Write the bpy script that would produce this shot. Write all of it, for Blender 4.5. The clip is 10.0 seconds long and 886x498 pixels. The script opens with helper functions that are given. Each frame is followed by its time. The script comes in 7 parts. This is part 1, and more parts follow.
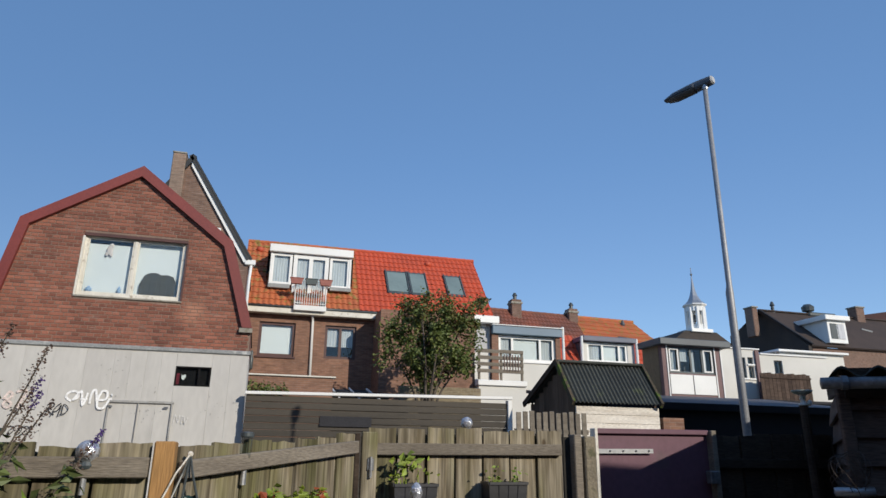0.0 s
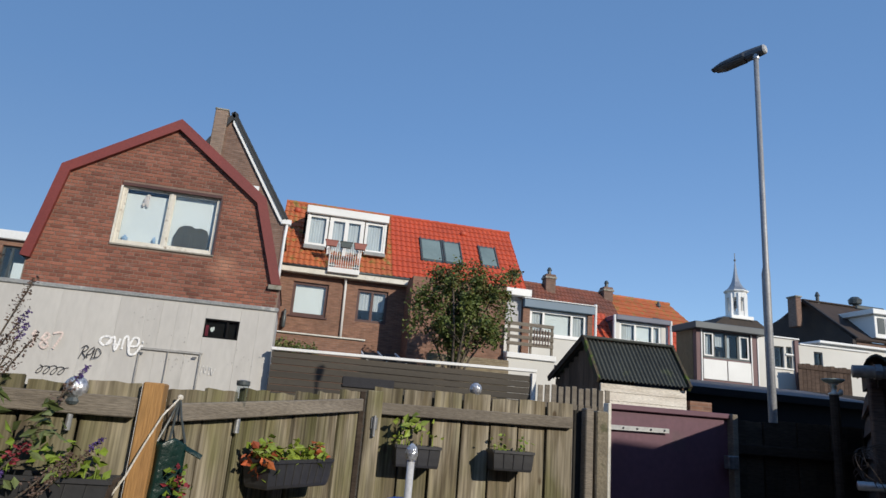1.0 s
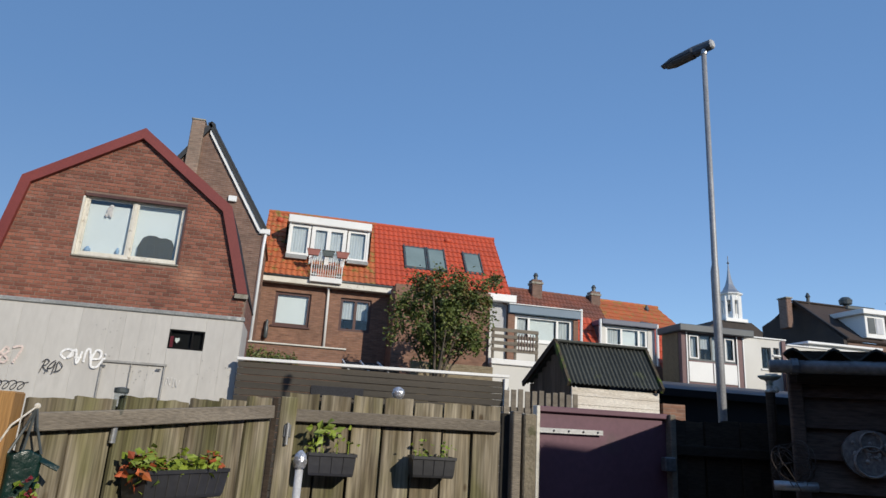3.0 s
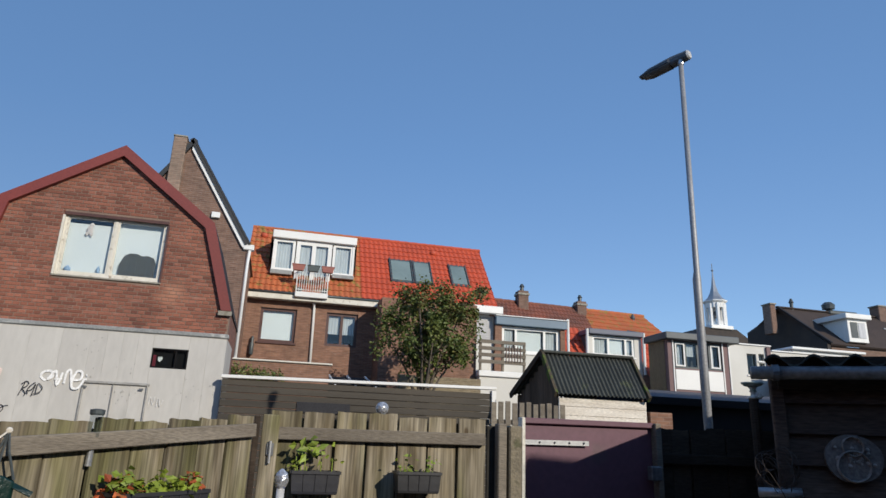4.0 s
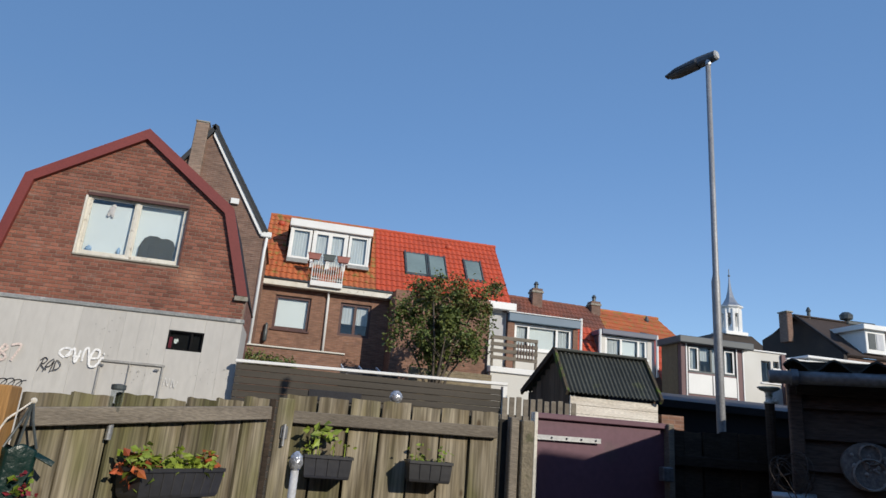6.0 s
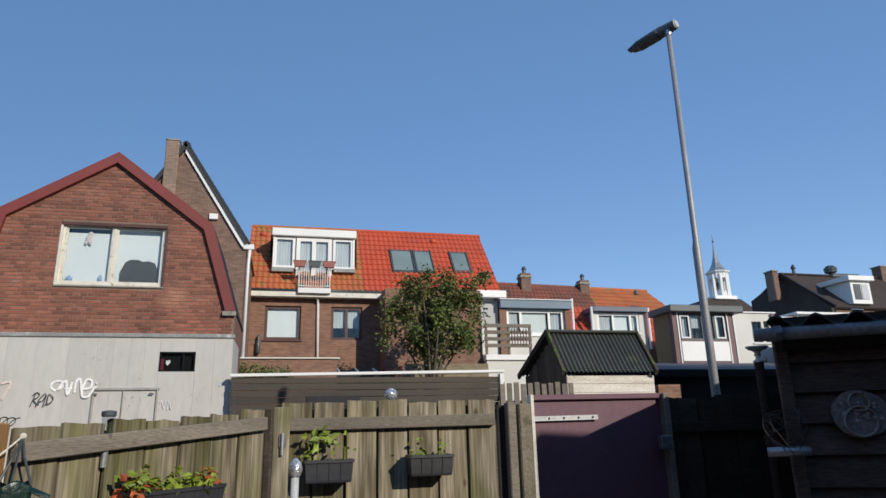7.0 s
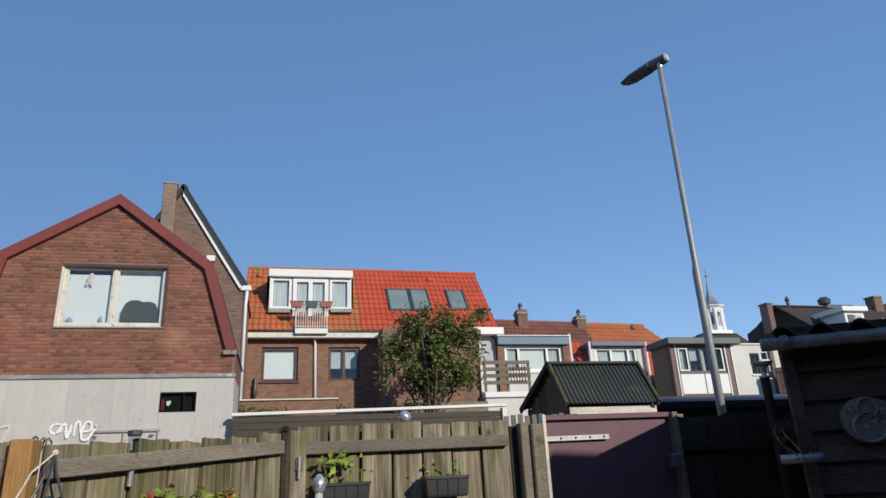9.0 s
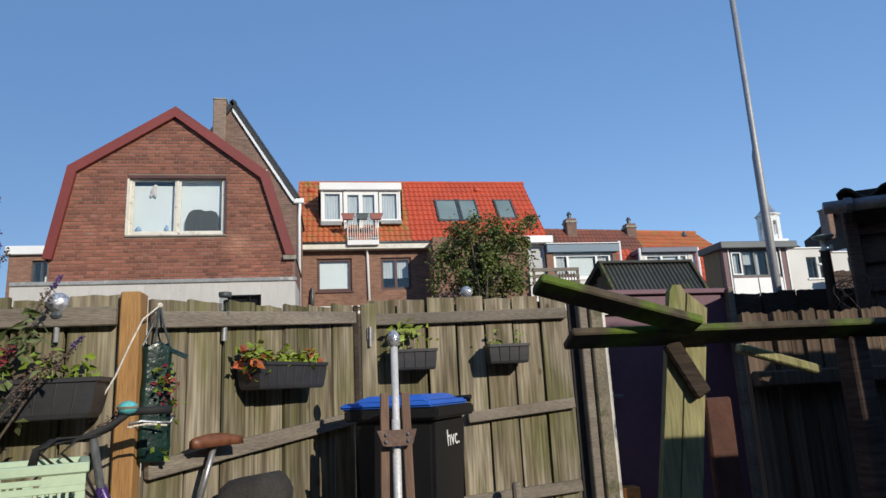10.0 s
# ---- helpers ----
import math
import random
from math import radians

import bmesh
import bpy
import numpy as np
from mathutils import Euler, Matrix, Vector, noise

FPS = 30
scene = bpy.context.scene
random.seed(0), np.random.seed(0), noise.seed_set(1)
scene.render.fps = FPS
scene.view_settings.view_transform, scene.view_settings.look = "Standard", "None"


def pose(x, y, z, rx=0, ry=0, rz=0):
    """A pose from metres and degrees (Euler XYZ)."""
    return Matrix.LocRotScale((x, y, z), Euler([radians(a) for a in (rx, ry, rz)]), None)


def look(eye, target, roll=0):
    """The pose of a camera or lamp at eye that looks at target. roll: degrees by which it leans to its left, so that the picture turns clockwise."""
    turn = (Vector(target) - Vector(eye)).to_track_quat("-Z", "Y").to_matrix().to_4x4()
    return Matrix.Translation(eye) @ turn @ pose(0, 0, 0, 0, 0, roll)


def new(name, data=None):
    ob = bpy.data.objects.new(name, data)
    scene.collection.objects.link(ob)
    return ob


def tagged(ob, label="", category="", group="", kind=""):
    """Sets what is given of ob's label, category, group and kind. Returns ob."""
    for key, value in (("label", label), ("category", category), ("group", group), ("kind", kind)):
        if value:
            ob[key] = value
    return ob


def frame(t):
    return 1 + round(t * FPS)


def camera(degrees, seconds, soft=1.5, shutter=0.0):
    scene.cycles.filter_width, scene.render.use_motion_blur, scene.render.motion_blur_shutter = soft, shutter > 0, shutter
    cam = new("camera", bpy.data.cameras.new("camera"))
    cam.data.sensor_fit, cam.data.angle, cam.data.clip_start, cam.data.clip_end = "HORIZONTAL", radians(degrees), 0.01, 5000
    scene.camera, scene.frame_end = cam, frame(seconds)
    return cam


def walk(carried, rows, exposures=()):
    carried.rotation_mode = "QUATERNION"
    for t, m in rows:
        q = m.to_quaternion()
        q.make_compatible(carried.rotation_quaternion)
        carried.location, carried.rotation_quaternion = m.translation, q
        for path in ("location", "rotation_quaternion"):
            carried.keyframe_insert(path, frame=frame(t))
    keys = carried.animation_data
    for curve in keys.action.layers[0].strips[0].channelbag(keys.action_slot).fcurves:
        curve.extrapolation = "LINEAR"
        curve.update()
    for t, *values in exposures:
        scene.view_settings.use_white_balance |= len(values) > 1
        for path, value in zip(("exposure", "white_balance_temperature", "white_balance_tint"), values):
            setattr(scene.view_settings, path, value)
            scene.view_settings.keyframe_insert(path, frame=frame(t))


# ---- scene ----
cam = camera(68.5, 10.0)
PATH = [
    (0, (-0.656, -0.12, 1.532), (-0.149, 1.718, 2.137), 0.7),
    (0.2, (-0.609, -0.048, 1.502), (-0.069, 1.82, 1.968), 2.2),
    (0.3, (-0.602, -0.006, 1.479), (0.031, 1.844, 1.899), 1.3),
    (0.5, (-0.563, -0.031, 1.455), (0.065, 1.802, 1.952), -1.1),
    (0.7, (-0.53, 0.026, 1.481), (0.016, 1.864, 2.048), 1.5),
    (1, (-0.482, -0.013, 1.512), (-0.08, 1.877, 2.026), 4.7),
    (1.2, (-0.436, -0.019, 1.524), (-0.103, 1.898, 1.987), 8.2),
    (1.3, (-0.419, -0.038, 1.533), (-0.096, 1.876, 2.016), 8.9),
    (1.5, (-0.359, -0.037, 1.545), (0.035, 1.847, 2.086), 8.4),
    (1.7, (-0.295, -0.051, 1.511), (0.151, 1.818, 2.066), 6.2),
    (2, (-0.186, 0.081, 1.516), (0.34, 1.965, 1.931), 5.6),
    (2.1, (-0.153, 0.079, 1.519), (0.312, 1.975, 1.955), 3.6),
    (2.2, (-0.113, 0.063, 1.505), (0.276, 1.966, 1.984), 3.3),
    (3.5, (0.023, 0.005, 1.533), (0.462, 1.877, 2.083), 3.3),
    (4, (0.039, 0.011, 1.529), (0.488, 1.872, 2.108), 2.2),
    (4.5, (0.04, -0.002, 1.528), (0.47, 1.851, 2.146), 1.4),
    (5, (0.052, 0.01, 1.522), (0.497, 1.873, 2.098), 2.3),
    (5.2, (0.042, -0.01, 1.53), (0.486, 1.856, 2.094), 3.1),
    (5.5, (0.024, -0.001, 1.525), (0.434, 1.878, 2.075), 4.8),
    (5.7, (0.013, 0.021, 1.512), (0.418, 1.899, 2.068), 5.4),
    (6.8, (0.035, -0.005, 1.502), (0.475, 1.867, 2.053), -0.5),
    (7, (0.047, 0.005, 1.5), (0.498, 1.876, 2.044), -1.4),
    (7.5, (0.044, 0.012, 1.505), (0.488, 1.888, 2.039), 0.9),
    (8, (0.035, -0.001, 1.504), (0.501, 1.852, 2.095), 1.5),
    (8.5, (0.023, -0.008, 1.505), (0.511, 1.82, 2.154), 2.5),
    (8.8, (-0.033, 0.008, 1.439), (0.478, 1.794, 2.181), -0.4),
    (9, (-0.073, -0.034, 1.37), (0.393, 1.795, 2.032), -2.8),
    (9.2, (-0.114, -0.054, 1.287), (0.315, 1.81, 1.871), -3.7),
    (9.3, (-0.142, -0.043, 1.273), (0.239, 1.832, 1.858), -4.4),
    (9.5, (-0.142, -0.093, 1.209), (0.163, 1.819, 1.708), -5.1),
    (9.6, (-0.161, -0.053, 1.165), (0.102, 1.883, 1.588), -4.5),
    (9.8, (-0.166, -0.016, 1.146), (0.076, 1.941, 1.479), -2.6),
    (10, (-0.172, -0.06, 1.124), (0.157, 1.867, 1.545), -2.9),
]
walk(cam, [(t, look(eye, target, roll)) for t, eye, target, roll in PATH],
     [(0.0, -0.05), (9.0, -0.05), (9.3, -0.12), (9.5, -0.12), (10.0, 0.08)])

# ---- light ----
SUN_AZ, SUN_EL = 30.0, 24.0     # degrees from -y towards +x, and above the horizon
world = bpy.data.worlds.new("sky")
scene.world = world
world.use_nodes = True
wn = world.node_tree.nodes
sky = wn.new("ShaderNodeTexSky")
sky.sky_type, sky.sun_disc = "NISHITA", False
sky.sun_elevation, sky.sun_rotation = radians(SUN_EL), radians(180 + SUN_AZ)
sky.air_density, sky.dust_density, sky.ozone_density = 1.0, 0.0, 4.0
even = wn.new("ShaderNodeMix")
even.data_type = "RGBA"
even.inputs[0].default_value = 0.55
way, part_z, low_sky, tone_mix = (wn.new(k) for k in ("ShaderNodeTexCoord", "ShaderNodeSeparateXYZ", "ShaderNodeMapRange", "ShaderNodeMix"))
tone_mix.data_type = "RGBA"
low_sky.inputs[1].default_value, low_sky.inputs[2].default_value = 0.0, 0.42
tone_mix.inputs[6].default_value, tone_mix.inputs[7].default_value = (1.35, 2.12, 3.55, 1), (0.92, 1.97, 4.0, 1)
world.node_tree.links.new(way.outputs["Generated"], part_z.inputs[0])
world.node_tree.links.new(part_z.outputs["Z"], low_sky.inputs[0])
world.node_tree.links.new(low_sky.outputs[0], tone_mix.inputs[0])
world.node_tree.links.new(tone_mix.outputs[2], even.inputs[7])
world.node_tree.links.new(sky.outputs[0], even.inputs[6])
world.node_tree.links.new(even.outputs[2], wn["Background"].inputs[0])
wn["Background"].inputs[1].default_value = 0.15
sun_data = bpy.data.lights.new("sun", "SUN")
sun_data.energy, sun_data.angle, sun_data.color = 3.9, radians(0.5), (1.0, 0.92, 0.79)
sun = new("sun", sun_data)
s_dir = Vector((math.sin(radians(SUN_AZ)) * math.cos(radians(SUN_EL)), -math.cos(radians(SUN_AZ)) * math.cos(radians(SUN_EL)), math.sin(radians(SUN_EL))))
sun.matrix_world = look(s_dir * 60, (0, 0, 0))


# ---- materials ----
def mat(name, a, b, big=1.5, fine=40.0, rough=0.8, metal=0.0, bump=0.3, stretch=(1, 1, 1), vary=0.0, spots=None, amount=0.5, grain=0.25):
    """A surface of two tones: broad patches, a fine grain with relief, and, if given, a third tone in spots."""
    m = bpy.data.materials.new(name)
    m.use_nodes = True
    n, l = m.node_tree.nodes, m.node_tree.links
    bsdf = n["Principled BSDF"]
    co = n.new("ShaderNodeTexCoord")
    mp = n.new("ShaderNodeMapping")
    mp.inputs["Scale"].default_value = stretch
    l.new(co.outputs["Object"], mp.inputs["Vector"])
    where = mp.outputs[0]
    if vary:
        info = n.new("ShaderNodeObjectInfo")
        shift = n.new("ShaderNodeVectorMath")
        shift.operation = "MULTIPLY_ADD"
        shift.inputs[1].default_value = (37, 23, 51)
        l.new(info.outputs["Random"], shift.inputs[0])
        l.new(where, shift.inputs[2])
        where = shift.outputs[0]
    n1 = n.new("ShaderNodeTexNoise")
    n1.inputs["Scale"].default_value, n1.inputs["Detail"].default_value = big, 6
    n2 = n.new("ShaderNodeTexNoise")
    n2.inputs["Scale"].default_value, n2.inputs["Detail"].default_value = fine, 5
    for t in (n1, n2):
        l.new(where, t.inputs["Vector"])
    r1 = n.new("ShaderNodeValToRGB")
    r1.color_ramp.elements[0].position, r1.color_ramp.elements[1].position = 0.32, 0.68
    r1.color_ramp.elements[0].color, r1.color_ramp.elements[1].color = (*a, 1), (*b, 1)
    l.new(n1.outputs[0], r1.inputs[0])
    col = r1.outputs[0]
    if spots:
        n3 = n.new("ShaderNodeTexNoise")
        n3.inputs["Scale"].default_value, n3.inputs["Detail"].default_value = big * 2.3, 8
        l.new(where, n3.inputs["Vector"])
        r3 = n.new("ShaderNodeValToRGB")
        r3.color_ramp.elements[0].position, r3.color_ramp.elements[1].position = 0.72 - 0.3 * amount, 0.82 - 0.3 * amount
        l.new(n3.outputs[0], r3.inputs[0])
        mx = n.new("ShaderNodeMix")
        mx.data_type = "RGBA"
        l.new(r3.outputs[0], mx.inputs[0])
        l.new(col, mx.inputs[6])
        mx.inputs[7].default_value = (*spots, 1)
        col = mx.outputs[2]
    mr = n.new("ShaderNodeMapRange")
    mr.inputs[3].default_value, mr.inputs[4].default_value = 1 - grain, 1 + grain
    mr.inputs[1].default_value, mr.inputs[2].default_value = 0.3, 0.7
    l.new(n2.outputs[0], mr.inputs[0])
    fac = mr.outputs[0]
    if vary:
        v = n.new("ShaderNodeMapRange")
        v.inputs[3].default_value, v.inputs[4].default_value = 1 - vary, 1 + vary
        l.new(info.outputs["Random"], v.inputs[0])
        mu = n.new("ShaderNodeMath")
        mu.operation = "MULTIPLY"
        l.new(fac, mu.inputs[0])
        l.new(v.outputs[0], mu.inputs[1])
        fac = mu.outputs[0]
    sc = n.new("ShaderNodeVectorMath")
    sc.operation = "SCALE"
    l.new(col, sc.inputs[0])
    l.new(fac, sc.inputs["Scale"])
    l.new(sc.outputs[0], bsdf.inputs["Base Color"])
    bsdf.inputs["Roughness"].default_value, bsdf.inputs["Metallic"].default_value = rough, metal
    if bump:
        bp = n.new("ShaderNodeBump")
        bp.inputs["Strength"].default_value, bp.inputs["Distance"].default_value = bump, 0.01
        l.new(n2.outputs[0], bp.inputs["Height"])
        l.new(bp.outputs[0], bsdf.inputs["Normal"])
    return m


def brick_mat(name, a, b, mortar, across="X", length=0.22, high=0.0625, dirt=(0.12, 0.08, 0.07), scar=None):
    """Running-bond brickwork on an upright wall; across: the level axis that the wall runs along."""
    m = bpy.data.materials.new(name)
    m.use_nodes = True
    n, l = m.node_tree.nodes, m.node_tree.links
    bsdf = n["Principled BSDF"]
    co = n.new("ShaderNodeTexCoord")
    sp, cb = n.new("ShaderNodeSeparateXYZ"), n.new("ShaderNodeCombineXYZ")
    l.new(co.outputs["Object"], sp.inputs[0])
    l.new(sp.outputs[across], cb.inputs[0])
    l.new(sp.outputs["Z"], cb.inputs[1])
    br = n.new("ShaderNodeTexBrick")
    br.inputs["Scale"].default_value = 1.0
    br.inputs["Brick Width"].default_value, br.inputs["Row Height"].default_value = length, high
    br.inputs["Mortar Size"].default_value, br.inputs["Mortar Smooth"].default_value = 0.0065, 0.25
    br.inputs["Bias"].default_value = 0.0
    br.inputs["Color1"].default_value, br.inputs["Color2"].default_value, br.inputs["Mortar"].default_value = (*a, 1), (*b, 1), (*mortar, 1)
    l.new(cb.outputs[0], br.inputs["Vector"])
    ns = n.new("ShaderNodeTexNoise")
    ns.inputs["Scale"].default_value, ns.inputs["Detail"].default_value = 0.9, 7
    l.new(co.outputs["Object"], ns.inputs["Vector"])
    rp = n.new("ShaderNodeValToRGB")
    rp.color_ramp.elements[0].position, rp.color_ramp.elements[1].position = 0.42, 0.75
    l.new(ns.outputs[0], rp.inputs[0])
    mx = n.new("ShaderNodeMix")
    mx.data_type = "RGBA"
    mulf = n.new("ShaderNodeMath")
    mulf.operation, mulf.inputs[1].default_value = "MULTIPLY", 0.55
    l.new(rp.outputs[0], mulf.inputs[0])
    l.new(mulf.outputs[0], mx.inputs[0])
    l.new(br.outputs[0], mx.inputs[6])
    mx.inputs[7].default_value = (*dirt, 1)
    # short runs of courses that are paler or darker, as brick batches are
    st = n.new("ShaderNodeMapping")
    st.inputs["Scale"].default_value = (2.6, 2.6, 9.0)
    l.new(co.outputs["Object"], st.inputs[0])
    n2 = n.new("ShaderNodeTexNoise")
    n2.inputs["Scale"].default_value, n2.inputs["Detail"].default_value = 1.6, 5
    l.new(st.outputs[0], n2.inputs["Vector"])
    mr = n.new("ShaderNodeMapRange")
    mr.inputs[1].default_value, mr.inputs[2].default_value = 0.3, 0.7
    mr.inputs[3].default_value, mr.inputs[4].default_value = 0.76, 1.26
    l.new(n2.outputs[0], mr.inputs[0])
    sc = n.new("ShaderNodeVectorMath")
    sc.operation = "SCALE"
    l.new(mx.outputs[2], sc.inputs[0])
    l.new(mr.outputs[0], sc.inputs["Scale"])
    col = sc.outputs[0]
    # pale bloom along single courses, and a scraped patch where one is known
    st2 = n.new("ShaderNodeMapping")
    st2.inputs["Scale"].default_value = (2.2, 2.2, 16.0)
    l.new(co.outputs["Object"], st2.inputs[0])
    n3 = n.new("ShaderNodeTexNoise")
    n3.inputs["Scale"].default_value, n3.inputs["Detail"].default_value = 1.3, 3
    l.new(st2.outputs[0], n3.inputs["Vector"])
    r3 = n.new("ShaderNodeMapRange")
    r3.inputs[1].default_value, r3.inputs[2].default_value, r3.inputs[4].default_value = 0.66, 0.74, 0.55
    l.new(n3.outputs[0], r3.inputs[0])
    m3 = n.new("ShaderNodeMix")
    m3.data_type = "RGBA"
    l.new(r3.outputs[0], m3.inputs[0])
    l.new(col, m3.inputs[6])
    m3.inputs[7].default_value = (0.33, 0.24, 0.20, 1)
    col = m3.outputs[2]
    if scar:
        dist = n.new("ShaderNodeVectorMath")
        dist.operation = "DISTANCE"
        wob = n.new("ShaderNodeTexNoise")
        wob.inputs["Scale"].default_value, wob.inputs["Detail"].default_value = 5.0, 6
        l.new(co.outputs["Object"], wob.inputs["Vector"])
        sh = n.new("ShaderNodeVectorMath")
        sh.operation = "MULTIPLY_ADD"
        sh.inputs[1].default_value = (0.5, 0.0, 0.35)
        l.new(wob.outputs["Color"], sh.inputs[0])
        l.new(co.outputs["Object"], sh.inputs[2])
        l.new(sh.outputs[0], dist.inputs[0])
        dist.inputs[1].default_value = (scar[0] + 0.25, scar[1], scar[2] + 0.17)
        r4 = n.new("ShaderNodeMapRange")
        r4.inputs[1].default_value, r4.inputs[2].default_value, r4.inputs[3].default_value, r4.inputs[4].default_value = 0.08, 0.30, 0.75, 0.0
        l.new(dist.outputs["Value"], r4.inputs[0])
        m4 = n.new("ShaderNodeMix")
        m4.data_type = "RGBA"
        l.new(r4.outputs[0], m4.inputs[0])
        l.new(col, m4.inputs[6])
        m4.inputs[7].default_value = (0.46, 0.22, 0.14, 1)
        col = m4.outputs[2]
    l.new(col, bsdf.inputs["Base Color"])
    bsdf.inputs["Roughness"].default_value = 0.9
    bp = n.new("ShaderNodeBump")
    bp.inputs["Strength"].default_value, bp.inputs["Distance"].default_value, bp.invert = 0.5, 0.006, True
    l.new(br.outputs["Fac"], bp.inputs["Height"])
    l.new(bp.outputs[0], bsdf.inputs["Normal"])
    return m


def glass_mat(name, tint=(0.9, 0.95, 0.95)):
    """A thin pane: clear, with the mirror gloss of glass."""
    m = bpy.data.materials.new(name)
    m.use_nodes = True
    n, l = m.node_tree.nodes, m.node_tree.links
    n.remove(n["Principled BSDF"])
    tr, gl, mx, lw = (n.new(k) for k in ("ShaderNodeBsdfTransparent", "ShaderNodeBsdfGlossy", "ShaderNodeMixShader", "ShaderNodeLayerWeight"))
    tr.inputs[0].default_value, gl.inputs["Roughness"].default_value = (*tint, 1), 0.02
    pw, ad = n.new("ShaderNodeMath"), n.new("ShaderNodeMath")
    pw.operation, pw.inputs[1].default_value = "POWER", 4.0
    ad.operation, ad.inputs[1].default_value, ad.inputs[2].default_value = "MULTIPLY_ADD", 0.85, 0.06
    l.new(lw.outputs["Facing"], pw.inputs[0])
    l.new(pw.outputs[0], ad.inputs[0])
    l.new(ad.outputs[0], mx.inputs[0])
    l.new(tr.outputs[0], mx.inputs[1])
    l.new(gl.outputs[0], mx.inputs[2])
    l.new(mx.outputs[0], n["Material Output"].inputs[0])
    return m


BRICK_RED = brick_mat("red_brick", (0.31, 0.118, 0.075), (0.145, 0.058, 0.045), (0.27, 0.18, 0.135), scar=(-1.86, 11.63, 3.86))


def brick_piece_mat(name, single, scar):
    """Fired clay for single bricks: each its own tone, with broad patches and a scraped place on the wall."""
    m = mat(name, (0.30, 0.112, 0.072), (0.21, 0.082, 0.056), 1.1, 55, 0.9, bump=0.4, grain=0.22)
    n, l = m.node_tree.nodes, m.node_tree.links
    bsdf = n["Principled BSDF"]
    col = bsdf.inputs["Base Color"].links[0].from_socket
    geo = n.new("ShaderNodeNewGeometry")
    for node in n:
        if node.type == "MAPPING":
            l.new(geo.outputs["Position"], node.inputs["Vector"])
    tone = n.new("ShaderNodeObjectInfo").outputs["Random"] if single else geo.outputs["Random Per Island"]
    rp = n.new("ShaderNodeValToRGB")
    rp.color_ramp.elements[0].color, rp.color_ramp.elements[1].color = (0.62, 0.60, 0.62, 1), (1.18, 1.22, 1.24, 1)
    mid = rp.color_ramp.elements.new(0.55)
    mid.color = (1.0, 0.98, 0.96, 1)
    l.new(tone, rp.inputs[0])
    mu = n.new("ShaderNodeVectorMath")
    mu.operation = "MULTIPLY"
    l.new(col, mu.inputs[0])
    l.new(rp.outputs[0], mu.inputs[1])
    st = n.new("ShaderNodeMapping")
    st.inputs["Scale"].default_value = (2.4, 2.4, 15.0)
    l.new(geo.outputs["Position"], st.inputs[0])
    n3 = n.new("ShaderNodeTexNoise")
    n3.inputs["Scale"].default_value, n3.inputs["Detail"].default_value = 1.3, 4
    l.new(st.outputs[0], n3.inputs["Vector"])
    r3 = n.new("ShaderNodeMapRange")
    r3.inputs[1].default_value, r3.inputs[2].default_value, r3.inputs[4].default_value = 0.62, 0.74, 0.5
    l.new(n3.outputs[0], r3.inputs[0])
    m3 = n.new("ShaderNodeMix")
    m3.data_type = "RGBA"
    l.new(r3.outputs[0], m3.inputs[0])
    l.new(mu.outputs[0], m3.inputs[6])
    m3.inputs[7].default_value = (0.34, 0.25, 0.21, 1)
    sh, wob, dist = n.new("ShaderNodeVectorMath"), n.new("ShaderNodeTexNoise"), n.new("ShaderNodeVectorMath")
    wob.inputs["Scale"].default_value, wob.inputs["Detail"].default_value = 5.0, 6
    l.new(geo.outputs["Position"], wob.inputs["Vector"])
    sh.operation, dist.operation = "MULTIPLY_ADD", "DISTANCE"
    sh.inputs[1].default_value = (0.5, 0.0, 0.35)
    l.new(wob.outputs["Color"], sh.inputs[0])
    l.new(geo.outputs["Position"], sh.inputs[2])
    l.new(sh.outputs[0], dist.inputs[0])
    dist.inputs[1].default_value = (scar[0] + 0.25, scar[1], scar[2] + 0.17)
    r4 = n.new("ShaderNodeMapRange")
    r4.inputs[1].default_value, r4.inputs[2].default_value, r4.inputs[3].default_value, r4.inputs[4].default_value = 0.08, 0.30, 0.75, 0.0
    l.new(dist.outputs["Value"], r4.inputs[0])
    m4 = n.new("ShaderNodeMix")
    m4.data_type = "RGBA"
    l.new(r4.outputs[0], m4.inputs[0])
    l.new(m3.outputs[2], m4.inputs[6])
    m4.inputs[7].default_value = (0.46, 0.22, 0.14, 1)
    l.new(m4.outputs[2], bsdf.inputs["Base Color"])
    return m


CLAY_ONE = brick_piece_mat("fired_clay_brick", True, (-1.86, 11.63, 3.86))
CLAY_MANY = brick_piece_mat("fired_clay_bricks", False, (-1.86, 11.63, 3.86))
MORTAR = mat("lime_mortar", (0.25, 0.175, 0.135), (0.17, 0.12, 0.095), 2, 60, 0.95, bump=0.3)
# Near-black board: the dark store's shade is put into its colour.
BLACK_STORE = mat("near_black_board", (0.012, 0.011, 0.012), (0.008, 0.008, 0.009), 1, 30, 0.85, bump=0.2)
WOOD_BROWN = mat("brown_weathered_boards", (0.145, 0.105, 0.075), (0.09, 0.065, 0.046), 2, 26, 0.9, bump=0.4, stretch=(4, 4, 0.14), vary=0.2, grain=0.35)
OCHRE_PANEL = mat("ochre_brown_panel", (0.20, 0.15, 0.085), (0.15, 0.11, 0.065), 1, 20, 0.7, bump=0.1, stretch=(2, 2, 0.4))
BRICK_SIDE = brick_mat("red_brick_side", (0.26, 0.095, 0.062), (0.19, 0.07, 0.05), (0.25, 0.17, 0.13), "Y")
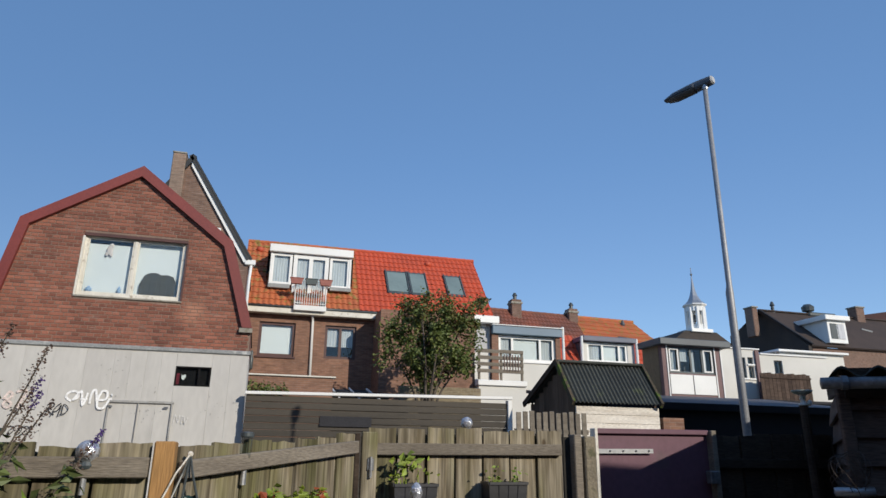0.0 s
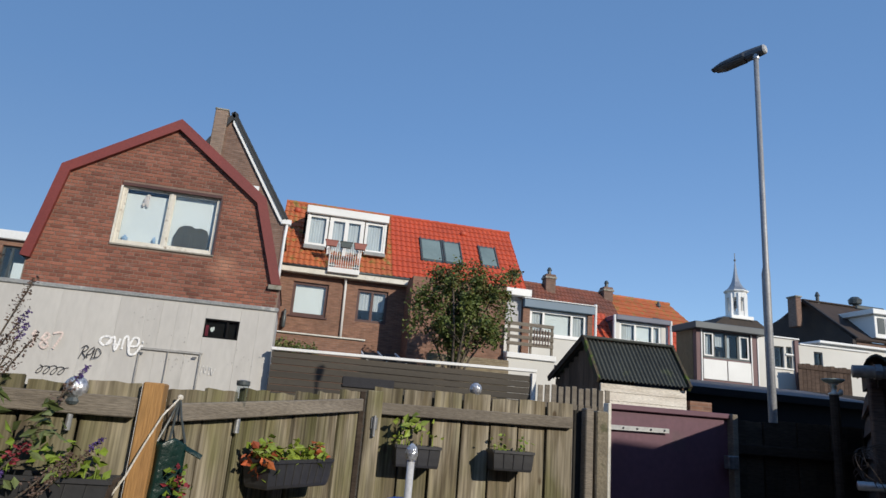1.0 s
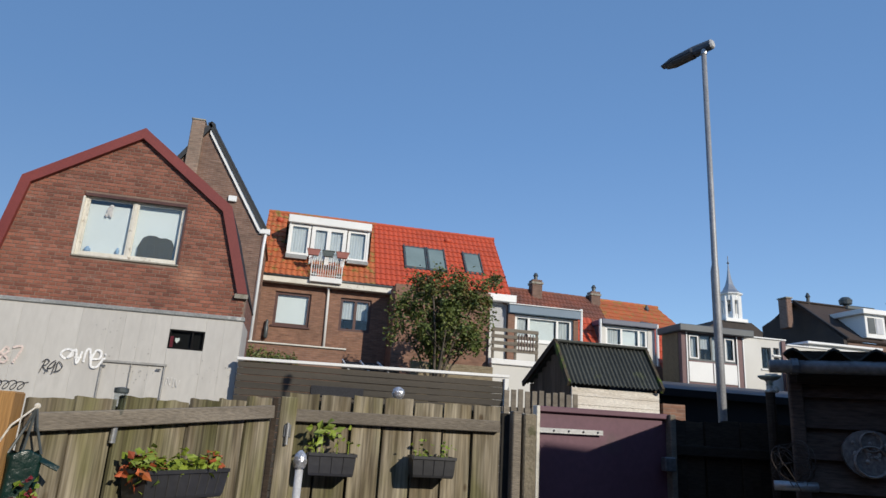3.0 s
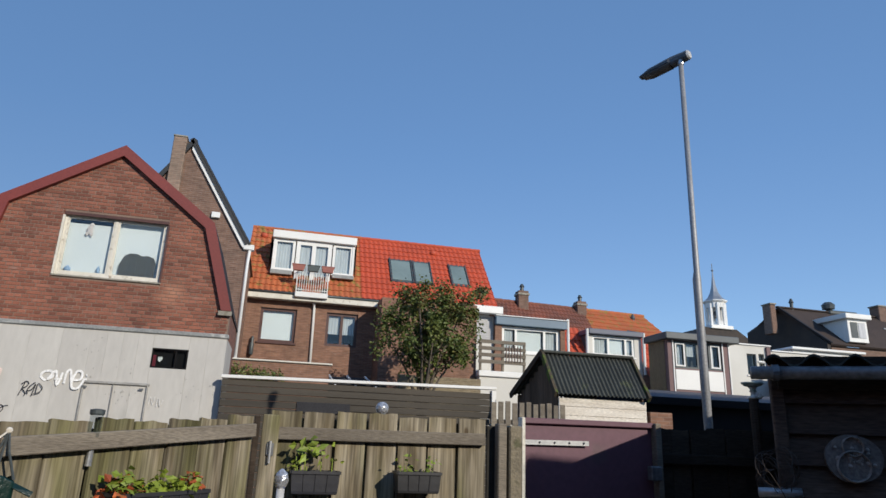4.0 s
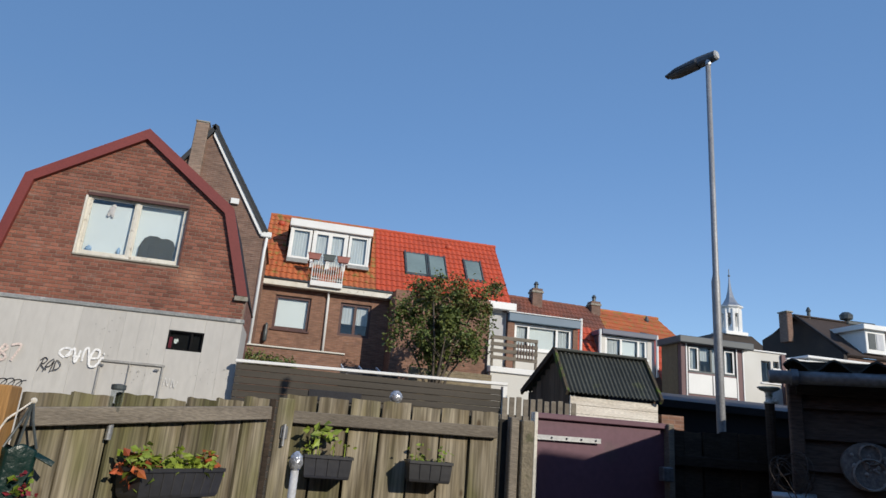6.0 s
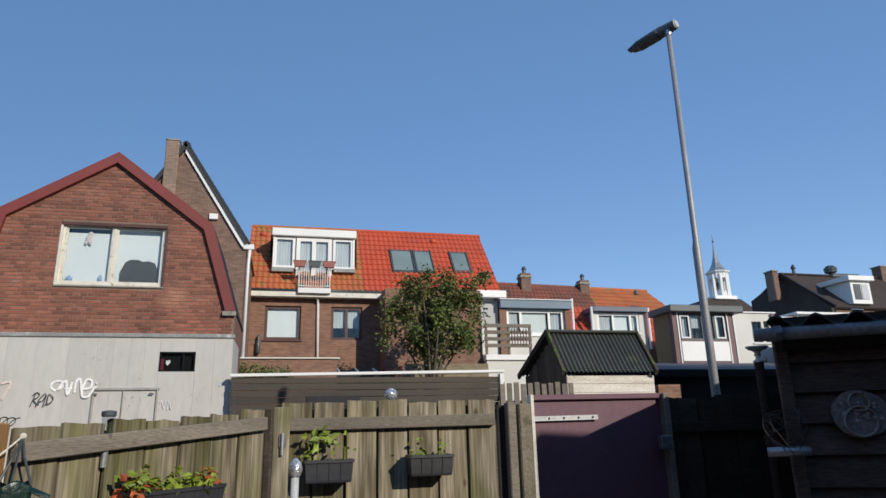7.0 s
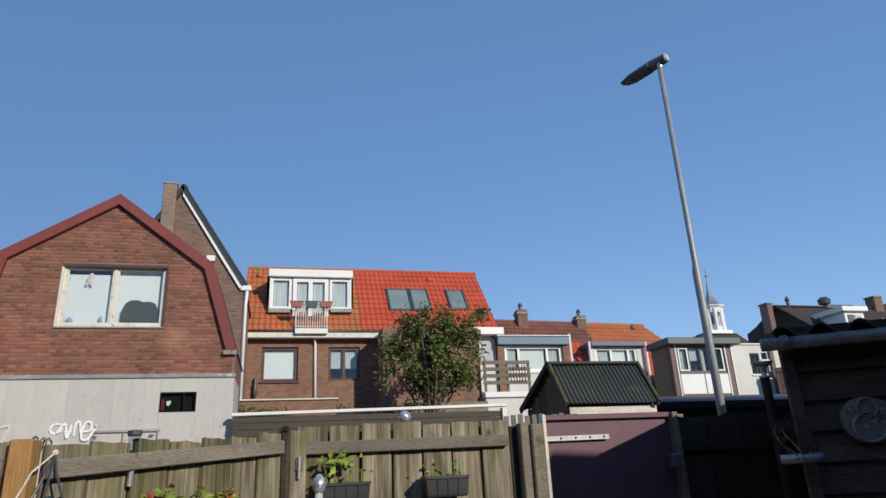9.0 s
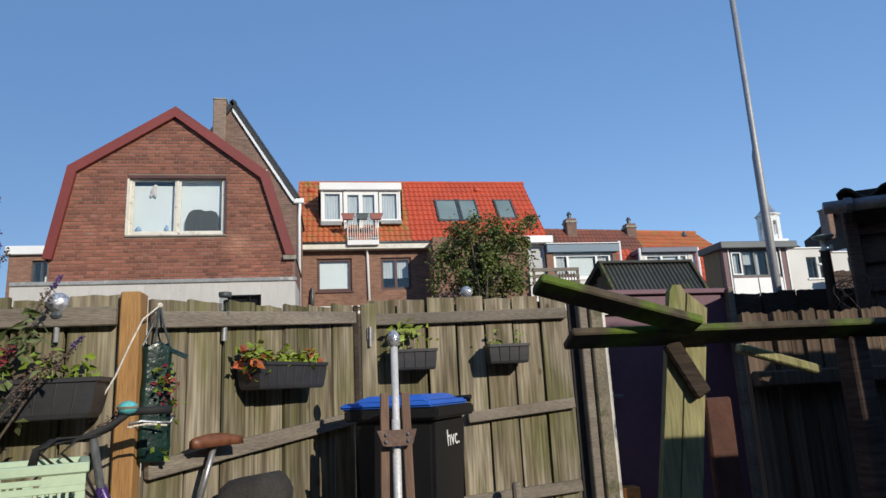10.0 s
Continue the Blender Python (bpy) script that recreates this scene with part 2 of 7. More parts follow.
BRICK_BROWN = brick_mat("brown_brick", (0.21, 0.12, 0.085), (0.16, 0.09, 0.065), (0.24, 0.19, 0.16), dirt=(0.13, 0.09, 0.07))
BRICK_TAN = brick_mat("tan_brick", (0.26, 0.135, 0.085), (0.21, 0.105, 0.07), (0.26, 0.18, 0.14), dirt=(0.17, 0.10, 0.07))
BRICK_TAN_SIDE = brick_mat("tan_brick_side", (0.26, 0.135, 0.085), (0.21, 0.105, 0.07), (0.26, 0.18, 0.14), "Y", dirt=(0.17, 0.10, 0.07))
BRICK_STACK = brick_mat("pale_brown_brick", (0.30, 0.20, 0.15), (0.22, 0.15, 0.115), (0.3, 0.25, 0.2), dirt=(0.17, 0.13, 0.10))
BRICK_YELLOW = brick_mat("yellow_brick", (0.25, 0.20, 0.13), (0.20, 0.155, 0.10), (0.3, 0.27, 0.2), dirt=(0.2, 0.16, 0.09))
VERGE_RED = mat("red_brown_paint", (0.22, 0.045, 0.035), (0.17, 0.035, 0.03), 0.8, 30, 0.5, bump=0.05, grain=0.12)
SIDING = mat("grey_white_sheet", (0.535, 0.52, 0.49), (0.475, 0.46, 0.435), 0.8, 9, 0.6, bump=0.05, spots=(0.43, 0.42, 0.395), amount=0.35, grain=0.05, vary=0.015, stretch=(1.6, 1, 0.5))
FLASHING = mat("grey_flashing", (0.30, 0.31, 0.31), (0.22, 0.23, 0.23), 3, 40, 0.6, bump=0.2, spots=(0.45, 0.45, 0.43), amount=0.4)
WHITE_PAINT = mat("white_paint", (0.80, 0.80, 0.78), (0.74, 0.74, 0.72), 1.2, 30, 0.45, bump=0.04, grain=0.05)
WHITE_WALL = mat("white_render_wall", (0.68, 0.665, 0.62), (0.60, 0.585, 0.54), 0.6, 30, 0.8, bump=0.15, grain=0.06)
CREAM = mat("cream_old_paint", (0.73, 0.70, 0.62), (0.62, 0.59, 0.51), 4, 50, 0.6, bump=0.2, spots=(0.35, 0.30, 0.24), amount=0.35, grain=0.1)
BROWN_FRAME = mat("brown_frame_paint", (0.10, 0.045, 0.035), (0.075, 0.035, 0.03), 2, 40, 0.45, bump=0.05)
GREY_FRAME = mat("dark_grey_frame", (0.07, 0.085, 0.09), (0.05, 0.06, 0.065), 2, 40, 0.4, bump=0.03)
TILE_NEW = mat("bright_orange_tile", (0.52, 0.082, 0.034), (0.43, 0.07, 0.03), 1.2, 25, 0.6, bump=0.1, grain=0.15)
TILE_OLD = mat("weathered_orange_tile", (0.47, 0.13, 0.045), (0.36, 0.10, 0.04), 1.6, 25, 0.75, bump=0.15, spots=(0.27, 0.17, 0.045), amount=0.62, grain=0.2)
TILE_RUST = mat("rusty_old_tile", (0.24, 0.075, 0.045), (0.12, 0.055, 0.04), 0.9, 20, 0.8, bump=0.2, grain=0.25)
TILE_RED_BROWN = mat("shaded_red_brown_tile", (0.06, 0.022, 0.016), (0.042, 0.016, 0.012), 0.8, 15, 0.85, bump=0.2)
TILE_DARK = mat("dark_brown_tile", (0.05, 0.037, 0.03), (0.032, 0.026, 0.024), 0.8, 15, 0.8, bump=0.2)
SLATE = mat("black_roof_edge", (0.025, 0.027, 0.03), (0.018, 0.02, 0.022), 2, 30, 0.6, bump=0.1)
FELT = mat("dark_roofing_felt", (0.045, 0.045, 0.05), (0.032, 0.032, 0.036), 1, 60, 0.85, bump=0.3)
BLUE_BOARD = mat("blue_grey_fascia", (0.12, 0.19, 0.26), (0.10, 0.16, 0.22), 1, 30, 0.5, bump=0.03, grain=0.08)
GREY_BOARD = mat("dark_grey_fascia", (0.09, 0.105, 0.115), (0.075, 0.085, 0.095), 1, 30, 0.5, bump=0.03, grain=0.08)
SLATE_BLUE = mat("slate_blue_fascia", (0.10, 0.115, 0.165), (0.08, 0.092, 0.135), 1, 30, 0.5, bump=0.03, grain=0.08)
# Paler felt: grazing sun on the store roof is put into the colour.
FELT_GREY = mat("sunlit_grey_felt", (0.085, 0.085, 0.10), (0.06, 0.06, 0.072), 1.2, 40, 0.7, bump=0.2)
MAUVE = mat("mauve_brown_panel", (0.19, 0.115, 0.115), (0.16, 0.095, 0.095), 1, 30, 0.7, bump=0.05)
BLIND = mat("white_blind_cloth", (0.78, 0.79, 0.80), (0.72, 0.73, 0.74), 1.5, 30, 0.8, bump=0.05, grain=0.04)
NET = mat("net_curtain", (0.60, 0.61, 0.63), (0.46, 0.47, 0.50), 3, 60, 0.9, bump=0.2, grain=0.12, stretch=(3, 1, 0.4))
ROOM = mat("dim_room_plaster", (0.10, 0.095, 0.09), (0.07, 0.065, 0.06), 1, 20, 0.9, bump=0)
GLASS = glass_mat("window_glass")
SMOKE_GLASS = glass_mat("grey_green_glass", (0.55, 0.62, 0.60))


def fence_wood(name):
    """Old untreated softwood: upright figure, fine grain, knots, olive algae, and a tone for each board."""
    m = bpy.data.materials.new(name)
    m.use_nodes = True
    n, l = m.node_tree.nodes, m.node_tree.links
    bsdf = n["Principled BSDF"]
    co, info = n.new("ShaderNodeTexCoord"), n.new("ShaderNodeObjectInfo")
    shift = n.new("ShaderNodeVectorMath")
    shift.operation = "MULTIPLY_ADD"
    shift.inputs[1].default_value = (37, 23, 51)
    l.new(info.outputs["Random"], shift.inputs[0])
    l.new(co.outputs["Object"], shift.inputs[2])

    def grain_noise(stretch, scale, detail, warp=0.0):
        mp, ns = n.new("ShaderNodeMapping"), n.new("ShaderNodeTexNoise")
        mp.inputs["Scale"].default_value = stretch
        l.new(shift.outputs[0], mp.inputs[0])
        l.new(mp.outputs[0], ns.inputs["Vector"])
        ns.inputs["Scale"].default_value, ns.inputs["Detail"].default_value, ns.inputs["Distortion"].default_value = scale, detail, warp
        return ns.outputs[0]

    def ramp(src, lo, hi, a=0.0, b=1.0):
        r = n.new("ShaderNodeMapRange")
        r.inputs[1].default_value, r.inputs[2].default_value, r.inputs[3].default_value, r.inputs[4].default_value = lo, hi, a, b
        l.new(src, r.inputs[0])
        return r.outputs[0]

    def blend(fac, under, over):
        x = n.new("ShaderNodeMix")
        x.data_type = "RGBA"
        l.new(fac, x.inputs[0])
        for socket, v in ((x.inputs[6], under), (x.inputs[7], over)):
            if isinstance(v, tuple):
                socket.default_value = (*v, 1)
            else:
                l.new(v, socket)
        return x.outputs[2]

    figure = grain_noise((1, 1, 0.10), 16, 4, 0.6)
    fine = grain_noise((1, 1, 0.035), 75, 3)
    broad = grain_noise((1, 1, 0.45), 3.2, 5)
    col = blend(ramp(figure, 0.36, 0.66), (0.150, 0.122, 0.078), (0.30, 0.262, 0.195))
    col = blend(ramp(broad, 0.46, 0.64, 0.0, 0.75), col, (0.125, 0.122, 0.048))
    col = blend(ramp(grain_noise((1, 1, 0.08), 13, 6, 0.5), 0.54, 0.68, 0.0, 0.8), col, (0.066, 0.052, 0.034))
    knot = n.new("ShaderNodeTexVoronoi")
    kmap = n.new("ShaderNodeMapping")
    kmap.inputs["Scale"].default_value = (1, 1, 0.55)
    l.new(shift.outputs[0], kmap.inputs[0])
    l.new(kmap.outputs[0], knot.inputs["Vector"])
    knot.inputs["Scale"].default_value = 6.5
    col = blend(ramp(knot.outputs["Distance"], 0.06, 0.12, 0.8, 0.0), col, (0.085, 0.055, 0.03))
    tone = ramp(info.outputs["Random"], 0.0, 1.0, 0.78, 1.22)
    mu = n.new("ShaderNodeMath")
    mu.operation = "MULTIPLY"
    l.new(ramp(fine, 0.34, 0.66, 0.62, 1.32), mu.inputs[0])
    l.new(tone, mu.inputs[1])
    sc = n.new("ShaderNodeVectorMath")
    sc.operation = "SCALE"
    l.new(col, sc.inputs[0])
    l.new(mu.outputs[0], sc.inputs["Scale"])
    l.new(sc.outputs[0], bsdf.inputs["Base Color"])
    bsdf.inputs["Roughness"].default_value = 0.92
    bsdf.inputs["Specular IOR Level"].default_value = 0.25
    bp = n.new("ShaderNodeBump")
    bp.inputs["Strength"].default_value, bp.inputs["Distance"].default_value = 0.6, 0.008
    l.new(figure, bp.inputs["Height"])
    l.new(bp.outputs[0], bsdf.inputs["Normal"])
    return m


WOOD_FENCE = fence_wood("weathered_fence_wood")
WOOD_RAIL = mat("grey_rail_wood", (0.22, 0.19, 0.15), (0.15, 0.127, 0.10), 3, 45, 0.9, bump=0.4, stretch=(0.6, 0.6, 5), vary=0.12, grain=0.3)
WOOD_NEW = mat("golden_new_post", (0.40, 0.22, 0.075), (0.32, 0.165, 0.055), 3, 30, 0.7, bump=0.25, stretch=(5, 5, 0.4), grain=0.25)
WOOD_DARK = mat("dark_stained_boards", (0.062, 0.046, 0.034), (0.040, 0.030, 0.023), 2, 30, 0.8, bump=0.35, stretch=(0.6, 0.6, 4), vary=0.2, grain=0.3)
WOOD_SHED = mat("shed_board_brown", (0.098, 0.068, 0.053), (0.06, 0.042, 0.034), 2, 25, 0.85, bump=0.35, stretch=(0.7, 0.7, 5), vary=0.25, grain=0.35)
# Dark base holds the frame timbers' shade in its colour; spots are moss.
WOOD_MOSS = mat("mossy_timber", (0.085, 0.066, 0.042), (0.05, 0.04, 0.027), 3, 30, 0.95, bump=0.5, spots=(0.085, 0.13, 0.015), amount=0.72, grain=0.35)
WOOD_ALGAE = mat("yellow_green_algae_wood", (0.30, 0.27, 0.13), (0.20, 0.19, 0.085), 4, 30, 0.9, bump=0.4, stretch=(4, 4, 0.4), spots=(0.16, 0.18, 0.05), amount=0.5, grain=0.3)
WOOD_PALE = mat("pale_limewashed_boards", (0.78, 0.735, 0.66), (0.62, 0.56, 0.48), 3, 30, 0.85, bump=0.3, stretch=(0.6, 0.6, 5), vary=0.1, grain=0.25)
DECK_BROWN = mat("olive_brown_plank_wall", (0.062, 0.052, 0.040), (0.042, 0.036, 0.028), 1.2, 30, 0.75, bump=0.25, stretch=(0.5, 0.5, 5), vary=0.18, grain=0.2)
PURPLE = mat("faded_purple_sheet", (0.138, 0.063, 0.088), (0.110, 0.050, 0.071), 1.1, 25, 0.55, bump=0.06, spots=(0.11, 0.065, 0.075), amount=0.4, grain=0.1)
CEMENT_SHEET = mat("dark_mossy_corrugated_sheet", (0.07, 0.075, 0.065), (0.045, 0.048, 0.042), 1.4, 25, 0.85, bump=0.3, spots=(0.10, 0.11, 0.06), amount=0.35)
CONCRETE = mat("aged_concrete", (0.33, 0.31, 0.26), (0.24, 0.225, 0.19), 3, 60, 0.9, bump=0.4, spots=(0.17, 0.155, 0.11), amount=0.5)
STEEL = mat("galvanised_steel", (0.46, 0.47, 0.48), (0.36, 0.37, 0.39), 6, 60, 0.42, metal=0.7, bump=0.08, grain=0.12)
POLE = mat("weathered_galvanised_pole", (0.36, 0.365, 0.375), (0.29, 0.295, 0.305), 5, 60, 0.55, metal=0.35, bump=0.1, grain=0.18)
ZINC = mat("dull_zinc", (0.20, 0.21, 0.22), (0.15, 0.155, 0.165), 4, 40, 0.5, metal=0.5, bump=0.08)
for dull in (BLACK_STORE, WOOD_DARK, WOOD_SHED, FELT, WOOD_BROWN):
    dull.node_tree.nodes["Principled BSDF"].inputs["Specular IOR Level"].default_value = 0.15
GROUND = mat("garden_paving_earth", (0.20, 0.18, 0.15), (0.13, 0.115, 0.09), 0.5, 12, 0.95, bump=0.4)


# ---- building helpers ----
def thing(name, label, category, at=(0, 0, 0), group="", kind=""):
    ob = new(name)
    ob.location = at
    ob.empty_display_size = 0.2
    return tagged(ob, label, category, group, kind)


def part(name, bm, material, parent=None, label="", smooth=False):
    """Links a bmesh, in world metres, as one mesh under a thing or a part."""
    me = bpy.data.meshes.new(name)
    bmesh.ops.recalc_face_normals(bm, faces=bm.faces)
    bm.to_mesh(me)
    bm.free()
    me.materials.append(material)
    if smooth:
        me.polygons.foreach_set("use_smooth", [True] * len(me.polygons))
    ob = new(name, me)
    if parent:
        ob.parent = parent
        if parent.type == "EMPTY":
            ob.matrix_parent_inverse = Matrix.Translation(-Vector(parent.location))
    return tagged(ob, label)


def structure(name, bm, material, label):
    return tagged(part(name, bm, material), label, name.split("_")[0], kind="structure")


def box(x0, x1, y0, y1, z0, z1, bevel=0.0, bm=None):
    out = bm or bmesh.new()
    m = Matrix.LocRotScale(((x0 + x1) / 2, (y0 + y1) / 2, (z0 + z1) / 2), None, (abs(x1 - x0), abs(y1 - y0), abs(z1 - z0)))
    r = bmesh.ops.create_cube(out, size=1, matrix=m)
    if bevel:
        es = {e for v in r["verts"] for e in v.link_edges}
        bmesh.ops.bevel(out, geom=list(es), offset=bevel, segments=1, affect="EDGES")
    return out


def prism(poly, y0, y1, bm=None, axis="y"):
    """A solid from an outline of (level, height) pairs, drawn out along y (or x)."""
    out = bm or bmesh.new()
    put = (lambda u, w, v: (u, v, w)) if axis == "y" else (lambda u, w, v: (v, u, w))
    a = [out.verts.new(put(u, w, y0)) for u, w in poly]
    b = [out.verts.new(put(u, w, y1)) for u, w in poly]
    out.faces.new(a)
    out.faces.new(b[::-1])
    for i in range(len(a)):
        j = (i + 1) % len(a)
        out.faces.new((a[i], b[i], b[j], a[j]))
    return out


def beam(p, q, w, h, up=(0, 0, 1), bevel=0.0, bm=None):
    """A squared timber from p to q, w wide and h high."""
    out = bm or bmesh.new()
    p, q = Vector(p), Vector(q)
    d = (q - p).normalized()
    side = d.cross(Vector(up)).normalized()
    top = side.cross(d)
    m = Matrix((side, d, top)).transposed().to_4x4()
    m.translation = (p + q) / 2
    r = bmesh.ops.create_cube(out, size=1, matrix=m @ Matrix.Diagonal((w, (q - p).length, h, 1)))
    if bevel:
        es = {e for v in r["verts"] for e in v.link_edges}
        bmesh.ops.bevel(out, geom=list(es), offset=bevel, segments=1, affect="EDGES")
    return out


def tube(points, radius, sides=10, bm=None, radii=None):
    """A round bar along a line of points."""
    out = bm or bmesh.new()
    pts = [Vector(p) for p in points]
    rings = []
    for i, p in enumerate(pts):
        d = (pts[min(i + 1, len(pts) - 1)] - pts[max(i - 1, 0)]).normalized()
        a = d.orthogonal().normalized() if abs(d.z) > 0.95 else d.cross(Vector((0, 0, 1))).normalized()
        b = d.cross(a)
        r = radii[i] if radii else radius
        rings.append([out.verts.new(p + r * (math.cos(k * math.tau / sides) * a + math.sin(k * math.tau / sides) * b)) for k in range(sides)])
    for r0, r1 in zip(rings, rings[1:]):
        best = min(range(sides), key=lambda s: (r1[s].co - r0[0].co).length)
        for k in range(sides):
            out.faces.new((r0[k], r0[(k + 1) % sides], r1[(k + 1 + best) % sides], r1[(k + best) % sides]))
    out.faces.new(rings[0][::-1])
    out.faces.new(rings[-1])
    return out


def ball(c, r, bm=None, squash=(1, 1, 1), seg=14):
    out = bm or bmesh.new()
    bmesh.ops.create_uvsphere(out, u_segments=seg, v_segments=seg // 2 + 1, radius=r, matrix=Matrix.LocRotScale(c, None, squash))
    return out


def lathe(profile, c, sides=20, bm=None):
    """A turned solid about an upright axis at c, from (radius, height) pairs."""
    out = bm or bmesh.new()
    rings = [[out.verts.new((c[0] + r * math.cos(k * math.tau / sides), c[1] + r * math.sin(k * math.tau / sides), c[2] + z)) for k in range(sides)] for r, z in profile]
    for r0, r1 in zip(rings, rings[1:]):
        for k in range(sides):
            out.faces.new((r0[k], r0[(k + 1) % sides], r1[(k + 1) % sides], r1[k]))
    out.faces.new(rings[0][::-1])
    out.faces.new(rings[-1])
    return out


def slab(a, b, c, d, thick):
    """A plate on four corners, thickened downwards."""
    out = bmesh.new()
    top = [Vector(p) for p in (a, b, c, d)]
    n = (top[1] - top[0]).cross(top[3] - top[0]).normalized()
    if n.z < 0:
        n = -n
    t = [out.verts.new(p) for p in top]
    u = [out.verts.new(p - n * thick) for p in top]
    out.faces.new(t)
    out.faces.new(u[::-1])
    for i in range(4):
        j = (i + 1) % 4
        out.faces.new((t[i], u[i], u[j], t[j]))
    return out


def tiles(eave_l, eave_r, ridge_l, ridge_r, pan=0.21, course=0.34, swell=0.035, lip=0.03):
    """Pantiles on a slope: rolls across it, and a step down at the foot of each course."""
    out = bmesh.new()
    el, er, rl, rr = (Vector(p) for p in (eave_l, eave_r, ridge_l, ridge_r))
    n = (er - el).cross(rl - el).normalized()
    if n.z < 0:
        n = -n
    cols = max(2, round((er - el).length / pan))
    rows = max(2, round((rl - el).length / course))
    per = 6
    def ring(v, rise):
        a, b = el.lerp(rl, v), er.lerp(rr, v)
        line = []
        for k in range(cols * per + 1):
            ph = (k % per) / per
            h = swell * (0.5 + 0.5 * math.sin(ph * math.tau)) ** 0.7
            line.append(out.verts.new(a.lerp(b, k / (cols * per)) + n * (h + rise)))
        return line
    for r in range(rows):
        lo, hi = ring(r / rows, lip), ring((r + 1) / rows, 0.0)
        under = ring(r / rows, 0.0)
        for k in range(cols * per):
            out.faces.new((lo[k], lo[k + 1], hi[k + 1], hi[k]))
            out.faces.new((under[k], under[k + 1], lo[k + 1], lo[k]))
    return out


def corrugated(a, b, c, d, waves, depth, thick=0.008, per=8):
    """A wavy sheet; its waves run from the edge a-b to the edge d-c."""
    out = bmesh.new()
    a, b, c, d = (Vector(p) for p in (a, b, c, d))
    n = (b - a).cross(d - a).normalized()
    if n.z < 0:
        n = -n
    rows = []
    for low in (0, 1):
        for p, q in ((a, b), (d, c)):
            rows.append([out.verts.new(p.lerp(q, k / (waves * per)) + n * (depth * 0.5 * math.sin(k / per * math.tau) - low * thick)) for k in range(waves * per + 1)])
    t0, t1, u0, u1 = rows
    for k in range(waves * per):
        out.faces.new((t0[k], t0[k + 1], t1[k + 1], t1[k]))
        out.faces.new((u0[k], u1[k], u1[k + 1], u0[k + 1]))
        out.faces.new((t0[k], u0[k], u0[k + 1], t0[k + 1]))
        out.faces.new((t1[k], t1[k + 1], u1[k + 1], u1[k]))
    return out


def wall(x0, x1, z0, z1, y, thick, holes=()):
    """An upright wall along x with openings (x0, x1, z0, z1) through it."""
    out = bmesh.new()
    xs = sorted({x0, x1, *(h[0] for h in holes), *(h[1] for h in holes)})
    zs = sorted({z0, z1, *(h[2] for h in holes), *(h[3] for h in holes)})
    for xa, xb in zip(xs, xs[1:]):
        for za, zb in zip(zs, zs[1:]):
            mx, mz = (xa + xb) / 2, (za + zb) / 2
            if not any(h[0] < mx < h[1] and h[2] < mz < h[3] for h in holes):
                box(xa, xb, y, y + thick, za, zb, bm=out)
    return out


def window(parent, x0, x1, z0, z1, y, frame_mat, posts=(), cover=None, bar=0.06, deep=0.07, sill=None, set_back=0.08, glass=None, room=0.8):
    """A window in an opening: frame with posts, panes, cloth behind, the dim room, and a sill."""
    yf = y + set_back
    bm = box(x0, x1, yf, yf + deep, z1 - bar, z1)
    box(x0, x1, yf, yf + deep, z0, z0 + bar, bm=bm)
    edges = [x0, *posts, x1]
    for e in (x0, x1):
        box(e if e == x0 else e - bar, e + bar if e == x0 else e, yf, yf + deep, z0 + bar, z1 - bar, bm=bm)
    for e in posts:
        box(e - bar / 2, e + bar / 2, yf, yf + deep, z0 + bar, z1 - bar, bm=bm)
    win = part("window", bm, frame_mat, parent)
    for a, b in zip(edges, edges[1:]):
        p = part("pane", box(a + bar / 2, b - bar / 2, yf + deep * 0.4, yf + deep * 0.4 + 0.006, z0 + bar * 0.9, z1 - bar * 0.9), glass or GLASS, win)
        p.visible_shadow = False
    if cover:
        for a, b, za, zb, material in cover:
            out, folds = bmesh.new(), max(4, int((b - a) / 0.03))
            deepf = 0.0 if material == BLIND else 0.4
            top = [out.verts.new((a + (b - a) * k / folds, yf + deep + 0.05 + 0.012 * deepf * math.sin(k * 1.9), zb)) for k in range(folds + 1)]
            low = [out.verts.new((a + (b - a) * k / folds, yf + deep + 0.05 + 0.018 * deepf * math.sin(k * 1.9 + 0.3), za)) for k in range(folds + 1)]
            for k in range(folds):
                out.faces.new((low[k], low[k + 1], top[k + 1], top[k]))
            part("curtain", out, material, win)
    inside = bmesh.new()
    r = bmesh.ops.create_cube(inside, size=1, matrix=Matrix.LocRotScale(((x0 + x1) / 2, y + 0.3 + room / 2, (z0 + z1) / 2), None, (x1 - x0 + 0.3, room, z1 - z0 + 0.3)))
    front = min(inside.faces, key=lambda f: f.calc_center_median().y)
    inside.faces.remove(front)
    part("room", inside, ROOM, win)
    if sill:
        part("sill", box(x0 - 0.06, x1 + 0.06, y - 0.05, y + set_back, z0 - 0.07, z0, 0.008), sill, win)
    return win


# ---- ground ----
structure("ground", box(-600, 700, -400, 900, -0.3, 0.0), GROUND, "bare earth and paving running between the gardens")

# ---- brick outbuilding with a gambrel roof ----
GY = 11.63
barn = thing("outbuilding", "red brick gambrel-roofed outbuilding with red-brown verge boards", "house", (-2.95, 12.6, 0))
outline = [(-4.95, 3.60), (-4.66, 5.22), (-2.98, 6.31), (-1.40, 5.10), (-0.93, 3.62)]
WX0, WX1, WZ0, WZ1 = -3.735, -2.085, 4.0, 5.08
bm = prism([(-4.95, 0), (WX0, 0), (WX0, 5.79), (-4.66, 5.20), (-4.95, 3.60)], GY, GY + 0.22)
prism([(WX0, 0), (WX1, 0), (WX1, WZ0), (WX0, WZ0)], GY, GY + 0.22, bm)
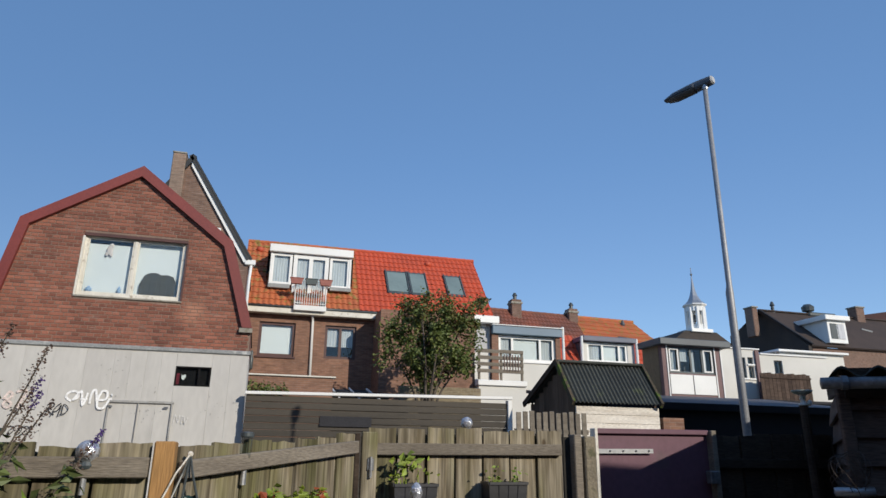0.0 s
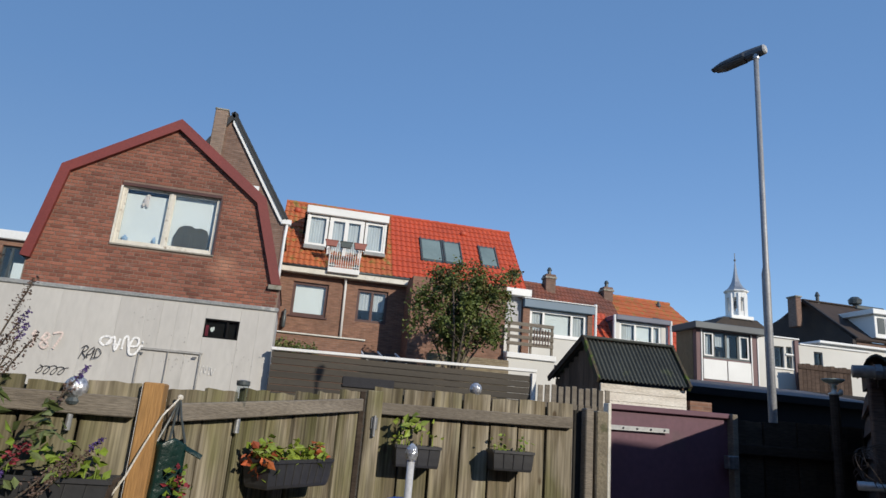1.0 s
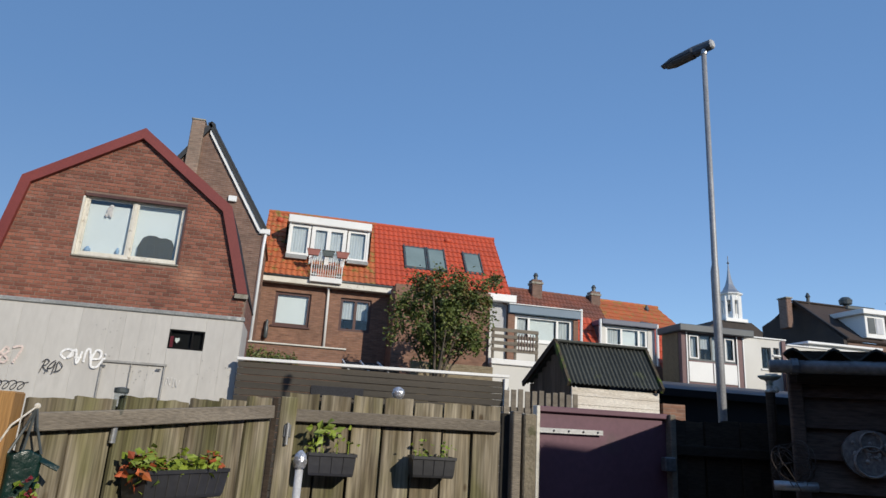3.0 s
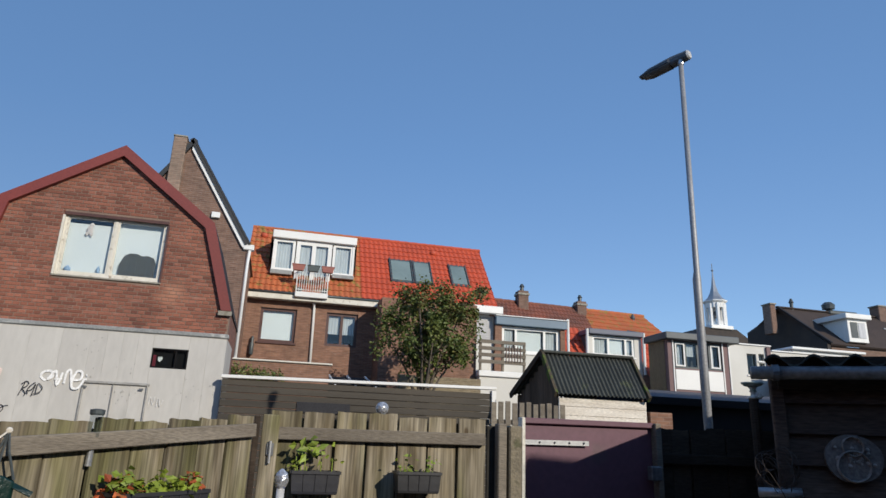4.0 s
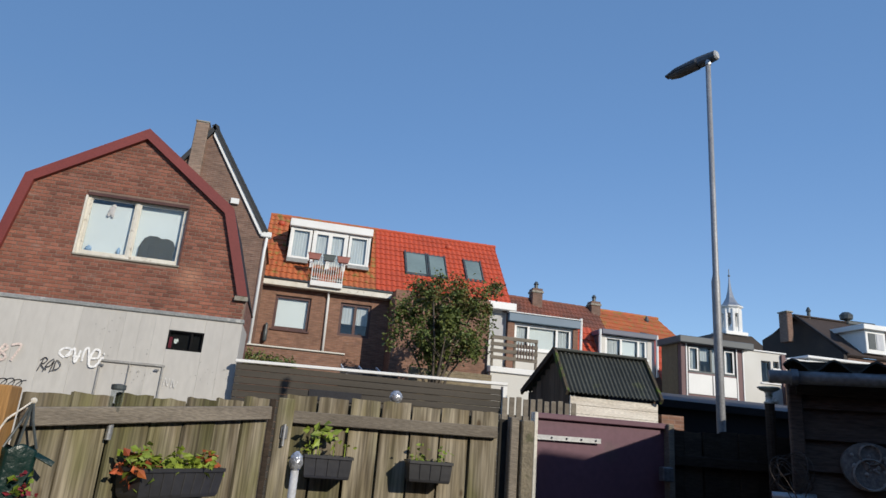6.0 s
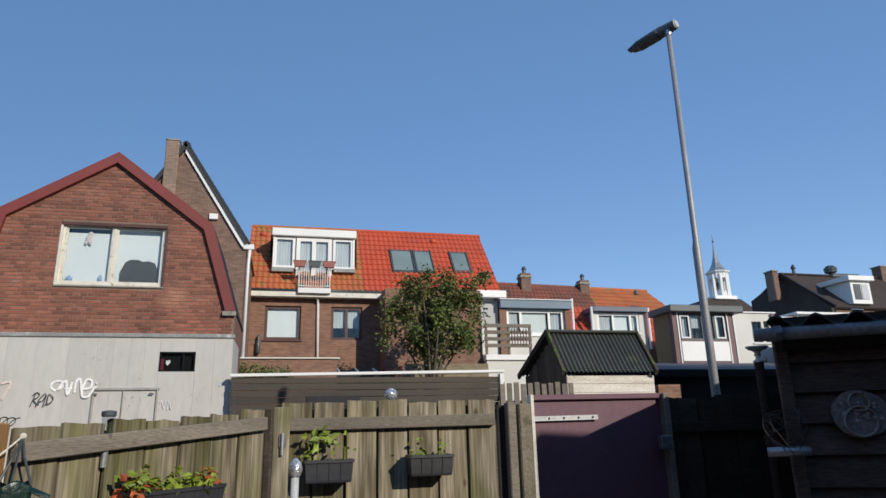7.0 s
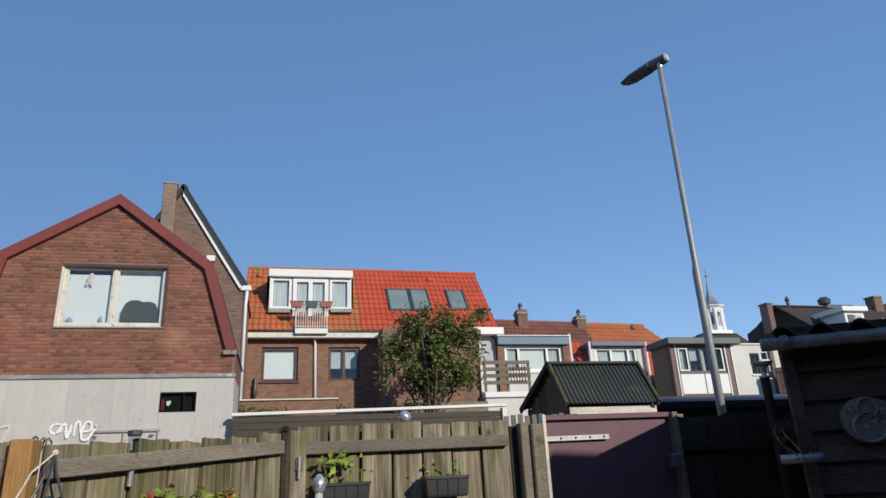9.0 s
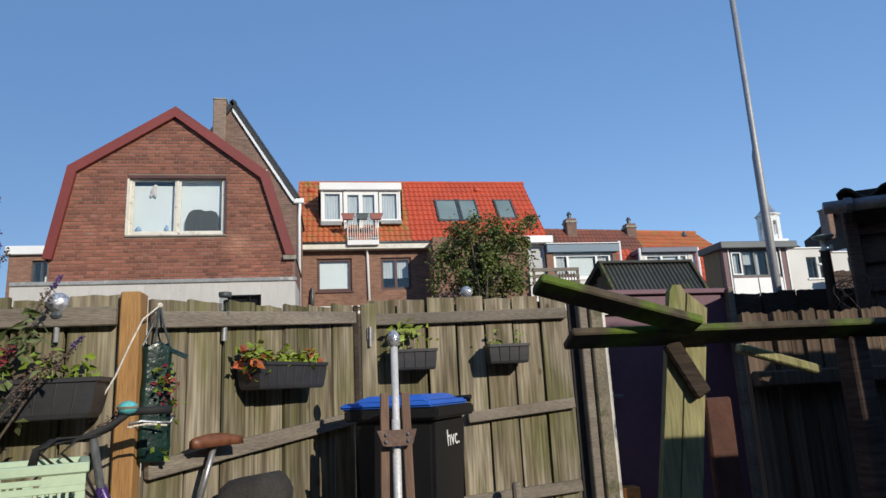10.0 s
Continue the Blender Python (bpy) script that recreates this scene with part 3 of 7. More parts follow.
prism([(WX0, WZ1), (WX1, WZ1), (WX1, 5.62), (-2.98, 6.31), (WX0, 5.79)], GY, GY + 0.22, bm)
prism([(WX1, 0), (-0.88, 0), (-0.88, 3.62), (-1.40, 5.10), (WX1, 5.62)], GY, GY + 0.22, bm)
front_wall = part("front_wall", bm, MORTAR, barn)
part("side_wall", box(-1.10, -0.88, GY + 0.22, 13.6, 0, 3.6), BRICK_SIDE, barn)
part("far_side_wall", box(-4.95, -4.73, GY + 0.22, 13.6, 0, 3.6), BRICK_SIDE, barn)
part("back_wall", prism([(-4.95, 0), (-0.9, 0), *outline[::-1]], 13.6, 13.8), BRICK_RED, barn)
edge = [(-5.02, 3.60), (-4.73, 5.24), (-2.98, 6.39), (-1.33, 5.14), (-0.86, 3.60)]
for (xa, za), (xb, zb) in zip(edge, edge[1:]):
    part("roof_plane", slab((xa, GY - 0.05, za), (xb, GY - 0.05, zb), (xb, 13.9, zb), (xa, 13.9, za), 0.08), FELT, barn)
inner = [(-4.87, 3.58), (-4.585, 5.135), (-2.985, 6.19), (-1.475, 5.035), (-1.03, 3.60)]
for i in range(4):
    part("verge_board", prism([edge[i], edge[i + 1], inner[i + 1], inner[i]], GY - 0.09, GY - 0.012), VERGE_RED, barn)
part("verge_foot", box(-1.07, -0.85, GY - 0.08, GY - 0.01, 3.52, 3.595), CONCRETE, barn)
w = window(barn, WX0, WX1, WZ0, WZ1, GY, CREAM, posts=(-2.92,), bar=0.05, set_back=0.04,
           cover=[(-3.68, -2.95, 4.05, 4.95, BLIND), (-2.89, -2.13, 4.05, 5.03, BLIND)])
part("sill", box(WX0 - 0.02, WX1 + 0.02, GY - 0.03, GY + 0.03, WZ0 - 0.03, WZ0, 0.006), CONCRETE, w)
for xa, xb in ((WX0 - 0.022, WX0 + 0.012), (WX1 - 0.012, WX1 + 0.022)):
    part("casing", box(xa, xb, GY - 0.018, GY + 0.038, WZ0, WZ1 - 0.05, 0.004), BROWN_FRAME if xb > -3 else CREAM, w)
for xa, xb in ((WX0 + 0.05, -2.945), (-2.895, WX1 - 0.05)):
    for a, b, c, d in ((xa, xa + 0.03, WZ0 + 0.05, WZ1 - 0.05), (xb - 0.03, xb, WZ0 + 0.05, WZ1 - 0.05), (xa + 0.03, xb - 0.03, WZ0 + 0.05, WZ0 + 0.085), (xa + 0.03, xb - 0.03, WZ1 - 0.08, WZ1 - 0.05)):
        part("sash", box(a, b, GY + 0.055, GY + 0.09, c, d, 0.003), CREAM, w)
part("dark_head_strip", box(WX0, WX1, GY - 0.02, GY + 0.03, WZ1 - 0.045, WZ1 + 0.012, 0.006), BROWN_FRAME, w, "dark brown strip along the window head")
# a sofa back stands before the blind, small things on the inner sill
SOFA = mat("olive_brown_cloth", (0.085, 0.072, 0.045), (0.06, 0.05, 0.032), 8, 60, 0.95, bump=0.3)
sofa = thing("chair_back", "olive-brown padded chair back behind the window", "chair", (-2.48, GY + 0.14, WZ0))
bm = bmesh.new()
prism([(-2.79, 4.085), (-2.22, 4.085), (-2.21, 4.34), (-2.26, 4.44), (-2.36, 4.475), (-2.46, 4.46), (-2.53, 4.495), (-2.65, 4.49), (-2.73, 4.44), (-2.79, 4.28)], GY + 0.108, GY + 0.135, bm)
part("backrest", bm, SOFA, sofa)
for bx in (-2.63, -2.46):
    part("pocket", box(bx, bx + 0.11, GY + 0.100, GY + 0.107, 4.12, 4.34, 0.003), SOFA, sofa)
SKIN = mat("pink_white_plush", (0.70, 0.60, 0.56), (0.62, 0.52, 0.50), 8, 60, 0.9)
plush = ball((-3.34, GY + 0.118, 4.84), 0.055, squash=(0.9, 0.25, 1.5))
ball((-3.32, GY + 0.118, 4.925), 0.04, plush, (1, 0.3, 1))
ball((-3.38, GY + 0.118, 4.77), 0.025, plush, (1, 0.3, 1.6))
ball((-3.31, GY + 0.118, 4.765), 0.025, plush, (1, 0.3, 1.6))
tagged(part("plush_ornament", plush, SKIN, smooth=True), "small pale pink hanging ornament on the window", "ornament")
BLUE_TINT = mat("pale_blue_plastic", (0.30, 0.42, 0.60), (0.25, 0.35, 0.52), 8, 40, 0.4)
for bx, bw, bh in ((-3.57, 0.05, 0.10), (-3.10, 0.03, 0.13)):
    tagged(part("small_bottle", lathe([(bw, 0), (bw, bh * 0.7), (bw * 0.5, bh * 0.8), (bw * 0.45, bh)], (bx, GY + 0.125, 4.086), 12), BLUE_TINT, smooth=True), "small pale blue bottle on the window ledge", "bottle")
# sheet cladding before the ground floor
BATTEN = mat("grimy_grey_batten", (0.36, 0.355, 0.34), (0.25, 0.245, 0.235), 6, 40, 0.7, bump=0.2)
clad = thing("cladding", "grey-white sheet cladding with scrawls and a boarded door", "cladding", (-3.1, GY - 0.1, 0))
SX = [-5.45, -4.75, -4.24, -3.82, -3.36, -2.94, -2.70, -2.46, -2.23, -2.0, -1.44, -1.15, -0.87]
for i, (xa, xb) in enumerate(zip(SX, SX[1:])):
    dy = 0.002 * (i % 2)
    if xa == -2.0:
        part("panel", box(xa, xb - 0.002, GY - 0.12 - dy, GY - 0.01, 0, 2.57, 0.003), SIDING, clad)
        part("panel", box(xa, xb - 0.002, GY - 0.12 - dy, GY - 0.01, 2.89, 3.12, 0.003), SIDING, clad)
    else:
        part("panel", box(xa, xb - 0.0012, GY - 0.12 - dy * 0.5, GY - 0.01, 0, 3.12, 0.001), SIDING, clad)
part("return_panel", box(-0.87, -0.86, GY - 0.12, GY + 1.2, 0, 3.12), SIDING, clad)
part("flashing", box(-5.46, -0.84, GY - 0.15, GY - 0.002, 3.12, 3.19, 0.012), FLASHING, clad, "grey lead flashing strip")
win = window(clad, -2.0, -1.444, 2.57, 2.89, GY - 0.13, BLACK_STORE, posts=(-1.63,), bar=0.022, set_back=0.01, deep=0.04, room=0.02)
# Near-black sheet stands for the darkness behind the pane and hides the brick.
part("dark_backing", box(-1.99, -1.45, GY - 0.045, GY - 0.03, 2.575, 2.885), BLACK_STORE, clad)
RED_CLOTH = mat("dark_red_cloth", (0.20, 0.02, 0.04), (0.14, 0.015, 0.03), 6, 40, 0.9)
tagged(part("red_cloth", box(-1.985, -1.93, GY - 0.076, GY - 0.07, 2.6, 2.78, 0.002), RED_CLOTH), "dark red cloth scrap behind the small pane", "cloth")
tagged(part("white_sticker", prism([(-1.90, 2.70), (-1.87, 2.67), (-1.83, 2.72), (-1.84, 2.765), (-1.87, 2.75), (-1.90, 2.755)], GY - 0.0795, GY - 0.077), WHITE_PAINT), "small white heart sticker on the dark pane", "sticker")
for xa, xb, za, zb in ((-2.935, -1.95, 2.275, 2.312), (-2.935, -2.908, 0, 2.275), (-1.99, -1.965, 0, 2.275), (-2.492, -2.48, 0, 2.275)):
    part("door_batten", box(xa, xb, GY - 0.155, GY - 0.125, za, zb, 0.004), BATTEN, clad)
for xa in (-2.93, -2.1):
    part("hinge", box(xa, xa + 0.07, GY - 0.16, GY - 0.155, 2.2, 2.23), ZINC, clad)

# scrawls: loops of sprayed paint with no legible words
INK_W = mat("white_spray", (0.85, 0.85, 0.84), (0.78, 0.78, 0.78), 5, 40, 0.7, bump=0)
INK_F = mat("worn_white_spray", (0.63, 0.62, 0.60), (0.58, 0.57, 0.55), 5, 40, 0.7, bump=0)
INK_B = mat("black_spray", (0.03, 0.03, 0.035), (0.02, 0.02, 0.025), 5, 40, 0.7, bump=0)
INK_P = mat("pink_spray", (0.68, 0.57, 0.52), (0.62, 0.52, 0.48), 5, 40, 0.7, bump=0)


def scrawl(x, z, wide, high, loops, ink, label, width=0.014, seed=1):
    rg = random.Random(seed)
    pts = []
    tall = [rg.uniform(0.55, 1.0) for _ in range(loops + 2)]
    for k in range(loops * 14 + 1):
        u = k / (loops * 14)
        a = u * loops * math.tau
        h = tall[int(u * loops)] * (1 - (u * loops) % 1) + tall[int(u * loops) + 1] * ((u * loops) % 1)
        pts.append((x + wide * u + 0.62 * wide / loops * math.sin(a + 0.6), z + high * (0.5 + 0.5 * h * math.cos(a))))
    out = bmesh.new()
    for (xa, za), (xb, zb) in zip(pts, pts[1:]):
        d = Vector((xb - xa, zb - za))
        if d.length < 1e-5:
            continue
        nn = Vector((-d.y, d.x)).normalized() * width / 2
        y = GY - 0.1345
        f = [out.verts.new((xx, y, zz)) for xx, zz in ((xa + nn.x, za + nn.y), (xb + nn.x, zb + nn.y), (xb - nn.x, zb - nn.y), (xa - nn.x, za - nn.y))]
        out.faces.new(f)
    tagged(part("graffiti", out, ink), label, "graffiti")


def strokes(x, z, wide, high, lines, ink, label, width):
    """Sprayed strokes: each a line of points in the unit square, drawn as a smooth ribbon."""
    out = bmesh.new()
    for turn, line in enumerate(lines):
        pts = []
        ext = [line[0], *line, line[-1]]
        for p0, p1, p2, p3 in zip(ext, ext[1:], ext[2:], ext[3:]):
            for k in range(5):
                u = k / 5
                pts.append([0.5 * (2 * b + (c - a) * u + (2 * a - 5 * b + 4 * c - d) * u * u + (3 * b - a - 3 * c + d) * u ** 3) for a, b, c, d in zip(p0, p1, p2, p3)])
        pts = [Vector((x + wide * u, z + high * v)) for u, v in pts + [line[-1]]]
        sides = []
        for k, p in enumerate(pts):
            d = pts[min(k + 1, len(pts) - 1)] - pts[max(k - 1, 0)]
            nn = Vector((-d.y, d.x)).normalized() * width / 2
            sides.append([out.verts.new((q.x, GY - 0.1345 - 0.0004 * (k + 9 * turn), q.y)) for q in (p + nn, p - nn)])
        for a, b in zip(sides, sides[1:]):
            out.faces.new((a[0], b[0], b[1], a[1]))
    tagged(part("graffiti", out, ink), label, "graffiti")


LETTERS = [[(0.0, 0.0), (0.12, 0.55), (0.2, 0.92)], [(0.06, 0.78), (0.24, 1.0), (0.37, 0.85), (0.26, 0.6), (0.12, 0.52), (0.3, 0.2), (0.27, 0.02)],
           [(0.36, 0.35), (0.55, 0.45), (0.68, 0.85), (0.62, 0.3), (0.58, 0.0)], [(0.40, 0.12), (0.36, 0.4), (0.5, 0.75), (0.66, 0.95)],
           [(0.74, 0.2), (0.78, 0.85), (0.95, 0.72), (1.0, 0.5), (0.88, 0.25), (0.66, 0.15)]]
strokes(-3.80, 2.03, 0.32, 0.22, LETTERS, INK_B, "black sprayed letters on the sheet cladding", 0.014)
TAG = [[(0.12, 0.35), (0.0, 0.55), (0.05, 0.8), (0.2, 0.85), (0.26, 0.6), (0.16, 0.42), (0.24, 0.7), (0.32, 0.85), (0.38, 0.15), (0.46, 0.8)],
       [(0.3, 0.45), (0.46, 0.5)], [(0.52, 0.25), (0.54, 0.8), (0.62, 0.95), (0.68, 0.3)],
       [(0.70, 0.45), (0.86, 0.5), (0.88, 0.85), (0.76, 0.9), (0.69, 0.4), (0.72, 0.05), (0.84, 0.05), (0.92, 0.35), (0.95, 0.55)],
       [(0.97, 0.72), (1.0, 0.75)], [(0.96, 0.5), (1.0, 0.52)]]
strokes(-3.54, 2.17, 0.66, 0.30, TAG, INK_W, "white looping spray tag on the sheet cladding", 0.034)
FADED = [[(0.05, 0.7), (0.15, 0.95), (0.12, 0.1)], [(0.35, 0.5), (0.5, 0.9), (0.6, 0.7), (0.38, 0.3), (0.5, 0.1), (0.62, 0.3), (0.38, 0.6)], [(0.7, 0.9), (1.0, 0.95), (0.8, 0.1)]]
strokes(-4.56, 2.12, 0.46, 0.30, FADED, INK_P, "faded pink spray marks on the cladding", 0.035)
scrawl(-4.36, 1.72, 0.42, 0.20, 4, INK_B, "black spray scrawl low on the cladding", 0.012, 4)
FAINT = [[(0.0, 0.1), (0.1, 0.9), (0.3, 0.3), (0.4, 0.9)], [(0.55, 0.15), (0.6, 0.85)], [(0.7, 0.8), (0.8, 0.2), (1.0, 0.7)]]
strokes(-1.93, 1.93, 0.22, 0.2, FAINT, INK_F, "faded white scrawl beside the boarded door", 0.016)
CHIPS = random.Random(12)
spots_c = bmesh.new()
for k in range(46):
    u, v = CHIPS.choice(((-1.35, 2.2), (-2.5, 2.55), (-2.9, 2.85), (-2.3, 2.15), (-1.1, 2.25)))
    u, v, r = u + CHIPS.gauss(0, 0.16), v + CHIPS.gauss(0, 0.09), CHIPS.uniform(0.005, 0.013)
    if 2.55 < v < 2.91 and -2.02 < u < -1.42:
        continue
    f = [spots_c.verts.new((u + r * a, GY - 0.1335, v + r * b)) for a, b in ((-1, -0.6), (0.5, -1), (1, 0.4), (-0.2, 1.2))]
    spots_c.faces.new(f)
part("paint_chips", spots_c, BATTEN, clad, "grey chips in the paint")

# dark brick building beyond the outbuilding
low = thing("house", "brown brick house with a white roof edge and narrow window", "house", (-9, 21, 0))
part("wall", wall(-9.42, -7.3, 0, 5.5, 20, 0.25, [(-8.80, -8.1, 4.1, 5.34)]), BRICK_TAN, low)
part("side_wall", box(-7.55, -7.3, 20.25, 25, 0, 5.5), BRICK_TAN_SIDE, low)
part("roof_edge", box(-9.5, -7.2, 19.88, 25, 5.5, 5.76, 0.02), WHITE_PAINT, low)
window(low, -8.80, -8.1, 4.1, 5.34, 20, GREY_FRAME, posts=(-8.55,), cover=[(-8.5, -8.15, 4.2, 4.9, BLIND)])
yard = thing("garden_wall", "dark timber lean-to roof behind the cladding", "shed", (-8, 14, 0))
part("wall", box(-11, -5.5, 13.2, 15, 0, 3.05), WOOD_DARK, yard)
part("roof", slab((-11, 13.0, 3.05), (-5.5, 13.0, 3.05), (-5.5, 15.1, 3.35), (-11, 15.1, 3.35), 0.08), FELT, yard)

# ---- tall gabled house ----
TY = 20.1
tall = thing("gabled_house", "tall brown brick gable with white verge and dark roof", "house", (-3.3, 23, 0))
part("gable_wall", prism([(-5.32, 0), (-1.33, 0), (-1.33, 7.25), (-3.31, 10.30), (-5.32, 7.25)], TY, TY + 0.3), BRICK_BROWN, tall)
part("side_wall", box(-1.63, -1.33, TY + 0.3, 23.9, 0, 7.25), BRICK_TAN_SIDE, tall)
for s, foot in ((1, -1.26), (-1, -5.36)):
    part("roof_slope", slab((foot, TY - 0.12, 7.25), (-3.31, TY - 0.12, 10.50), (-3.31, 28, 10.50), (foot, 28, 7.25), 0.13), SLATE, tall)
part("verge", prism([(-1.25, 7.12), (-1.31, 7.30), (-3.31, 10.36), (-3.31, 10.10), (-1.45, 7.12)], TY - 0.09, TY - 0.01), WHITE_PAINT, tall, "white painted verge board")
for k in range(16):
    u, v = k / 16, (k + 1.12) / 16
    part("verge_tile", beam((-3.31 + 2.06 * u, TY - 0.03, 10.47 - 3.22 * u), (-3.31 + 2.06 * v, TY - 0.03, 10.455 - 3.22 * v), 0.2, 0.08, bevel=0.02), SLATE, tall)
part("chimney", box(-3.89, -3.50, TY - 0.16, TY + 0.34, 6.5, 10.46, 0.02), BRICK_STACK, tall)
part("chimney_cap", box(-3.905, -3.485, TY - 0.18, TY + 0.36, 10.46, 10.51, 0.01), CONCRETE, tall)
part("gutter_box", box(-1.42, -1.1, TY - 0.1, TY + 0.14, 7.05, 7.22, 0.02), WHITE_PAINT, tall)
part("downpipe", tube([(-1.22, TY - 0.03, 7.05), (-1.24, TY - 0.04, 6.6), (-1.24, TY - 0.04, 3.0)], 0.045), WHITE_PAINT, tall, smooth=True)
part("vent_box", box(-2.47, -2.22, TY - 0.1, TY, 7.97, 8.15, 0.01), WHITE_PAINT, tall)

# ---- pair of terraced houses with an orange pantile roof ----
HY = 24.2
KY = 3.11 / 2.5


def roof_y(z):
    return 24.0 + (z - 6.7) / KY


pair = thing("terraced_house", "brown brick terraced house with bright orange pantile roof", "house", (3.3, 26, 0))
holes = [(-0.83, 0.46, 4.88, 6.12), (1.54, 2.70, 4.88, 6.12)]
part("wall", wall(-1.55, 3.35, 0, 6.55, HY, 0.3, holes), BRICK_TAN, pair)
part("wing_wall", wall(3.35, 6.9, 0, 6.55, HY - 1.5, 0.3), BRICK_TAN, pair)
part("wing_side", box(3.35, 3.6, HY - 1.2, HY, 0, 6.55), BRICK_TAN_SIDE, pair)
part("party_wall", box(8.0, 8.25, HY + 0.3, 28, 0, 6.6), BRICK_TAN_SIDE, pair)
window(pair, *holes[0], HY, BROWN_FRAME, bar=0.10, cover=[(-0.76, 0.39, 4.95, 6.06, BLIND)], sill=BROWN_FRAME)
window(pair, *holes[1], HY, BROWN_FRAME, posts=(2.12,), bar=0.10, cover=[(1.62, 2.07, 5.35, 6.05, NET), (2.17, 2.62, 5.35, 6.05, NET)])
part("eave_board", box(-1.6, 3.45, HY - 0.34, HY + 0.1, 6.40, 6.60, 0.015), CREAM, pair)
part("gutter", tube([(-1.6, HY - 0.34, 6.64), (3.4, HY - 0.34, 6.64)], 0.045), GREY_FRAME, pair, smooth=True)
part("downpipe", tube([(1.0, HY - 0.36, 6.66), (1.02, HY - 0.2, 6.4), (1.06, HY - 0.06, 6.2), (1.1, HY - 0.06, 3.4)], 0.05), WHITE_PAINT, pair, smooth=True)
part("roof_tiles_weathered", tiles((-1.6, 23.95, 6.68), (2.75, 23.95, 6.68), (-1.6, 26.5, 9.80), (2.75, 26.5, 9.80)), TILE_OLD, pair)
part("roof_tiles_bright", tiles((2.75, 23.95, 6.69), (8.16, 23.95, 6.69), (2.75, 26.5, 9.81), (8.06, 26.5, 9.81)), TILE_NEW, pair)
part("roof_back", slab((-1.6, 29.2, 6.68), (8.1, 29.2, 6.68), (8.1, 26.5, 9.8), (-1.6, 26.5, 9.8), 0.1), TILE_RUST, pair)
part("gable_end", prism([(24.1, 6.5), (29, 6.5), (26.5, 9.72)], 7.85, 8.02, axis="x"), BRICK_TAN_SIDE, pair)
for k in range(24):
    xa = -1.6 + k * 9.68 / 24
    part("ridge_tile", tube([(xa, 26.5, 9.83), (xa + 0.42, 26.5, 9.845)], 0.085, 8), TILE_NEW if xa > 2.6 else TILE_OLD, pair)
for vx, vz in ((-1.1, 9.35), (5.9, 9.35)):
    part("vent_tile", ball((vx, roof_y(vz) - 0.05, vz + 0.05), 0.13, squash=(1.1, 0.8, 0.9)), TILE_NEW, pair, smooth=True)

# dormer with doors and a small balcony
DY = 24.45
dormer = part("dormer", box(-0.72, 2.46, DY - 0.12, 26.3, 8.86, 9.16, 0.02), WHITE_PAINT, pair, "white timber dormer")
part("cheek", box(-0.66, -0.58, DY, 26.0, 7.5, 8.86), WHITE_PAINT, dormer)
part("cheek", box(2.33, 2.41, DY, 26.0, 7.5, 8.86), WHITE_PAINT, dormer)
part("apron", box(-0.68, 0.12, DY - 0.08, DY + 0.12, 7.46, 7.62, 0.01), FLASHING, dormer)
part("apron", box(1.62, 2.44, DY - 0.08, DY + 0.12, 7.5, 7.64, 0.01), FLASHING, dormer)
window(pair, -0.62, 0.16, 7.62, 8.84, DY, WHITE_PAINT, bar=0.10, set_back=0.02, cover=[(-0.55, 0.08, 7.7, 8.78, NET)], room=0.4)
window(pair, 0.20, 1.54, 7.2, 8.84, DY - 0.02, WHITE_PAINT, posts=(0.86,), bar=0.15, set_back=0.02, cover=[(0.33, 0.79, 7.3, 8.7, NET), (0.93, 1.42, 7.3, 8.7, NET)], room=0.4)
window(pair, 1.58, 2.36, 7.62, 8.84, DY, WHITE_PAINT, bar=0.10, set_back=0.02, cover=[(1.66, 2.3, 7.7, 8.78, NET)], room=0.4)
balc = thing("balcony", "small white steel balcony with hanging flower boxes", "balcony", (0.88, 23.85, 6.5))
part("floor", box(0.30, 1.48, 23.72, 24.5, 6.52, 6.72, 0.015), WHITE_PAINT, balc)
for z in (7.62, 6.80):
    part("rail", tube([(0.32, 24.4, z), (0.32, 23.76, z), (1.46, 23.76, z), (1.46, 24.4, z)], 0.02, 8), WHITE_PAINT, balc)
for k in range(14):
    x = 0.34 + k * 1.10 / 13
    part("baluster", tube([(x, 23.76, 6.74), (x, 23.76, 7.62)], 0.012, 6), WHITE_PAINT, balc)
for k in range(5):
    for x in (0.32, 1.46):
        part("baluster", tube([(x, 23.85 + k * 0.13, 6.74), (x, 23.85 + k * 0.13, 7.62)], 0.012, 6), WHITE_PAINT, balc)
TERRA = mat("terracotta_pink", (0.35, 0.13, 0.10), (0.28, 0.10, 0.08), 4, 40, 0.7)
DARK_POT = mat("dark_green_grey_plastic", (0.06, 0.08, 0.08), (0.045, 0.06, 0.06), 4, 40, 0.5)
for x, wd, mm, lb in ((0.34, 0.46, TERRA, "pink-brown flower trough on the balcony rail"), (0.88, 0.44, DARK_POT, "grey-green flower trough on the balcony rail"), (1.40, 0.46, TERRA, "pink-brown flower trough on the balcony rail")):
    fb = thing("flower_box", lb, "flower box", (x, 23.66, 7.46), "balcony boxes")
    trough = prism([(x - wd * 0.40, 7.48), (x + wd * 0.40, 7.48), (x + wd / 2, 7.68), (x - wd / 2, 7.68)], 23.58, 23.74)
    part("trough", trough, mm, fb)
    part("rim", box(x - wd / 2 - 0.015, x + wd / 2 + 0.015, 23.565, 23.755, 7.68, 7.71, 0.006), mm, fb)
tagged(part("dark_jar", ball((1.36, 24.0, 6.84), 0.12), DARK_POT, smooth=True), "round dark pot on the balcony floor", "flower pot")
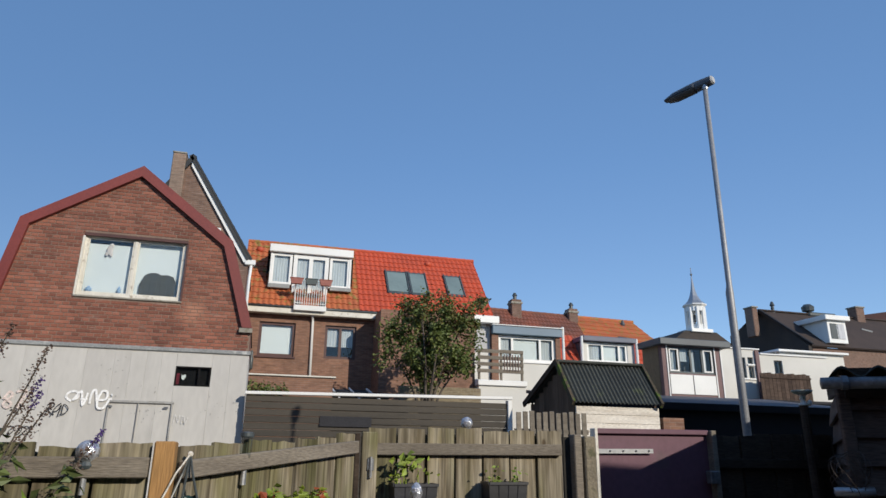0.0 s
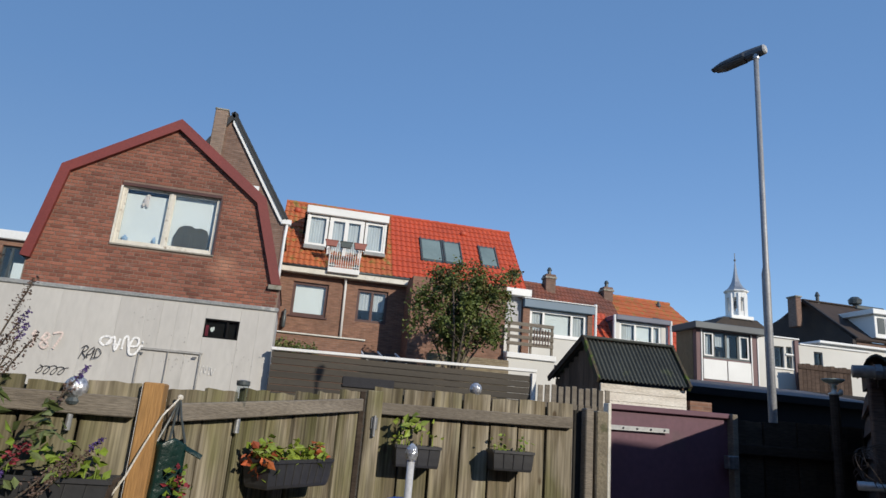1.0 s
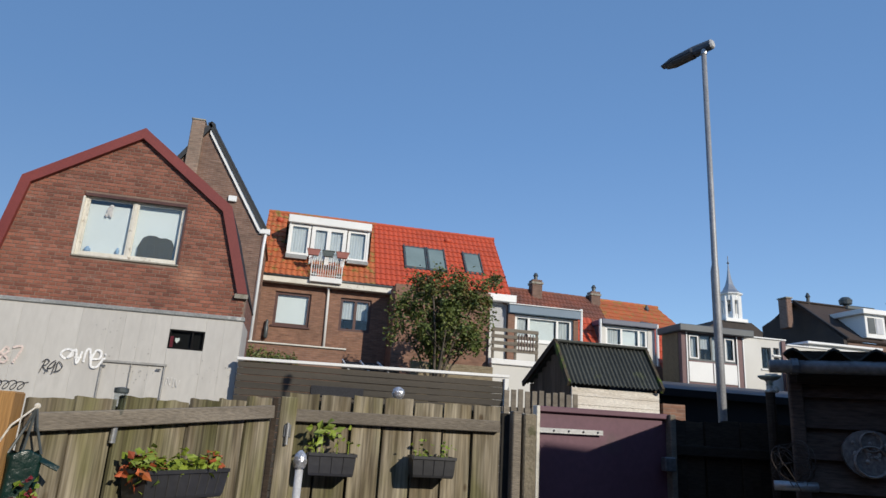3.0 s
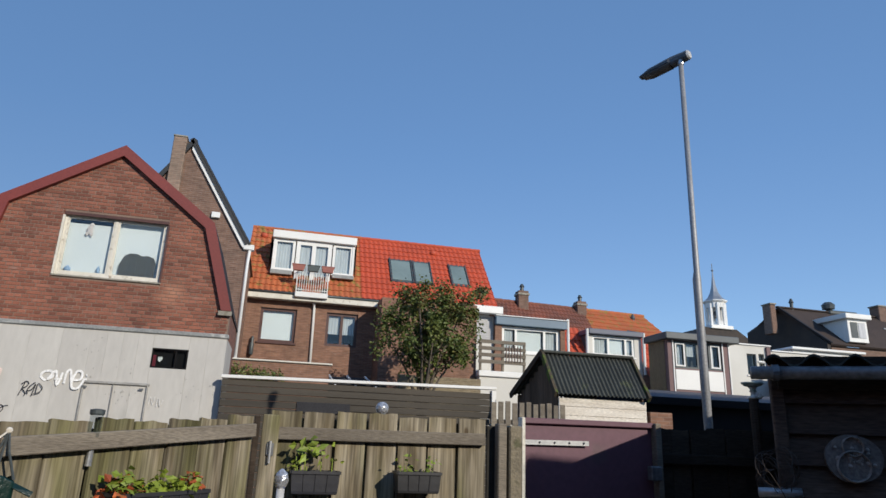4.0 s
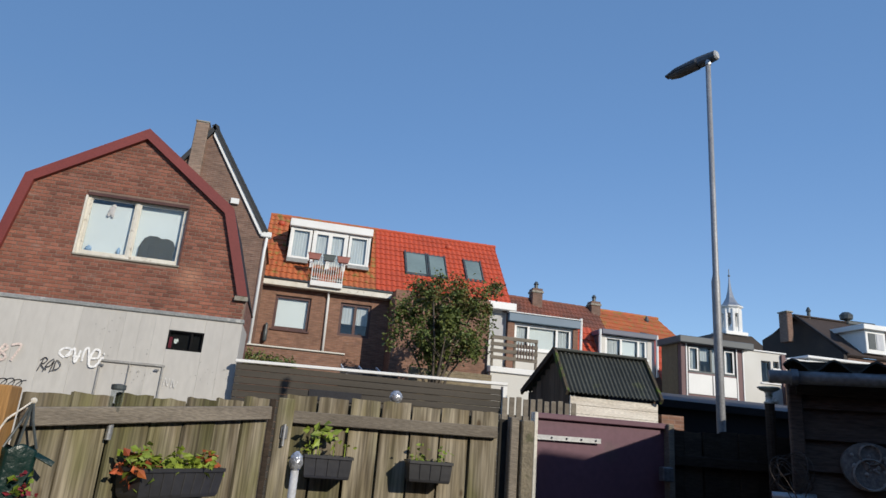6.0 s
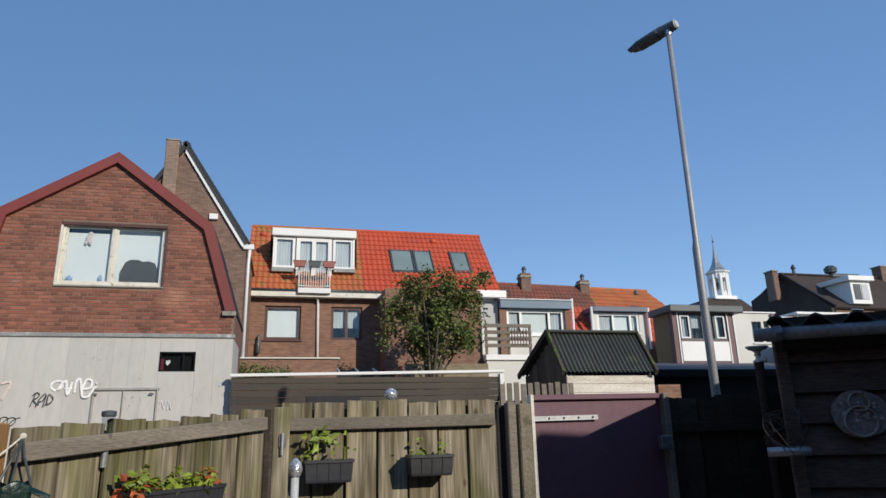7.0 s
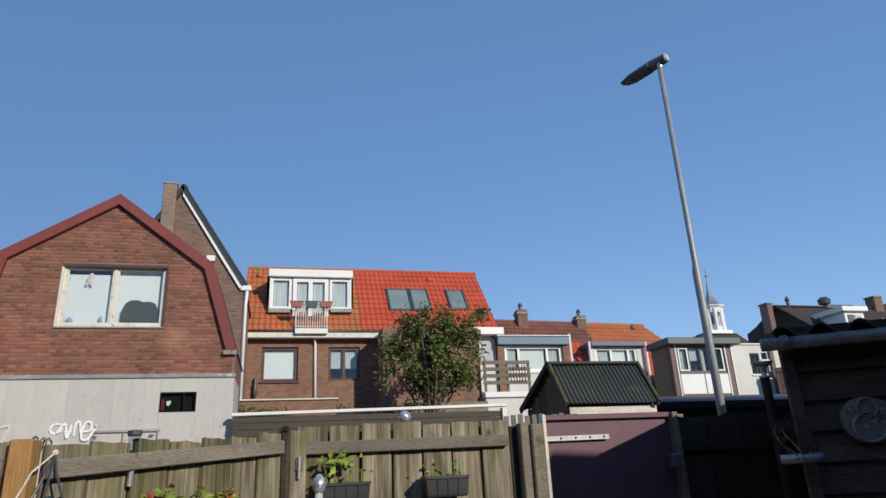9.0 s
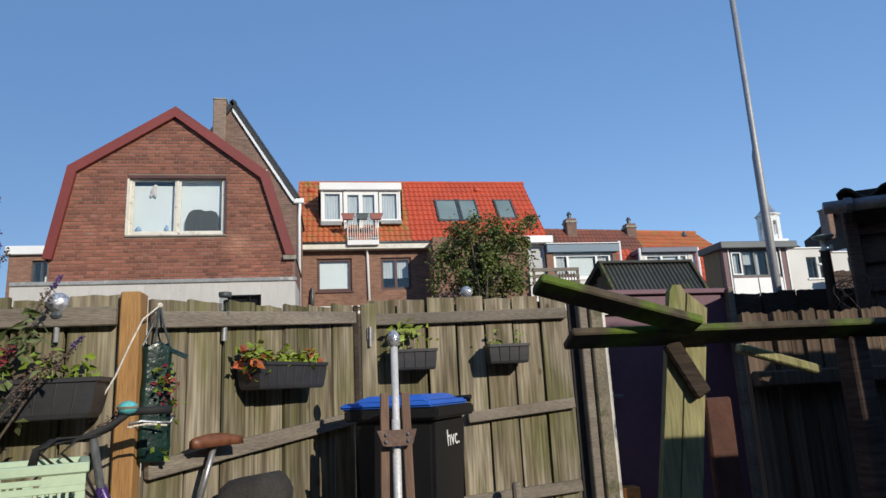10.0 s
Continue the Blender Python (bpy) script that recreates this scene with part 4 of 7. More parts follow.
tagged(part("dark_jar", ball((0.46, 24.0, 6.84), 0.11), DARK_POT, smooth=True), "round dark pot on the balcony floor", "flower pot")


def roof_window(x0, x1, z0, z1, posts):
    """A roof window lying in the slope."""
    def at(x, z, out):
        return Vector((x, roof_y(z) - 0.78 * out, z + 0.62 * out))
    rw = part("roof_window", slab(at(x0, z0, 0.07), at(x1, z0, 0.07), at(x1, z1, 0.07), at(x0, z1, 0.07), 0.1), GREY_FRAME, pair, "dark grey roof window")
    edges = [x0, *posts, x1]
    for a, b in zip(edges, edges[1:]):
        part("pane", slab(at(a + 0.09, z0 + 0.09, 0.085), at(b - 0.09, z0 + 0.09, 0.085), at(b - 0.09, z1 - 0.09, 0.085), at(a + 0.09, z1 - 0.09, 0.085), 0.012), PANE_SKY, rw)
        for xx in (a + 0.04, b - 0.04):
            part("sash_bar", beam(at(xx, z0, 0.09), at(xx, z1, 0.09), 0.05, 0.05), GREY_FRAME, rw)


# Grey-green colour stands in for the sky mirrored in the roof panes.
PANE_SKY = mat("sky_reflecting_pane", (0.20, 0.26, 0.255), (0.15, 0.20, 0.20), 0.8, 10, 0.12, bump=0, grain=0.05)
roof_window(3.92, 5.68, 7.62, 8.80, (4.88,))
roof_window(6.43, 7.22, 7.70, 8.80, ())
part("fascia", box(6.85, 8.32, HY - 0.35, HY + 0.3, 6.55, 6.84, 0.02), WHITE_PAINT, pair)
part("shutter_wall", wall(6.9, 8.2, 0, 6.55, HY - 0.02, 0.3, [(7.0, 8.0, 5.42, 6.45)]), WHITE_WALL, pair)
SHUTTER = mat("pale_grey_shutter", (0.50, 0.50, 0.50), (0.44, 0.44, 0.45), 1, 30, 0.6, bump=0.05, grain=0.05)
for k in range(14):
    part("shutter_slat", box(7.0, 8.0, HY + 0.03, HY + 0.06, 5.43 + k * 0.073, 5.50 + k * 0.073, 0.006), SHUTTER, pair)
part("corner_post", box(8.02, 8.18, HY - 0.1, HY - 0.03, 3.6, 6.5), BROWN_FRAME, pair)

terrace = thing("roof_terrace", "flat white roof terrace with grey plank railing", "terrace", (7.8, 22.9, 0))
part("terrace_wall", box(6.95, 8.75, 22.4, HY - 0.02, 0, 3.95), WHITE_WALL, terrace)
part("terrace_edge", box(6.9, 8.8, 22.32, HY - 0.02, 3.95, 4.15, 0.02), WHITE_PAINT, terrace)
for z in (4.42, 4.66, 4.90, 5.14):
    part("rail_plank", box(6.9, 8.7, 22.4, 22.44, z, z + 0.13, 0.006), WOOD_RAIL, terrace)
for x in (6.95, 7.8, 8.62):
    part("rail_post", box(x, x + 0.08, 22.44, 22.52, 4.15, 5.22, 0.006), WOOD_RAIL, terrace)
for k in range(6):
    part("trellis_bar", box(7.92 + k * 0.11, 7.95 + k * 0.11, 22.36, 22.4, 4.5, 5.1), BROWN_FRAME, terrace)

tagged(part("yard_wall", box(3.9, 6.75, 21.6, 21.85, 0, 3.75), BRICK_YELLOW), "ochre brick yard wall behind the tree", "wall")
# parapet of the kitchen extension, with its skylight
ext = thing("kitchen_extension", "brick extension with a white parapet cap", "extension", (0.05, 22, 0))
part("parapet_wall", box(-1.35, 1.5, 20.0, 20.25, 0, 3.72), BRICK_TAN, ext)
part("parapet_cap", box(-1.42, 1.58, 19.94, 20.3, 3.72, 3.765, 0.01), CREAM, ext)
part("flat_roof", box(-1.3, 3.3, 20.25, HY - 0.02, 3.2, 3.35), FELT, ext)
part("glass_roof", slab((1.55, 20.0, 3.05), (3.1, 20.0, 3.05), (2.9, 21.6, 3.55), (1.5, 21.6, 3.55), 0.05), FELT, ext, "dark glass lean-to roof")
for k in range(3):
    part("glazing_bar", beam((1.75 + k * 0.62, 19.98, 3.09), (1.62 + k * 0.58, 21.6, 3.59), 0.05, 0.05), WHITE_PAINT, ext)
part("wall_lamp", lathe([(0.05, 0), (0.075, 0.05), (0.075, 0.4), (0.05, 0.45), (0.055, 0.6), (0.03, 0.68)], (-1.0, HY - 0.12, 4.35), 12), GREY_FRAME, pair, smooth=True)

# ---- terraced row with dormers ----
def dormer_house(name, label, x0, x1, z_low, z_sill, z_head, z_top, y, fascia, posts, win_x, base_mat):
    h = thing(name, label, "house", ((x0 + x1) / 2, y + 1, 0))
    part("fascia", box(x0 - 0.05, x1 + 0.05, y - 0.2, y + 2.6, z_head + 0.02, z_top, 0.02), fascia, h)
    part("front_wall", wall(x0, x1, 0, z_head, y, 0.25, [(win_x[0], win_x[1], z_sill, z_head - 0.02)]), base_mat, h)
    for xx in (x0, x1 - 0.1):
        part("cheek", box(xx, xx + 0.1, y + 0.25, y + 2.5, 4.6, z_head), GREY_BOARD, h)
    edges = [win_x[0], *posts, win_x[1]]
    window(h, win_x[0], win_x[1], z_sill, z_head - 0.02, y, WHITE_PAINT, posts=posts, bar=0.09, set_back=0.03,
           cover=[(a + 0.08, b - 0.08, z_sill + 0.1, z_head - 0.1, BLIND if i % 2 else NET) for i, (a, b) in enumerate(zip(edges, edges[1:]))], sill=WHITE_PAINT)
    return h


house_d = dormer_house("dormer_house", "cream rendered house with blue-grey roof edge and wide window", 8.1, 11.0, 3.5, 5.14, 6.14, 6.49, 24.1, BLUE_BOARD, (8.95, 10.15), (8.37, 10.76), WHITE_WALL)
part("coping", box(8.02, 11.1, 23.86, 24.3, 6.495, 6.53, 0.006), WHITE_PAINT, house_d)
part("brick_pier", box(8.05, 8.33, 24.02, 24.09, 3.4, 6.13), BRICK_TAN, house_d)
part("brick_pier", box(10.80, 11.0, 24.02, 24.09, 5.1, 6.13), BRICK_TAN, house_d)
part("downpipe", tube([(11.12, 24.0, 6.6), (11.12, 24.0, 5.2)], 0.06, 8), WHITE_PAINT, house_d)
house_e = dormer_house("dormer_house", "narrow house with dark grey roof edge and white window", 12.1, 14.5, 3.5, 5.28, 6.10, 6.33, 24.2, SLATE_BLUE, (13.0, 13.78), (12.28, 14.16), WHITE_WALL)
for xx in (11.98, 14.52):
    part("downpipe", tube([(xx, 24.05, 6.3), (xx, 24.05, 4.6)], 0.06, 8), WHITE_PAINT, house_e)
row_roof = thing("row_roof", "rusty orange pantile roof over the terraced row", "roof", (13, 27, 0))
part("tiles_old", tiles((8.25, 24.7, 5.2), (14.2, 26.3, 5.2), (9.3, 28.1, 8.05), (14.6, 29.8, 8.36), 0.26, 0.36), TILE_RUST, row_roof)
part("tiles_orange", tiles((14.2, 26.3, 5.2), (21.2, 28.4, 5.2), (14.6, 29.8, 8.36), (18.95, 31.4, 8.66), 0.26, 0.36), TILE_OLD, row_roof)
part("tiles_low", tiles((11.0, 24.25, 5.0), (12.1, 24.25, 5.0), (11.0, 25.2, 6.5), (12.1, 25.2, 6.5), 0.24, 0.34), TILE_NEW, row_roof)
part("tiles_low", tiles((14.5, 23.7, 4.4), (15.5, 23.7, 4.4), (14.5, 25.0, 6.3), (15.5, 25.0, 6.3), 0.24, 0.34), TILE_NEW, row_roof)
part("row_wall", box(8.3, 20.0, 26.5, 30, 0, 5.6), BRICK_TAN, row_roof)
for k in range(22):
    u = k / 22
    part("ridge_tile", tube([(9.3 + 9.65 * u, 28.1 + 3.3 * u, 8.07 + 0.61 * u), (9.3 + 9.65 * (u + 0.05), 28.1 + 3.3 * (u + 0.05), 8.085 + 0.61 * (u + 0.05))], 0.1, 8), TILE_RUST if u < 0.5 else TILE_OLD, row_roof)
part("roof_light", slab((16.0, 27.6, 6.7), (16.9, 27.9, 6.7), (17.0, 28.4, 7.2), (16.1, 28.1, 7.2), 0.08), GREY_FRAME, row_roof)
for cx, cy, zb, zt, wd in ((10.82, 28.4, 7.6, 8.68, 0.5), (14.38, 29.6, 7.6, 8.72, 0.5)):
    ch = thing("chimney", "brick chimney with a metal cowl on the ridge", "chimney", (cx, cy, zb), "ridge chimneys")
    part("stack", box(cx - wd / 2, cx + wd / 2, cy - 0.25, cy + 0.25, zb, zt, 0.02), BRICK_BROWN, ch)
    part("collar", box(cx - wd / 2 - 0.04, cx + wd / 2 + 0.04, cy - 0.29, cy + 0.29, zt - 0.22, zt - 0.12, 0.01), CONCRETE, ch)
    part("pot", lathe([(0.09, 0), (0.09, 0.2), (0.13, 0.22), (0.06, 0.36)], (cx, cy, zt), 10), GREY_FRAME, ch)
fl = thing("flue", "slim dark metal flue on the ridge", "flue", (17.95, 30.7, 8))
part("pipe", lathe([(0.08, 0), (0.08, 0.35), (0.14, 0.4), (0.05, 0.65)], (17.95, 30.7, 7.95), 10), GREY_FRAME, fl)

# flat-roofed bay with dark grey edge and mauve piers
FY = 21.0
bay = thing("bay_house", "flat-roofed bay with mauve piers and dark window band", "house", (15.1, 22.5, 0))
part("fascia", box(13.45, 16.5, FY - 0.25, FY + 1.3, 5.555, 5.80, 0.02), GREY_BOARD, bay)
part("front_wall", wall(13.64, 16.2, 0, 5.555, FY, 0.2, [(13.88, 15.88, 4.54, 5.53)]), MAUVE, bay)
part("side_wall", box(13.62, 13.82, FY + 0.2, FY + 1.25, 0, 5.555), OCHRE_PANEL, bay)
for xx in (13.82, 15.89, 16.16):
    part("white_edge", box(xx, xx + 0.045, FY - 0.03, FY - 0.003, 3.7, 5.555), WHITE_PAINT, bay)
for a, b in ((13.90, 14.86), (14.90, 15.86)):
    part("white_panel", box(a, b, FY - 0.03, FY - 0.004, 3.78, 4.49, 0.004), WHITE_PAINT, bay)
w = window(bay, 13.88, 15.88, 4.54, 5.53, FY, GREY_FRAME, posts=(14.38, 14.88, 15.38), bar=0.07, set_back=0.03,
           cover=[(14.45, 14.82, 5.0, 5.46, NET), (14.12, 14.3, 4.65, 5.46, NET), (15.0, 15.1, 4.62, 5.46, NET), (15.46, 15.62, 4.62, 5.46, NET)], room=0.6)
for a, b in ((13.95, 14.34), (15.42, 15.81)):
    for xa, xb, za, zb in ((a, a + 0.05, 4.61, 5.46), (b - 0.05, b, 4.61, 5.46), (a + 0.05, b - 0.05, 4.61, 4.66), (a + 0.05, b - 0.05, 5.41, 5.46)):
        part("white_sash", box(xa, xb, FY + 0.005, FY + 0.028, za, zb), WHITE_PAINT, w)

# white houses beyond the bay
white = thing("white_house", "low white rendered house with small windows", "house", (21, 26, 0))
wh = [(19.38, 19.85, 4.9, 5.80), (19.97, 20.25, 5.52, 5.82), (19.97, 20.22, 4.9, 5.42), (21.35, 21.8, 5.1, 5.75)]
cuts = [16.9, 19.38, 19.85, 19.97, 20.25, 20.6, 21.35, 21.8, 24.2]
for a, b in zip(cuts, cuts[1:]):
    rows = sorted((z0, z1) for x0, x1, z0, z1 in wh if x0 <= a + 0.01 and x1 >= b - 0.07)
    low_z = 0
    top_z = 6.16 if a < 20.5 else 5.97
    for z0, z1 in rows + [(top_z, top_z)]:
        part("front_wall", box(a, b, 24.0, 24.3, low_z, z0), WHITE_WALL, white)
        low_z = z1
part("roof_edge", box(16.8, 20.62, 23.94, 27, 6.16, 6.22, 0.01), WHITE_PAINT, white)
part("roof_edge", box(20.63, 24.3, 23.94, 27, 5.97, 6.03, 0.01), WHITE_PAINT, white)
for h in wh:
    window(white, *h, 24.0, GREY_FRAME, bar=0.05, sill=WHITE_PAINT)
part("pier", box(20.34, 20.52, 23.9, 23.99, 3.6, 6.12), MAUVE, white)
rail = thing("timber_screen", "weathered brown board screen before the white house", "fence", (21.2, 23.3, 4.2))
# The screen's shade is put into the darker shed wood.
for k in range(13):
    part("board", box(19.9 + k * 0.2, 20.085 + k * 0.2, 23.28, 23.31, 0, 5.05 + 0.02 * (k % 3)), WOOD_SHED, rail)
part("rail", box(19.88, 22.5, 23.24, 23.28, 4.85, 4.93), WOOD_SHED, rail)
white2 = thing("white_house", "white rendered house with a dark flat roof", "house", (27, 30, 0))
part("front_wall", box(24.5, 28.5, 27.0, 27.3, 0, 6.72), WHITE_WALL, white2)
part("roof_edge", box(24.3, 28.7, 26.8, 31, 6.72, 6.84, 0.02), WHITE_PAINT, white2)
annex = thing("dark_annex", "dark boarded flat-roofed annex before the white houses", "shed", (23, 21, 0))
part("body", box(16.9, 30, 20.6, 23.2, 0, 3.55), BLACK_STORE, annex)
part("roof", box(16.8, 30.2, 20.4, 23.22, 3.55, 3.65), FELT, annex)

# dark roofed houses further off
TILE_BROWN = mat("sunlit_brown_tile", (0.055, 0.037, 0.03), (0.038, 0.026, 0.022), 0.8, 15, 0.85, bump=0.2, grain=0.3)
far = thing("dark_roof_house", "dark brown tiled house with brick chimneys", "house", (45, 46, 0))
part("wall", box(42, 57, 42.3, 50, 0, 10.2), BRICK_BROWN, far)
part("roof_front", slab((41.7, 42, 10.3), (60.5, 42, 10.3), (57.7, 46.5, 13.95), (41.0, 46.5, 14.0), 0.15), TILE_BROWN, far)
part("roof_back", slab((41.7, 51, 12.5), (60.5, 51, 12.5), (57.7, 46.6, 13.9), (41.0, 46.6, 13.95), 0.15), TILE_DARK, far)
# Gable in dark tile, not brick: its shadow side is put into the colour.
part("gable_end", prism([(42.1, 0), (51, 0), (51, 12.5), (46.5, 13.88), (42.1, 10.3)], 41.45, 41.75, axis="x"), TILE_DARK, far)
part("ridge_tile", beam((40.9, 46.45, 14.03), (57.7, 46.45, 13.98), 0.3, 0.14, bevel=0.04), TILE_BROWN, far)
part("verge_tile", beam((41.0, 46.4, 14.06), (41.72, 41.9, 10.38), 0.28, 0.14, bevel=0.04), FELT, far)
dm = part("dormer", box(43.55, 45.45, 42.0, 46, 10.6, 12.45, 0.03), WHITE_PAINT, far, "white dormer")
part("dormer_roof", box(43.2, 45.7, 41.7, 46.3, 12.45, 12.85, 0.03), WHITE_PAINT, dm)
part("dormer_pane", box(43.8, 44.45, 41.96, 41.99, 10.95, 12.2), GREY_FRAME, dm)
part("dormer_pane", box(44.55, 45.2, 41.96, 41.99, 10.95, 12.2), NET, dm)
for cx, zt, wd in ((40.2, 14.1, 0.55), (51.8, 14.9, 0.95), (58.1, 15.0, 0.75)):
    st = part("chimney", box(cx - wd / 2, cx + wd / 2, 46.0, 47.0, 11.6, zt, 0.05), BRICK_BROWN, far)
    part("chimney_cap", box(cx - wd / 2 - 0.06, cx + wd / 2 + 0.06, 45.94, 47.06, zt, zt + 0.12, 0.02), CONCRETE, st)
part("pot", lathe([(0.14, 0), (0.14, 0.7), (0.22, 0.75), (0.08, 1.1)], (42.55, 46.5, 13.8), 10), GREY_FRAME, far)
part("ball_vent", lathe([(0.12, 0), (0.12, 0.4), (0.5, 0.5), (0.55, 0.85), (0.3, 1.1)], (46.4, 46.5, 13.8), 12), GREY_FRAME, far)
part("vent_ridge", box(46.2, 49.2, 46.2, 46.8, 13.8, 14.2, 0.1), GREY_FRAME, far)
for cx, cz in ((50.2, 12.6), (55.6, 12.4)):
    part("skylight", beam((cx, 42.2 + (cz - 10.3) * 1.14, cz), (cx + 0.8, 42.2 + (cz - 10.55) * 1.14, cz - 0.25), 0.25, 0.12), FLASHING, far)
redr = thing("brown_roof_house", "house with a dark red-brown tiled roof behind", "house", (66, 54, 0))
part("wall", box(58, 80, 50.5, 58, 0, 11.5), BRICK_BROWN, redr)
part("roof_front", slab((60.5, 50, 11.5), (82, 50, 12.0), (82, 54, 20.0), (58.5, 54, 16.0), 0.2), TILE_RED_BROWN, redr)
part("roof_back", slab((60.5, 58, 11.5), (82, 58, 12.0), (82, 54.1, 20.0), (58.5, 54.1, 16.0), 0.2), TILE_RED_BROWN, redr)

# church tower
tower = thing("church_tower", "white wooden church lantern with a grey spire", "tower", (104.3, 139, 0))
part("roof", prism([(90, 25), (118, 25), (108, 31.5), (99, 31.5)], 136.5, 150), TILE_DARK, tower)
part("base", box(101.6, 106.2, 136.8, 141.2, 0, 31.3, 0.1), WHITE_WALL, tower)
part("balustrade", box(100.6, 106.8, 136.0, 142.0, 31.3, 32.2, 0.1), WHITE_PAINT, tower)
for k in range(8):
    a = (k + 0.5) * math.tau / 8
    px, py = 104.3 + 2.15 * math.cos(a), 139 + 2.15 * math.sin(a)
    part("pillar", tube([(px, py, 32.2), (px, py, 38.0)], 0.5, 6), WHITE_PAINT, tower)
part("bell", lathe([(1.0, 0), (0.8, 0.5), (0.6, 1.4), (0.2, 1.7)], (104.3, 139, 34.6), 12), ZINC, tower)
part("parapet", tube([(104.3, 139, 32.2), (104.3, 139, 33.5)], 2.25, 8), WHITE_PAINT, tower)
part("arch_band", tube([(104.3, 139, 36.9), (104.3, 139, 38.3)], 2.45, 8), WHITE_PAINT, tower)
part("cornice", lathe([(2.6, 0), (2.95, 0.3), (2.95, 0.55)], (104.3, 139, 38.2), 8), WHITE_PAINT, tower)
part("spire", lathe([(2.8, 0), (1.7, 1.0), (1.0, 2.3), (0.55, 4.0), (0.25, 6.2), (0.12, 7.6)], (104.3, 139, 38.75), 8), STEEL, tower)
part("finial", tube([(104.3, 139, 46.2), (104.3, 139, 48.6)], 0.1, 6), ZINC, tower)
part("ball", ball((104.3, 139, 46.8), 0.3), ZINC, tower)

# ---- back alley: plank wall, shed, pickets, dark stores ----
pw = thing("plank_wall", "dark olive-brown horizontal plank wall with a white cap", "fence", (1.45, 11.35, 0))
for k in range(22):
    z0, z1 = 0.02 + k * 0.111, 0.125 + k * 0.111
    part("plank", box(-0.84, 3.74, 11.3 + 0.012 * (k % 2), 11.36, z0, min(z1, 2.45), 0.006), DECK_BROWN, pw)
part("cap", beam((-0.86, 11.32, 2.485), (3.84, 11.32, 2.545), 0.12, 0.05, bevel=0.006), WHITE_PAINT, pw, "white painted cap board")
part("white_post", box(3.75, 3.83, 11.26, 11.4, 0, 2.5, 0.006), WHITE_PAINT, pw)
part("vent_panel", box(0.38, 1.26, 11.28, 11.305, 1.97, 2.14, 0.004), FELT, pw)

shed = thing("alley_shed", "timber shed with a dark mossy corrugated roof", "shed", (5.3, 11, 0))
SX0, SX1 = 4.50, 6.08
part("front_wall_board", box(SX0, SX1, 10.10, 10.14, 0, 1.80), WOOD_PALE, shed)
for k in range(4):
    part("board", box(SX0, SX1, 10.06, 10.10, 1.80 + k * 0.14, 1.937 + k * 0.14, 0.005), WOOD_PALE, shed, "pale limewashed board")
for k in range(9):
    y0 = 10.14 + k * 0.205
    zt = min(2.34 + 1.19 * (y0 - 9.95), 3.14 - 0.43 * (y0 + 0.2 - 10.62))
    part("end_board", box(SX0, SX0 + 0.03, y0, y0 + 0.2, 0, zt - 0.05), WOOD_BROWN, shed)
part("roof_front", corrugated((4.40, 9.95, 2.41), (6.06, 9.95, 2.41), (6.14, 10.62, 3.14), (4.44, 10.62, 3.14), 22, 0.035), CEMENT_SHEET, shed)
part("roof_back", corrugated((4.42, 12.05, 2.53), (6.16, 12.05, 2.53), (6.14, 10.62, 3.14), (4.44, 10.62, 3.14), 22, 0.035), CEMENT_SHEET, shed)
part("ridge_cap", beam((4.42, 10.62, 3.165), (6.17, 10.62, 3.165), 0.16, 0.05, bevel=0.015), CEMENT_SHEET, shed)
for x, xr in ((4.39, 4.43), (6.07, 6.15)):
    part("barge_board", beam((x, 9.93, 2.39), (xr, 10.62, 3.16), 0.045, 0.1), WOOD_MOSS, shed)
    part("barge_board", beam((x, 12.07, 2.5), (xr, 10.62, 3.16), 0.04, 0.1), WOOD_DARK, shed)
part("far_wall", box(SX1 - 0.03, SX1, 10.14, 11.95, 0, 2.4), WOOD_SHED, shed)
tagged(part("brick_pier", box(6.14, 6.55, 10.05, 10.5, 0, 2.2), BRICK_TAN), "stub of orange-brown brick wall beside the shed", "wall")

pick = thing("picket_fence", "weathered grey picket fence in the alley", "fence", (3.5, 9.0, 0))
for k in range(11):
    x = 3.0 + k * 0.105
    part("picket", box(x, x + 0.075, 9.0, 9.02, 0.0, 2.15 + 0.012 * (k % 3), 0.004), WOOD_RAIL, pick)
part("picket_rail", box(2.98, 4.16, 9.022, 9.05, 1.85, 1.92), WOOD_RAIL, pick)

store = thing("dark_store", "low dark felt-roofed store with dark boarded front", "shed", (12.4, 18, 0))
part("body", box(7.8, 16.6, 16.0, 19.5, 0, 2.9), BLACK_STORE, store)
part("roof", slab((7.6, 15.8, 3.0), (16.8, 15.8, 3.0), (16.8, 19.6, 3.56), (7.6, 19.6, 3.56), 0.1), FELT_GREY, store)
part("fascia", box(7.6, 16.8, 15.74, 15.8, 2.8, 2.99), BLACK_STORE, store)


# street lamp
lamp = thing("street_lamp", "galvanised street lamp post with a long grey head", "street lamp", (3.6, 4.98, 0))
part("pole", tube([(3.6, 4.98, 0), (3.6, 4.98, 3.05), (3.605, 4.98, 3.12), (3.61, 4.98, 5.30)], 0.04, 14, radii=[0.037, 0.036, 0.027, 0.024]), POLE, lamp, smooth=True)
LAMP_GREY = mat("grey_lamp_housing", (0.10, 0.105, 0.115), (0.07, 0.074, 0.08), 5, 50, 0.5, bump=0.05)
LAMP_COVER = mat("dull_brown_lamp_cover", (0.11, 0.095, 0.08), (0.08, 0.07, 0.06), 6, 50, 0.35, bump=0.05)
LAMP_CAP = mat("pale_grey_end_cap", (0.55, 0.55, 0.54), (0.42, 0.42, 0.42), 8, 50, 0.5, bump=0.05)
hd = Vector((-0.46, 0.885, -0.06)).normalized()
